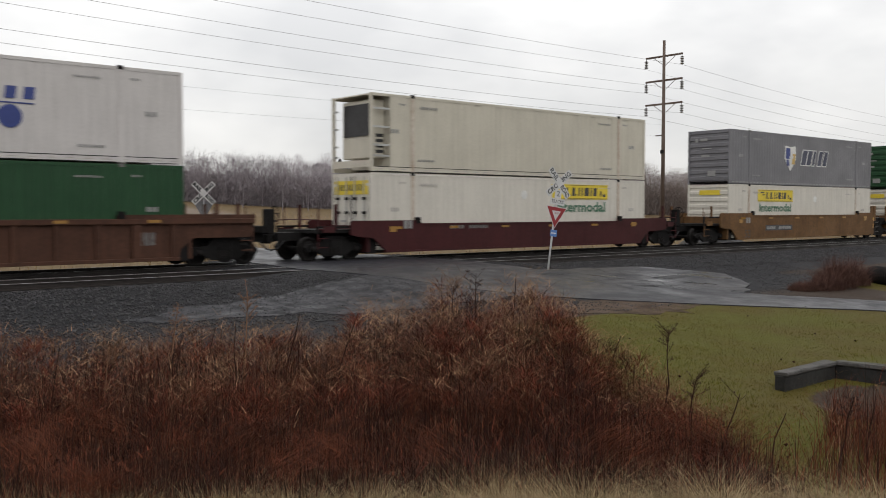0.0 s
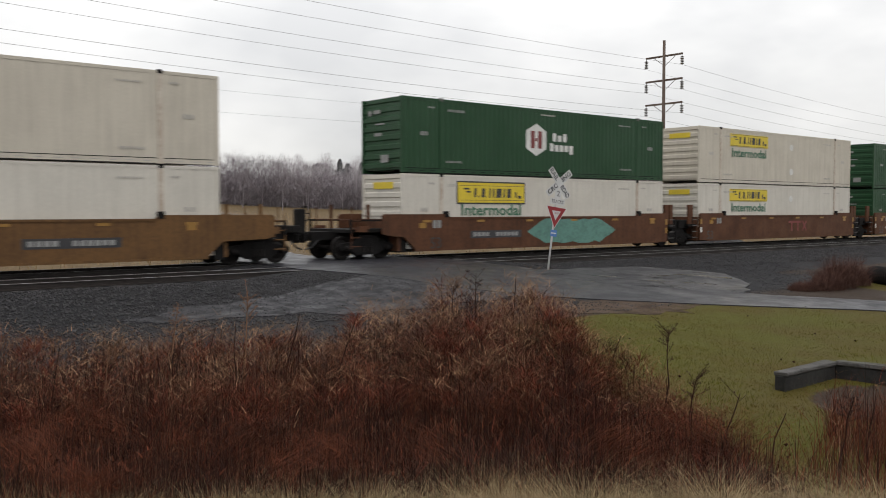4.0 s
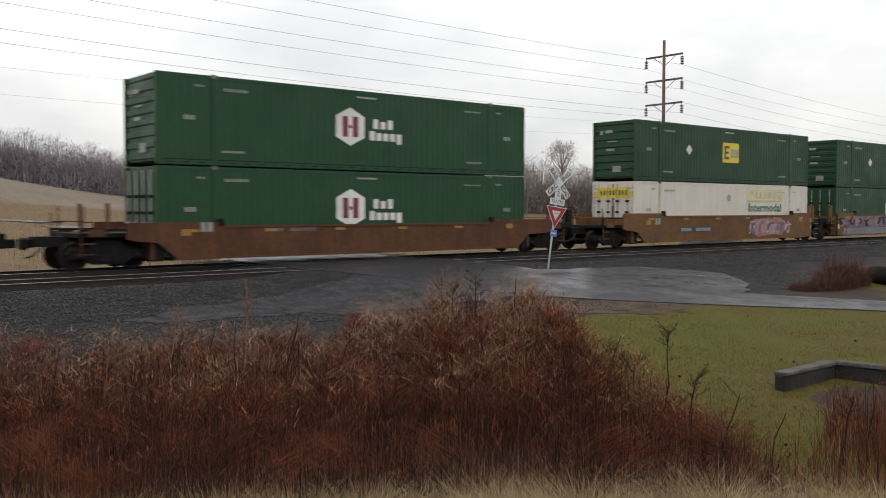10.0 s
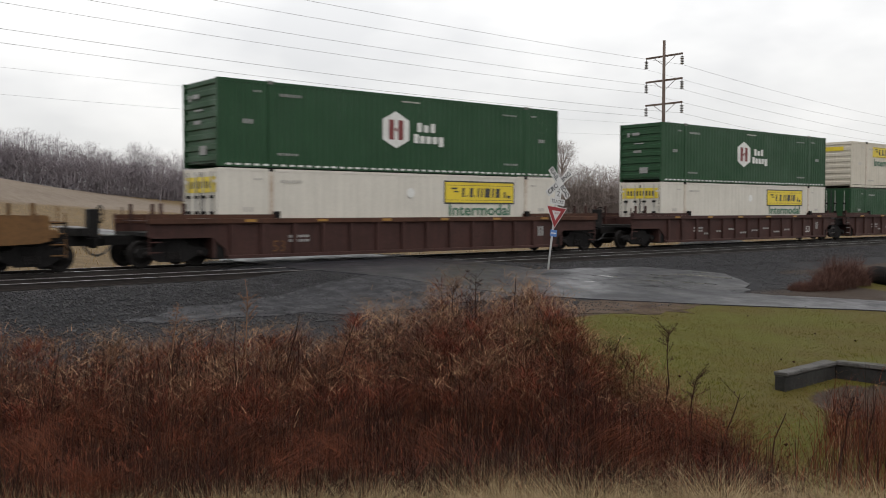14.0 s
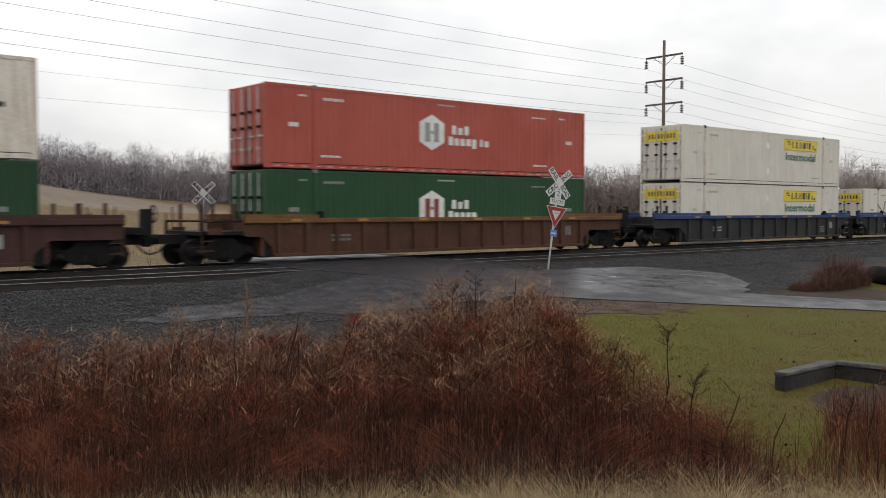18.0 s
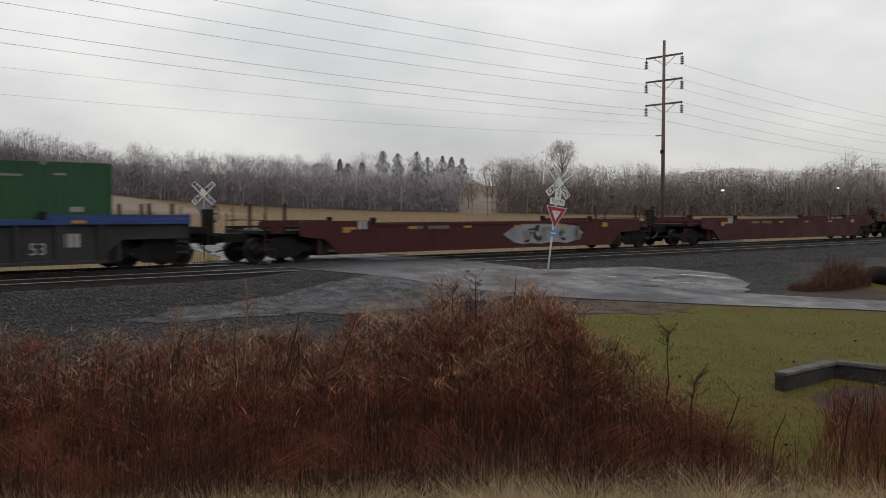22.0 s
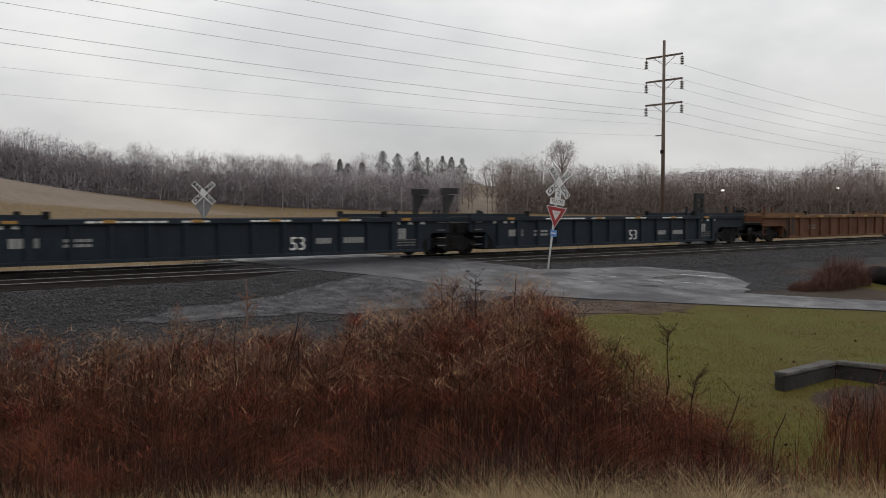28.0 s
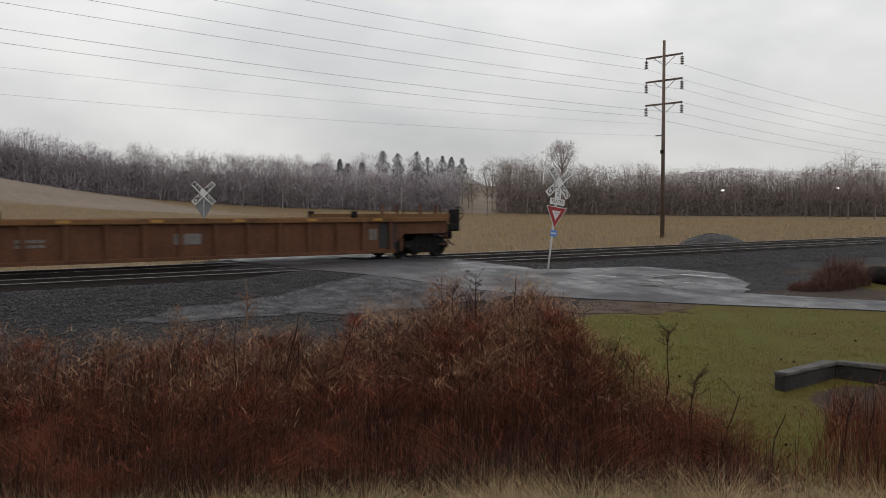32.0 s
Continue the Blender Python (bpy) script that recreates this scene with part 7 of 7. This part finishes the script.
def rounded_tree(seed, lobes, twigs, wide, low, length, width):
    """A bare tree of height 1: short trunk, limbs that fan into rounded lobes, and lobes full of fine twigs."""
    rng = np.random.default_rng(seed)
    rnd = random.Random(seed)
    fork = low * rnd.uniform(0.75, 1.0)
    segs = [(Vector((0, 0, -0.03)), Vector((0.01, 0, fork)), 0.013, 0.010), (Vector((0.01, 0, fork)), Vector((0, 0.01, 0.62)), 0.010, 0.005), (Vector((0, 0.01, 0.62)), Vector((0, 0, 0.9)), 0.005, 0.0015)]
    trunk = len(segs)
    ps, ds = [], []
    mid = (low + 1.0) / 2
    for i in range(lobes):
        a = i * 2.4 + rnd.uniform(-0.4, 0.4)
        up = (i + 0.5) / lobes
        r = wide * 0.66 * math.sqrt(max(0.0, 1 - (2 * up - 0.85) ** 2 * 0.8)) * rnd.uniform(0.55, 1.05)
        c = Vector((r * math.cos(a), r * math.sin(a), low + 0.10 + (0.80 - low) * up))
        root = Vector((0, 0, fork + (c.z - fork) * rnd.uniform(0.15, 0.5)))
        knee = root.lerp(c, 0.55) + Vector((0, 0, -0.02))
        segs += [(root, knee, 0.0065, 0.0045), (knee, c, 0.0045, 0.0025)]
        size = wide * rnd.uniform(0.34, 0.52)
        for k in range(5):
            d = Vector((rnd.gauss(0, 1), rnd.gauss(0, 1), rnd.gauss(0.35, 0.8))).normalized()
            segs.append((c, c + d * size * 0.85, 0.0026, 0.0012))
        n = twigs // lobes
        d = rng.normal(0, 1, (n, 3)) + np.array([0, 0, 0.25])
        d /= np.linalg.norm(d, axis=1, keepdims=True)
        ps.append(np.array(c[:]) + d * size * (rng.uniform(0.05, 1.0, (n, 1)) ** 0.6) * np.array([1, 1, 0.85]))
        ds.append(d * 0.8 + rng.normal(0, 0.6, (n, 3)) + np.array([0, 0, 0.35]))
    p, d = np.concatenate(ps), np.concatenate(ds)
    n = len(p)
    fine = slivers(p, d, rng.uniform(0.5, 1.5, n) * length, rng.uniform(0.6, 1.4, n) * width, rng)
    return segs, trunk, fine


def build_woods():
    rng = np.random.default_rng(77)
    kinds = []
    for i in range(9):
        segs, trunk, fine = rounded_tree(100 + i, 11 + i % 4, 1250, 0.30 + 0.05 * (i % 3), 0.13 + 0.06 * (i % 2), 0.046, 0.0030)
        kinds.append(joined(prisms_of(segs, 0.003), fine))
    line = np.array(EDGE[1:-1])
    seg = np.linalg.norm(np.diff(line, axis=0), axis=1)
    run = np.concatenate([[0], np.cumsum(seg)])

    def planted(name, places, material, label):
        vs, fs, o = [], [], 0
        for i, (x, y, h, wide) in enumerate(places):
            v, f = kinds[i % len(kinds)]
            a = rng.uniform(0, 6.28)
            c, sn = math.cos(a), math.sin(a)
            w = h * wide
            vs.append(np.stack([(v[:, 0] * c - v[:, 1] * sn) * w + x, (v[:, 0] * sn + v[:, 1] * c) * w + y, v[:, 2] * h + land_at(x, y)], 1))
            fs.append(f + o)
            o += len(v)
        fast_mesh(name, np.concatenate(vs), np.concatenate(fs), material, label)

    # heights follow the bearing along the wood's edge
    tall = ([20, 24, 26, 30, 33, 37, 41, 45, 48, 51, 54, 57, 60, 66, 72, 80], [18, 20, 19.5, 17, 17.6, 18.0, 18.2, 20.5, 18.5, 12.5, 14, 16, 17.2, 16.8, 16.2, 17])
    west, east = [], []
    for i in range(500):
        s = run[-1] * (i + rng.uniform(0, 1)) / 500
        x, y = np.interp(s, run, line[:, 0]), np.interp(s, run, line[:, 1])
        k = abs(rng.normal(0, 1)) * 22
        norm = np.array([x, y]) / np.hypot(x, y)
        x, y = x + norm[0] * k, y + norm[1] * k
        bear = math.degrees(math.atan2(y, x))
        if 46.6 < bear < 49.0 and rng.random() < 0.8:
            continue
        h = np.interp(bear, *tall) * rng.uniform(0.72, 1.06)
        (west if bear > 49 else east).append((x, y, h, rng.uniform(0.85, 1.25)))
    planted("woods", east, M_BARK, "bare grey-brown winter woods beyond the field")
    # no mist is built; the haze here is only in the bark colours
    planted("hillside_woods", [p for p in west if p[1] > 1.73 * p[0]], M_BARKHILL, "bare winter woods behind the stubble hill, tinted by painted haze")
    planted("misty_woods", [p for p in west if p[1] <= 1.73 * p[0]], M_BARKHAZE, "bare winter woods below the far knoll, paled by painted haze")
    knoll = []
    for i in range(80):
        b, r = math.radians(rng.uniform(49.0, 62.0)), rng.uniform(320, 440)
        knoll.append((r * math.cos(b), r * math.sin(b), rng.uniform(7.5, 12.5), 1.25))
    planted("knoll_woods", knoll, M_BARKHAZE, "bare woods over the far knoll, paled by painted haze")
    # the western growth takes the haze-tinted bark
    for name, n, lo, hi, mat in (("young_growth", 5200, 49, 90, M_BARKHILL), ("sapling_growth", 3600, 0, 49, M_BARK)):
        s = rng.uniform(0, run[-1], n * 2)
        x, y = np.interp(s, run, line[:, 0]), np.interp(s, run, line[:, 1])
        k = 1 + np.abs(rng.normal(0, 22, n * 2)) / np.hypot(x, y)
        x, y = x * k, y * k
        bear = np.degrees(np.arctan2(y, x))
        keep = (clearing(x, y) < 0.5) & (bear > lo) & (bear < hi)
        x, y, bear = x[keep], y[keep], bear[keep]
        n = len(x)
        h = np.interp(bear, *tall) * rng.uniform(0.25, 0.6, n)
        strips(name, x, y, land(x, y) - 0.2, h, rng.uniform(-0.25, 0.25, n), rng.uniform(0, 6.28, n), rng.uniform(0.05, 0.14, n), rng.uniform(-0.1, 0.2, n), mat, "close bare saplings within the woods", 2)
    for name, n, lo, hi, mat in (("undergrowth", 130000, 49, 90, M_BARKHILL), ("brushwood", 110000, 0, 49, M_BARK)):
        s = rng.uniform(0, run[-1], n)
        x, y = np.interp(s, run, line[:, 0]), np.interp(s, run, line[:, 1])
        k = 1 + np.abs(rng.normal(0, 14, n)) / np.hypot(x, y)
        x, y = x * k, y * k
        top = 9.0 + 3.0 * wobble(x, y, 7.0, 2.0)
        p = np.stack([x, y, land(x, y) + rng.uniform(0, 1, n) ** 1.1 * top], 1)
        bear = np.degrees(np.arctan2(y, x))
        p = p[(clearing(x, y) < 0.5) & (bear > lo) & (bear < hi)]
        n = len(p)
        v, f = slivers(p, rng.normal(0, 0.8, (n, 3)) + np.array([0, 0, 0.8]), rng.uniform(1.2, 3.0, n), rng.uniform(0.12, 0.30, n), rng)
        fast_mesh(name, v, f, mat, "bare tangled undergrowth at the foot of the woods")


build_woods()


def bare_tree(x, y, h, seed, spread, label, low=0.28):
    t = thing("bare_tree", pose(x, y, land_at(x, y)), label, "tree")
    segs, trunk, fine = rounded_tree(seed, 15, 1700, spread, low, 0.044, 0.0026)
    v, f = prisms_of(segs[:trunk])
    # western trees take the bark with haze in its colour
    mat = M_BARK if math.atan2(y, x) < radians(49) else M_BARKHILL
    fast_mesh("trunk", v * h, f, mat, parent=t, kind="")
    v, f = joined(prisms_of(segs[trunk:], 0.002), fine)
    fast_mesh("crown", v * h, f, mat, parent=t, kind="")
    return t


def polar(px, dist):
    """A place on the land by its bearing across the view and its distance."""
    b = radians(50.0) - math.atan((px - 784) / 1619.6)
    return dist * math.cos(b), dist * math.sin(b)


def standing_trees():
    # bearing across the view, distance, height, spread of the crown, foot of the crown
    rows = ((994, 262, 22.6, 1, 0.24, 0.60), (862, 268, 15.5, 2, 0.36, 0.3), (835, 285, 12.0, 3, 0.32, 0.3), (1500, 268, 18.5, 4, 0.44, 0.26), (1468, 262, 15.5, 5, 0.38, 0.26), (1548, 262, 16.0, 6, 0.40, 0.26), (1425, 270, 14.0, 7, 0.36, 0.26), (932, 275, 17.0, 8, 0.34, 0.3), (895, 272, 15.5, 17, 0.34, 0.3), (355, 280, 14.5, 9, 0.32, 0.3), (500, 272, 15.5, 10, 0.32, 0.3), (545, 278, 15.5, 11, 0.32, 0.3), (285, 282, 14.0, 12, 0.32, 0.3), (1300, 278, 14.5, 13, 0.34, 0.28), (1215, 280, 13.5, 14, 0.34, 0.28), (430, 276, 14.8, 15, 0.32, 0.3), (190, 290, 14.0, 16, 0.32, 0.3))
    for px, dist, h, seed, spread, low in rows:
        x, y = polar(px, dist)
        bare_tree(x, y, h, seed, spread, "bare round-crowned winter tree at the edge of the woods", low)


standing_trees()


def conifer(x, y, h, seed):
    rng = np.random.default_rng(seed)
    t = thing("conifer", pose(x, y, land_at(x, y)), "evergreen conifer on the far knoll, greyed by painted haze", "tree", "conifers on the knoll")
    tube("trunk", (0, 0, -0.3), (0, 0, h), h * 0.014, M_BARK, t, r1=0.02, sides=6)
    n = 2200
    s = rng.uniform(0.1, 1.0, n) ** 0.8
    tier = 0.85 + 0.3 * np.sin(s * rng.uniform(26, 40) + seed)
    r = ((1 - s) * h * rng.uniform(0.36, 0.56) * tier + 0.4) * np.sqrt(rng.uniform(0.0, 1.1, n))
    a = rng.uniform(0, 6.28, n)
    r = r * (1 + 0.35 * np.sin(a * 2 + s * 9 + seed))
    strips("crown", r * np.cos(a), r * np.sin(a), s * h, rng.uniform(0.4, 0.9, n) * (0.3 + 1.1 * (1 - s)), rng.uniform(0.6, 1.6, n), a, rng.uniform(0.14, 0.32, n), rng.uniform(-0.3, 0.3, n), M_CONIFER, "", 2, kind="", parent=t, tip=0.3)


for k, (px, dist, h) in enumerate(((602, 345, 15), (678, 350, 18.5), (704, 355, 17.5), (738, 350, 19), (757, 352, 17), (783, 350, 18), (799, 355, 17.5), (818, 352, 17.5), (641, 345, 14), (616, 350, 13))):
    conifer(*polar(px, dist), h, 300 + k)


M_TWIGS = surface("dull_red_brown_twigs", (0.115, 0.062, 0.050), 0.85, dark=0.6, grain=4, stain=0.9, bump=0.0, vary=0.5, spec=0.04)


def shrub(x, y, h, w, seed, label):
    s = thing("dead_shrub", pose(x, y, land_at(x, y)), label, "shrub")
    rng = np.random.default_rng(seed)
    n = 3000
    a = rng.uniform(0, 6.28, n)
    r = w * np.sqrt(rng.uniform(0, 1, n))
    dome = np.clip(1 - (r / w) ** 2, 0.05, 1) ** 0.5 * (0.7 + 0.3 * np.sin(a * 3 + seed) * r / w + 0.25 * np.sin(a * 7 + 2 * seed) + rng.uniform(-0.2, 0.25, n))
    start = rng.uniform(0, 0.75, n) * h * dome
    strips("crown", r * np.cos(a), r * np.sin(a) * 0.7, start - 0.03, (h * dome - start) * rng.uniform(0.3, 0.8, n) + 0.07, rng.uniform(-1.6, 1.6, n), rng.uniform(0, 6.28, n), rng.uniform(0.006, 0.016, n), rng.uniform(-0.4, 0.8, n), M_TWIGS, "", 3, kind="", parent=s)
    n = 260
    a = rng.uniform(0, 6.28, n)
    r = w * 0.6 * np.sqrt(rng.uniform(0, 1, n))
    strips("brushwood", r * np.cos(a), r * np.sin(a) * 0.7, np.full(n, -0.03), h * rng.uniform(0.4, 1.1, n), rng.uniform(0.0, 0.9, n), a + rng.normal(0, 0.9, n), rng.uniform(0.006, 0.012, n), rng.uniform(0, 0.6, n), M_TWIGS, "", 4, kind="stuff", parent=s)


def yard_lamp(px, dist, drop):
    x, y = polar(px, dist)
    z = land_at(x, y)
    l = thing("yard_lamp", pose(x, y, z), "lit white lamp on a post before the woods", "lamp")
    tube("post", (0, 0, -0.2), (0, 0, drop - z), 0.05, M_BARK, l, sides=6)
    bm = bmesh.new()
    bmesh.ops.create_uvsphere(bm, u_segments=12, v_segments=8, radius=0.42)
    bmesh.ops.transform(bm, matrix=Matrix.Translation((0, 0, drop - z)) @ Matrix.Diagonal((1.1, 1.1, 0.65, 1)), verts=bm.verts[:])
    part("globe", bm, M_LAMP, l, "glowing white globe")


M_LAMP = bpy.data.materials.new("lit_lamp_globe")
M_LAMP.use_nodes = True
M_LAMP.node_tree.nodes["Principled BSDF"].inputs["Emission Color"].default_value = (1, 0.97, 0.9, 1)
M_LAMP.node_tree.nodes["Principled BSDF"].inputs["Emission Strength"].default_value = 1.2
yard_lamp(1278, 290, 7.9)
yard_lamp(1481, 300, 8.5)
shrub(28.6, 14.7, 0.7, 0.7, 1, "red-brown dead shrub beside the lane")
shrub(29.6, 14.9, 1.3, 0.9, 4, "tall red-brown dead shrub beside the lane")
shrub(30.7, 14.9, 1.15, 0.8, 2, "red-brown dead shrub beside the culvert pipe")
shrub(27.7, 15.0, 0.35, 0.6, 3, "low dead shrub beside the lane")




# ---- far houses and ridge ----
def house(x, y, turn, w, d, wall_h, roof_h, label, lift=0.0):
    h = thing("house", pose(x, y, land_at(x, y) + lift, 0, 0, turn), label, "house")
    wall = box("wall", -w / 2, w / 2, -d / 2, d / 2, -1.0, wall_h, M_HOUSEWHITE, h)
    o = [(-d / 2 - 0.4, wall_h + 0.01), (d / 2 + 0.4, wall_h + 0.01), (0, wall_h + roof_h)]
    bm = bmesh.new()
    add_prism(bm, o, -w / 2 - 0.3, w / 2 + 0.3)
    roof = part("roof", bm, M_ROOF, h)
    roof.matrix_basis = pose(0, 0, 0, 0, 0, 90)
    for x0 in (-w * 0.3, 0.0, w * 0.3):
        win = box("window", x0 - 0.5, x0 + 0.5, -d / 2 - 0.05, -d / 2 + 0.02, wall_h * 0.4, wall_h * 0.8, M_HOUSEWHITE, h)
        box("pane", x0 - 0.4, x0 + 0.4, -d / 2 - 0.06, -d / 2 - 0.052, wall_h * 0.42, wall_h * 0.78, M_GLASS, win)


hx, hy = polar(570, 430)
house(hx, hy, 25, 7.0, 6, 4.4, 1.5, "white house among trees on the far hillside")
hx, hy = polar(678, 345)
house(hx, hy, -30, 9.0, 6, 3.0, 2.4, "pale low house among the far trees")


hx, hy = polar(1345, 352)
house(hx, hy, -40, 13.0, 6, 2.6, 1.6, "pale low house seen through the bare woods")


def ridge():
    verts, faces = [], []
    n = 200
    for i in range(n + 1):
        s = i / n
        b = radians(10 + 34 * s)
        top = 62 + 5 * math.sin(s * 9.0 + 2.2) + 3 * math.sin(s * 31) + 1.2 * math.sin(s * 173) + 0.8 * math.sin(s * 411)
        top *= float(step(1.0, 0.82, np.float64(s)))
        for r, z in ((1350, 0.0), (1480, top * 0.75), (1560, top), (1800, top * 0.6)):
            verts.append((r * math.cos(b), r * math.sin(b), z))
    for i in range(n):
        for k in range(3):
            a = i * 4 + k
            faces.append((a, a + 4, a + 5, a + 1))
    # the mist over the ridge is only its pale material
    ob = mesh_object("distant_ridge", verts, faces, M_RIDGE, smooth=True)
    tagged(ob, "low wooded ridge with far mist painted into its pale colour", "hill", kind="structure")


ridge()


# ---- what moves: the whole train rolls by at a steady pace ----
SPEED = 20.984


def motions():
    for ob, x, y, z in TRAIN:
        walk(ob, [(0.0, pose(x, y, z)), (16.0, pose(x - 16.0 * SPEED, y, z)), (32.0, pose(x - 32.0 * SPEED, y, z))])


motions()
